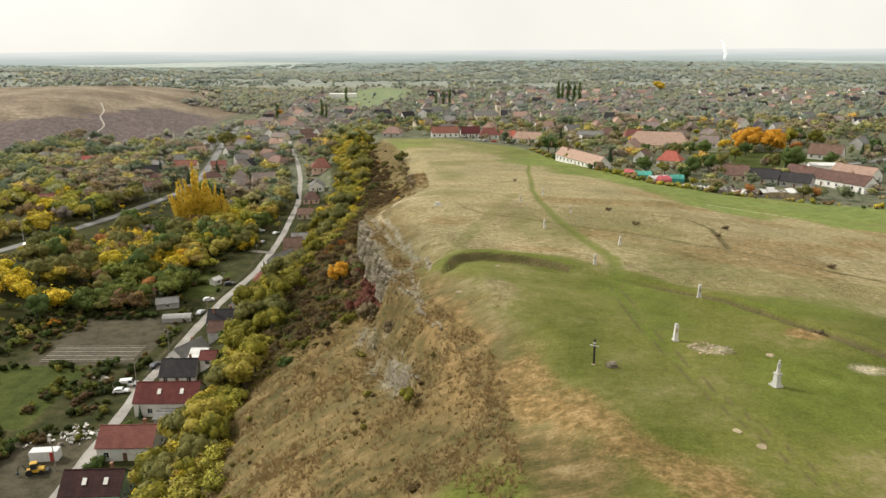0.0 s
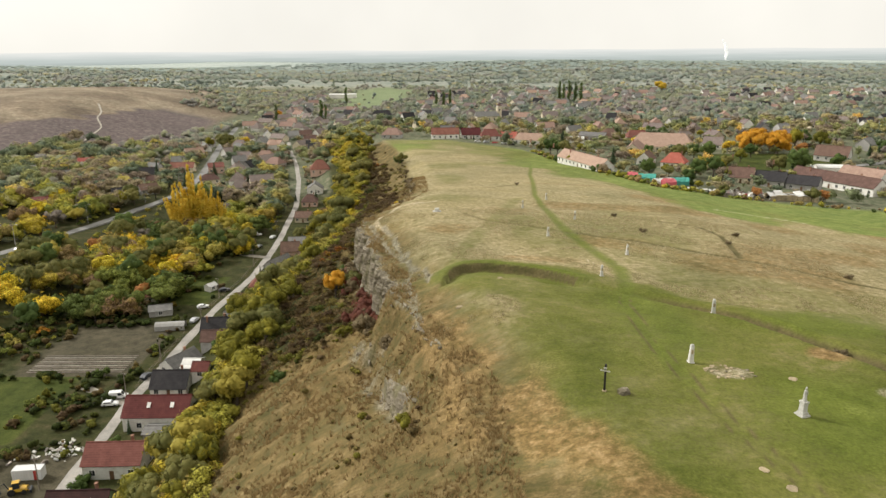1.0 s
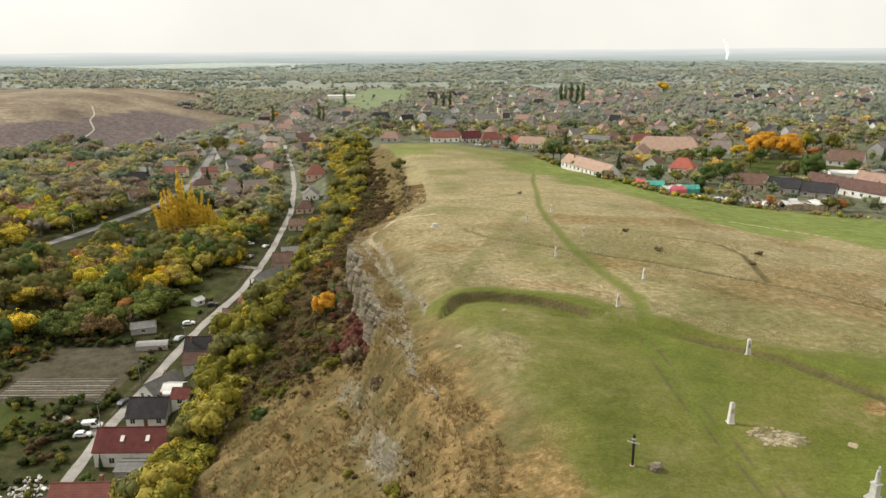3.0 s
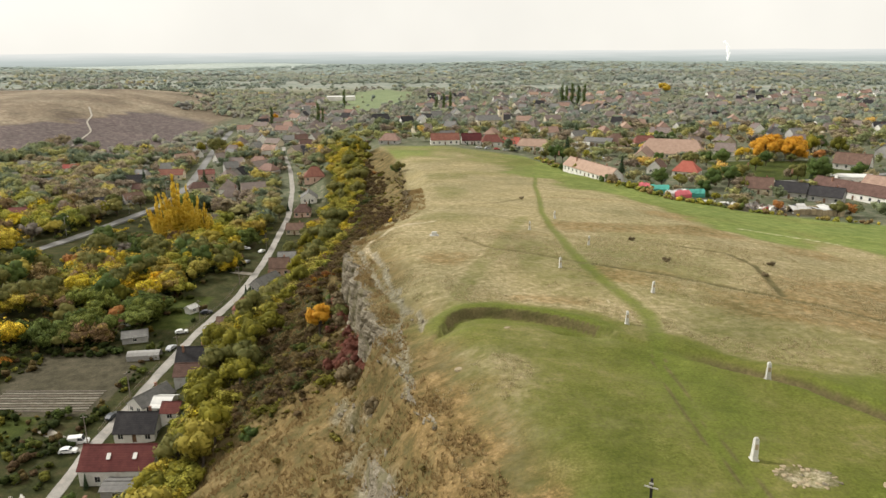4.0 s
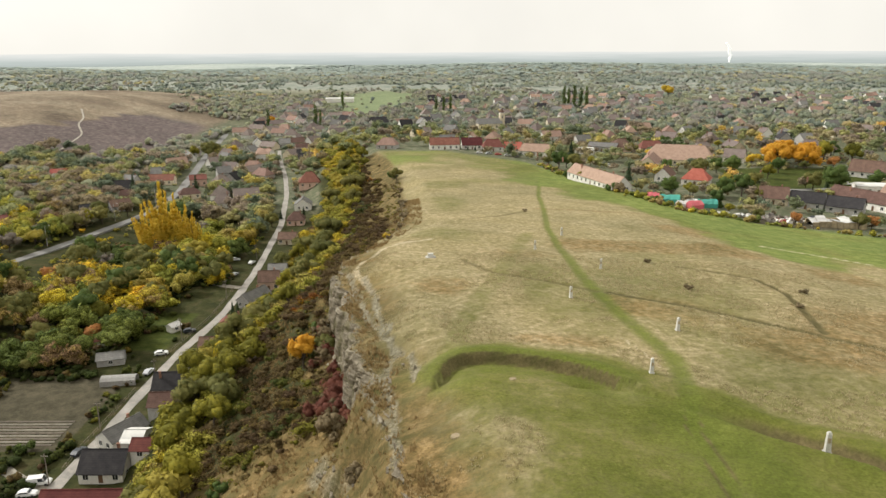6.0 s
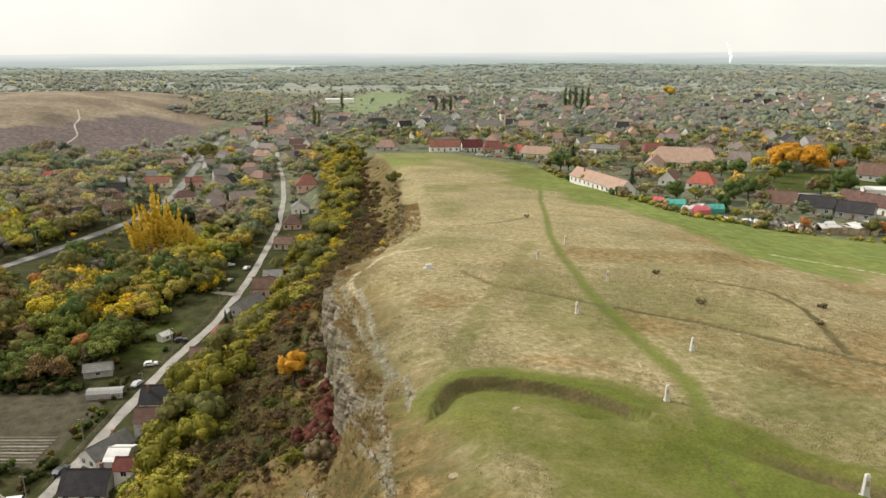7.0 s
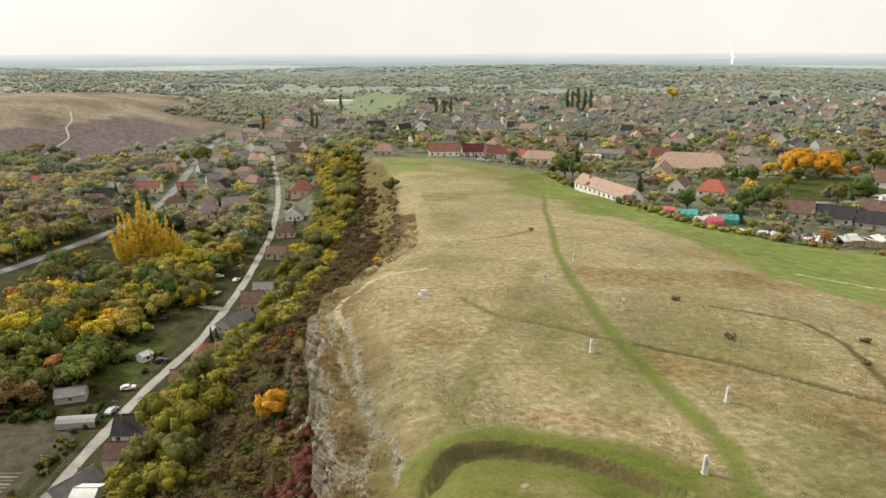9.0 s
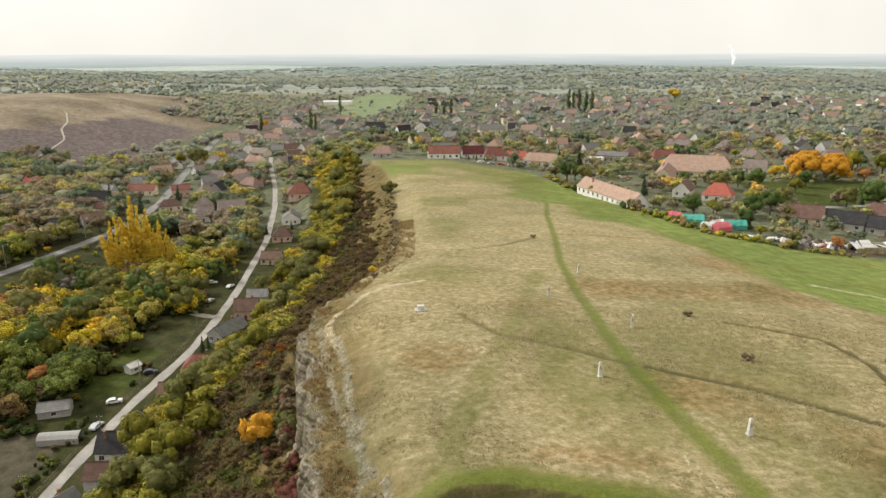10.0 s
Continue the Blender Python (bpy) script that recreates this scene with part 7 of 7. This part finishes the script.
# ---- vehicles ----
def car(paint, label, van=False):
    ob = empty("van" if van else "car", Matrix(), label, "van" if van else "car")
    L, W, H = (5.0, 1.95, 2.1) if van else (4.3, 1.75, 1.45)
    side = [(-L / 2, 0.35), (L / 2, 0.35), (L / 2, 0.8), (L / 2 - 0.3, 0.95)] + ([(L / 2 - 1.0, 1.1), (L / 2 - 1.6, H), (-L / 2 + 0.1, H), (-L / 2, 1.0)] if van else [(L / 2 - 1.2, 1.02), (L / 2 - 1.9, H), (-L / 2 + 1.0, H), (-L / 2 + 0.2, 1.0), (-L / 2, 0.9)])
    bm = prism(bmesh.new(), side, -W / 2, W / 2)
    bmesh.ops.recalc_face_normals(bm, faces=bm.faces)
    part("body", bevel(bm, 0.07), PAINT[paint], ob)
    glass = [(L / 2 - 1.08, 1.18), (L / 2 - 1.64, H - 0.15), (L / 2 - 2.5, H - 0.15), (L / 2 - 2.5, 1.18)] if van else [(L / 2 - 1.36, 1.05), (L / 2 - 1.94, H - 0.1), (-L / 2 + 1.08, H - 0.1), (-L / 2 + 0.45, 1.05)]
    for y0, y1 in ((-W / 2 - 0.012, -W / 2 + 0.06), (W / 2 - 0.06, W / 2 + 0.012)):
        bm = prism(bmesh.new(), glass, y0, y1)
        bmesh.ops.recalc_face_normals(bm, faces=bm.faces)
        part("side_window", bm, GLASS, ob)
    bm = bmesh.new()
    s = L / 2 - (1.03 if van else 1.27)
    e = L / 2 - (1.6 if van else 1.88)
    v = [bm.verts.new(p) for p in ((s, -W * 0.42, 1.12), (s, W * 0.42, 1.12), (e, W * 0.4, H - 0.06), (e, -W * 0.4, H - 0.06))]
    bm.faces.new(v)
    bmesh.ops.translate(bm, verts=bm.verts, vec=(0.03, 0, 0.02))
    part("windscreen", bm, GLASS, ob)
    for sx in (-1, 1):
        for sy in (-1, 1):
            bm = bmesh.new()
            bmesh.ops.create_cone(bm, cap_ends=True, segments=12, radius1=0.33, radius2=0.33, depth=0.22, matrix=Matrix.Translation((sx * L * 0.31, sy * (W / 2 - 0.1), 0.33)) @ Matrix.Rotation(math.pi / 2, 4, "X"))
            part("wheel", bm, RUBBER, ob)
    return ob


CARS = {}
for key, paint, van, lab in (("white", "white", False, "white parked car on the roadside"), ("silver", "silver", False, "silver parked car on the roadside"), ("dark", "dark", False, "dark parked car on the roadside"), ("red", "red", False, "red parked car on the roadside"), ("van", "white", True, "white parked van on the roadside")):
    CARS[key] = [car(paint, lab, van), False]


def park(key, x, y, turn):
    m = Matrix.Translation((x, y, floor_z(x, y) + 0.06)) @ Matrix.Rotation(radians(turn), 4, "Z")
    if CARS[key][1]:
        ob = copy_thing(CARS[key][0], m)
    else:
        ob, CARS[key][1] = CARS[key][0], True
        ob.matrix_world = m
    return tagged(ob, group="parked vehicles")


for key, x, y, turn in (("van", -91.2, 191.0, 12), ("white", -91.6, 186.6, 8), ("dark", -88.5, 204.0, 75), ("white", -91.0, 264.0, 20), ("silver", -89.5, 250.0, 80), ("dark", -88.5, 283.5, 20), ("white", -88.0, 367.0, 75), ("white", -97.0, 372.0, 5), ("silver", -91.0, 350.0, 80),
                        ("white", -97.0, 353.0, 10), ("white", -192.0, 322.0, 60), ("white", 24.0, 521.0, 0), ("silver", 30.0, 519.0, 20), ("red", 36.0, 516.0, 0), ("white", 42.0, 513.0, -10), ("dark", 47.0, 511.0, 5), ("dark", 190.0, 412.0, -20), ("dark", 199.0, 404.0, -10),
                        ("white", 206.0, 410.0, -10), ("silver", 92.0, 480.0, 10), ("white", 98.0, 470.0, -15), ("dark", 86.0, 366.0, -30), ("red", 143.0, 330.0, 10), ("dark", 151.0, 333.0, 30)):
    park(key, x, y, turn)

# the yard by the lane: container and digger
box_body = empty("site_container", Matrix.Translation((-94.6, 152.0, floor_z(-94.6, 152.0))) @ Matrix.Rotation(radians(6), 4, "Z"), "white site container with a red door on bare earth", "container")
bm = box(bmesh.new(), -3.2, -1.25, 0.12, 3.2, 1.25, 2.75)
part("shell", bevel(bm, 0.05), PAINT["white"], box_body)
part("door", box(bmesh.new(), 1.5, -1.30, 0.2, 2.3, -1.24, 2.5), PAINT["red"], box_body, "red door")
for k in range(9):
    part("rib", box(bmesh.new(), -3.0 + 0.5 * k, -1.285, 0.3, -2.9 + 0.5 * k, -1.245, 2.6), FRAME_WHITE, box_body)
for sx in (-2.6, 2.6):
    part("skid", box(bmesh.new(), sx - 0.15, -1.2, -0.05, sx + 0.15, 1.2, 0.12), POLEWOOD, box_body)

digger = empty("digger", Matrix.Translation((-94.0, 146.2, floor_z(-94.0, 146.2))) @ Matrix.Rotation(radians(20), 4, "Z"), "yellow and black wheeled digger parked on earth", "digger")
part("chassis", bevel(box(bmesh.new(), -1.7, -0.7, 0.6, 1.9, 0.7, 1.3), 0.05), PAINT["yellow"], digger)
part("cab", bevel(box(bmesh.new(), -0.8, -0.65, 1.3, 0.6, 0.65, 2.75, None, 0.08), 0.04), GLASS, digger)
part("cab_roof", bevel(box(bmesh.new(), -0.85, -0.7, 2.75, 0.65, 0.7, 2.87), 0.03), PAINT["yellow"], digger)
for sx, r in ((-1.1, 0.75), (1.3, 0.5)):
    for sy in (-0.85, 0.85):
        bm = bmesh.new()
        bmesh.ops.create_cone(bm, cap_ends=True, segments=14, radius1=r, radius2=r, depth=0.38, matrix=Matrix.Translation((sx, sy, r)) @ Matrix.Rotation(math.pi / 2, 4, "X"))
        part("wheel", bm, RUBBER, digger)
part("boom", tube(bmesh.new(), [(-1.7, 0, 1.2), (-2.4, 0, 2.9), (-3.3, 0, 2.2), (-3.5, 0, 1.0)], [0.16, 0.14, 0.12, 0.09], 5), PAINT["dark"], digger)
part("rear_bucket", bevel(box(bmesh.new(), -3.8, -0.35, 0.5, -3.2, 0.35, 1.0, None, 0.06), 0.03), PAINT["dark"], digger)
part("front_loader", bevel(box(bmesh.new(), 2.3, -1.0, 0.1, 2.9, 1.0, 0.8, None, 0.1), 0.03), PAINT["dark"], digger)
part("loader_arm", tube(bmesh.new(), [(0.7, 0.75, 1.4), (2.0, 0.75, 1.1), (2.4, 0.75, 0.5)], [0.09, 0.09, 0.08], 5), PAINT["yellow"], digger)
part("loader_arm", tube(bmesh.new(), [(0.7, -0.75, 1.4), (2.0, -0.75, 1.1), (2.4, -0.75, 0.5)], [0.09, 0.09, 0.08], 5), PAINT["yellow"], digger)

# rubbish and rubble heaps
rng = np.random.default_rng(81)


def heap(x, y, n, w, d, mats, label, grow=1.0):
    ob = empty("rubbish_heap", Matrix.Translation((x, y, floor_z(x, y))), label, "rubbish heap")
    for k in range(n):
        s = (0.2 + 0.5 * rng.random()) * grow
        px, py = rng.normal() * w, rng.normal() * d
        m = Matrix.Translation((px, py, floor_z(x + px, y + py) - floor_z(x, y) + 0.1 + 0.3 * rng.random())) @ Euler((rng.normal() * 0.4, rng.normal() * 0.4, rng.random() * 6.28)).to_matrix().to_4x4()
        bm = box(bmesh.new(), -s, -s * (0.3 + 0.6 * rng.random()), -0.2, s, s * 0.5, (0.05 + 0.25 * rng.random()) * grow ** 2, m, 0.03)
        part(("sheet", "plank", "lump")[k % 3], bm, mats[k % len(mats)], ob)


heap(-90.5, 162.5, 40, 2.2, 1.4, [TARP["white"], WALL["white"], TIN], "heap of white rubble and torn sheeting")
heap(-97.0, 160.0, 22, 2.4, 1.6, [TIN, POLEWOOD, WALL["white"]], "scattered scrap and planks by the yard")
heap(-94.0, 166.5, 16, 1.2, 1.2, [WALL["white"], TIN], "small pile of white scrap")
heap(140.0, 325.0, 46, 7.0, 3.0, [TIN, WALL["white"], POLEWOOD, RUBBER], "sprawling scrap yard clutter", 2.0)
heap(122.0, 327.0, 30, 4.5, 2.0, [WALL["white"], TARP["white"], TIN], "white sheets and scrap piled in a yard", 2.0)
heap(131.0, 321.0, 26, 4.0, 2.0, [TIN, POLEWOOD, PAINT["red"], WALL["white"]], "scrap and old panels in a yard", 2.0)

# the half fallen shed at the hill's foot
ruin = empty("ruined_shed", Matrix.Translation((152.5, 318.0, floor_z(152.5, 318.0))) @ Matrix.Rotation(radians(4), 4, "Z"), "half collapsed grey shed with broken sheet roof", "ruin")
for k in range(9):
    x0 = -11 + 2.4 * k
    hgt = 2.0 + 0.9 * rng.random()
    part("wall_block", bevel(box(bmesh.new(), x0, -2.6, -1.5, x0 + 2.3, -2.0, hgt, None, 0.04), 0.05), LIMESTONE, ruin)
for k in range(7):
    m = Matrix.Translation((-9 + 3.0 * k, 0.4, 2.3 + 0.7 * rng.random())) @ Euler((radians(14 + 10 * rng.normal()), radians(6 * rng.normal()), radians(6 * rng.normal()))).to_matrix().to_4x4()
    part("roof_sheet", box(bmesh.new(), -1.7, -2.9, 0, 1.7, 2.9, 0.07, m), ROOF["white"], ruin)
part("back_wall", box(bmesh.new(), -11, 3.0, -1.5, 11, 3.5, 2.9), LIMESTONE, ruin)

# tents at the back of the gardens
def tent(x, y, turn, L, W, h, rh, col, label):
    ob = empty("tent", Matrix.Translation((x, y, floor_z(x, y))) @ Matrix.Rotation(radians(turn), 4, "Z"), label, "tent", "garden tents")
    bm = bmesh.new()
    n = 7
    rows = []
    for k in range(n):
        u = k / (n - 1)
        px = -L / 2 + L * u
        dz = -0.12 * math.sin(math.pi * (3 * u % 1))
        rows.append([bm.verts.new((px, yy, zz + dz * (zz > h * 0.5))) for yy, zz in ((-W / 2, 0.05), (-W / 2, h), (-W / 4, h + rh * 0.56), (0, h + rh), (W / 4, h + rh * 0.56), (W / 2, h), (W / 2, 0.05))])
    for a, b in zip(rows, rows[1:]):
        for k in range(6):
            bm.faces.new((a[k], a[k + 1], b[k + 1], b[k]))
    bm.faces.new(rows[0][::-1])
    bm.faces.new(rows[-1])
    for v in bm.verts:
        if v.co.z > 0.5:
            v.co += Vector((0.25, 0.25, 0.45)) * noise.noise(v.co * 0.9 + Vector((x, y, 0)))
    part("canvas", bm, TARP[col], ob)
    for k in range(4):
        sx, sy = (-1, 1)[k % 2], (-1, 1)[k // 2]
        part("pole", tube(bmesh.new(), [(sx * (L / 2 + 0.05), sy * (W / 2 + 0.04), -0.5), (sx * (L / 2 + 0.05), sy * (W / 2 + 0.04), h + 0.15)], [0.05, 0.05], 5), TIN, ob)


tent(91.5, 354.0, -20, 5.0, 4.4, 1.7, 1.4, "pink", "faded pink tarpaulin tent in a garden")
tent(97.0, 348.5, -12, 8.0, 5.0, 1.9, 1.6, "teal", "large teal tarpaulin tent in a garden")
tent(99.5, 338.5, 10, 5.0, 3.6, 1.6, 1.1, "white", "small white tent in a garden")
tent(103.5, 336.5, 20, 6.0, 4.4, 1.8, 1.5, "pink", "faded pink tent beside a white one")
tent(111.0, 343.0, -6, 7.5, 5.0, 1.9, 1.6, "teal", "teal tarpaulin tent behind bushes")
tent(106.0, 348.0, -6, 4.5, 3.0, 1.8, 0.8, "white", "low white shelter between the tents")

# poles with wires
POLES = [(-90.0, 147.5), (-88.8, 190.5), (-88.6, 215.5), (-84.2, 242.0), (-88.5, 276.0), (-85.5, 318.0), (-87.0, 372.0)]


def pole(x, y, h, label):
    ob = empty("utility_pole", Matrix.Translation((x, y, floor_z(x, y))), label, "pole", "poles along the lane")
    part("shaft", tube(bmesh.new(), [(0, 0, -0.6), (0.04, 0, h * 0.5), (0, 0, h)], [0.15, 0.13, 0.1], 7), POLEWOOD, ob)
    part("crossarm", box(bmesh.new(), -0.8, -0.05, h - 0.7, 0.8, 0.05, h - 0.58), POLEWOOD, ob)
    for k in (-0.7, -0.25, 0.25, 0.7):
        part("insulator", tube(bmesh.new(), [(k, 0, h - 0.58), (k, 0, h - 0.4)], [0.05, 0.03], 5), FRAME_WHITE, ob)
    return ob


for px, py in POLES:
    pole(px, py, 8.2, "grey wooden utility pole beside the lane")
for (ax, ay), (bx, by) in zip(POLES, POLES[1:]):
    bm = bmesh.new()
    za, zb = floor_z(ax, ay) + 7.8, floor_z(bx, by) + 7.8
    tube(bm, [(ax + (bx - ax) * u, ay + (by - ay) * u, za + (zb - za) * u - 2.4 * u * (1 - u)) for u in [k / 8 for k in range(9)]], [0.02] * 9, 3)
    me = bpy.data.meshes.new("overhead_wire")
    bm.to_mesh(me)
    bm.free()
    me.materials.append(RUBBER)
    tagged(new("overhead_wire", me), "thin black overhead wire between poles", "wire")


def street_lamp(x, y, turn):
    ob = empty("street_lamp", Matrix.Translation((x, y, floor_z(x, y))) @ Matrix.Rotation(radians(turn), 4, "Z"), "grey concrete street lamp beside the road", "street lamp", "lamps along the road")
    part("post", tube(bmesh.new(), [(0, 0, -0.5), (0, 0, 5), (0, 0, 9.5)], [0.16, 0.13, 0.09], 7), WALL["grey"], ob)
    part("arm", tube(bmesh.new(), [(0, 0, 9.3), (0.6, 0, 9.7), (1.6, 0, 9.8)], [0.06, 0.05, 0.04], 5), WALL["grey"], ob)
    part("lamp_head", bevel(box(bmesh.new(), 1.5, -0.14, 9.72, 2.2, 0.14, 9.9), 0.03), FRAME_WHITE, ob)


for x, y, turn in ((-199.0, 331.0, 10), (-185.5, 374.0, 10), (-175.5, 424.0, 5), (-171.5, 470.0, -10)):
    street_lamp(x, y, turn)

# the vegetable field: rows of earth, and a boardwalk
for k in range(9):
    bm = bmesh.new()
    tube(bm, [(-126.5 + 0.5 * math.sin(u), 208 + 1.5 * k, floor_z(-126.5, 208 + 1.5 * k) + 0.02) if u < 0 else (-126.5 + 2.9 * u, 208 + 1.5 * k + 0.06 * math.sin(u * 2), floor_z(-126.5 + 2.9 * u, 208 + 1.5 * k) + 0.02) for u in range(11)], [0.28] * 11, 6)
    me = bpy.data.meshes.new("garden_bed")
    bm.to_mesh(me)
    bm.free()
    me.materials.append(GRAVEL if k % 2 else POLEWOOD)
    tagged(new("garden_bed", me), "raised row of bare earth in a vegetable field", "garden bed", "rows of the vegetable field")

greenhouse = empty("greenhouse_frame", Matrix.Translation((-95.5, 243.0, floor_z(-95.5, 243.0))) @ Matrix.Rotation(radians(8), 4, "Z"), "grey greenhouse frame with sheet cover beside the lane", "greenhouse")
for k in range(6):
    xx = -5 + 2 * k
    part("hoop", tube(bmesh.new(), [(xx, -2, -0.3), (xx, -2, 1.7), (xx, -1, 2.4), (xx, 0, 2.65), (xx, 1, 2.4), (xx, 2, 1.7), (xx, 2, -0.3)], [0.05] * 7, 5), TIN, greenhouse)
bm = bmesh.new()
prof = [(-2.02, 0.1), (-2.02, 1.72), (-1.02, 2.44), (0, 2.7), (1.02, 2.44), (2.02, 1.72), (2.02, 0.1)]
va, vb = [bm.verts.new((-5, y, z)) for y, z in prof], [bm.verts.new((5, y, z)) for y, z in prof]
for k in range(6):
    bm.faces.new((va[k], va[k + 1], vb[k + 1], vb[k]))
part("cover", bm, WALL["grey"], greenhouse, "grey sheet cover")

# fences of the gardens along the lane and at the hill's foot
def fence(points, label, h=1.2, step=2.2):
    x0, y0 = points[0]
    ob = empty("fence", Matrix.Translation((x0, y0, floor_z(x0, y0))), label, "fence")
    z0 = floor_z(x0, y0)
    run = []
    for (ax, ay), (bx, by) in zip(points, points[1:]):
        k = max(1, int(math.hypot(bx - ax, by - ay) / step))
        run += [(ax + (bx - ax) * i / k, ay + (by - ay) * i / k) for i in range(k)]
    run.append(points[-1])
    for x, y in run:
        z = floor_z(x, y) - z0
        part("post", tube(bmesh.new(), [(x - x0, y - y0, z - 0.4), (x - x0, y - y0, z + h)], [0.06, 0.05], 5), POLEWOOD, ob)
    for hh in (0.35, 0.95):
        part("rail", tube(bmesh.new(), [(x - x0, y - y0, floor_z(x, y) - z0 + h * hh) for x, y in run], [0.035] * len(run), 4), POLEWOOD, ob)


fence([(-88.6, 196), (-89.2, 206), (-89.0, 222), (-88.8, 238)], "grey wooden garden fence beside the lane")
fence([(-89.0, 262), (-85.6, 296), (-86.0, 330)], "grey wooden fence of a green garden")
fence([(86, 350), (96, 332), (108, 318), (124, 310), (140, 306)], "old fence at the foot of the grass hill", 1.4)
fence([(158, 306), (172, 300), (190, 296), (215, 290)], "old fence beside the barn yard", 1.4)
fence([(14, 518), (40, 503), (62, 500)], "low fence before the row of houses")

# the steam plume far off on the plain
rng = np.random.default_rng(91)
bm = bmesh.new()
for k in range(16):
    u = k / 15
    bmesh.ops.create_icosphere(bm, subdivisions=2, radius=4 + 6 * math.sin(3 * u) * (1 - 0.5 * u), matrix=Matrix.Translation((1600 + 8 * math.sin(4 * u) - 16 * u, 4250, -30 + 105 * u)))
for v in bm.verts:
    v.co += Vector((1, 0, 1)) * 7 * noise.noise(v.co * 0.05) + Vector((1, 0, 1)) * 4 * noise.noise(v.co * 0.14)
me = bpy.data.meshes.new("steam_plume")
bm.to_mesh(me)
bm.free()
steam, sn, sl, sb = material("white_steam", 1.0, 0, 0)
sb.inputs["Base Color"].default_value = (0.9, 0.9, 0.9, 1)
sl.new(ramp_node(sn, [(0, (0.8, 0.8, 0.8)), (1, (0.9, 0.9, 0.9))]).outputs[0], sb.inputs["Base Color"])
# added glow keeps the steam white against the bright sky
sb.inputs["Emission Color"].default_value = (0.95, 0.95, 0.92, 1)
sb.inputs["Emission Strength"].default_value = 0.3
me.materials.append(steam)
tagged(new("steam_plume", me), "white steam plume rising from a far plant", "steam", kind="stuff")
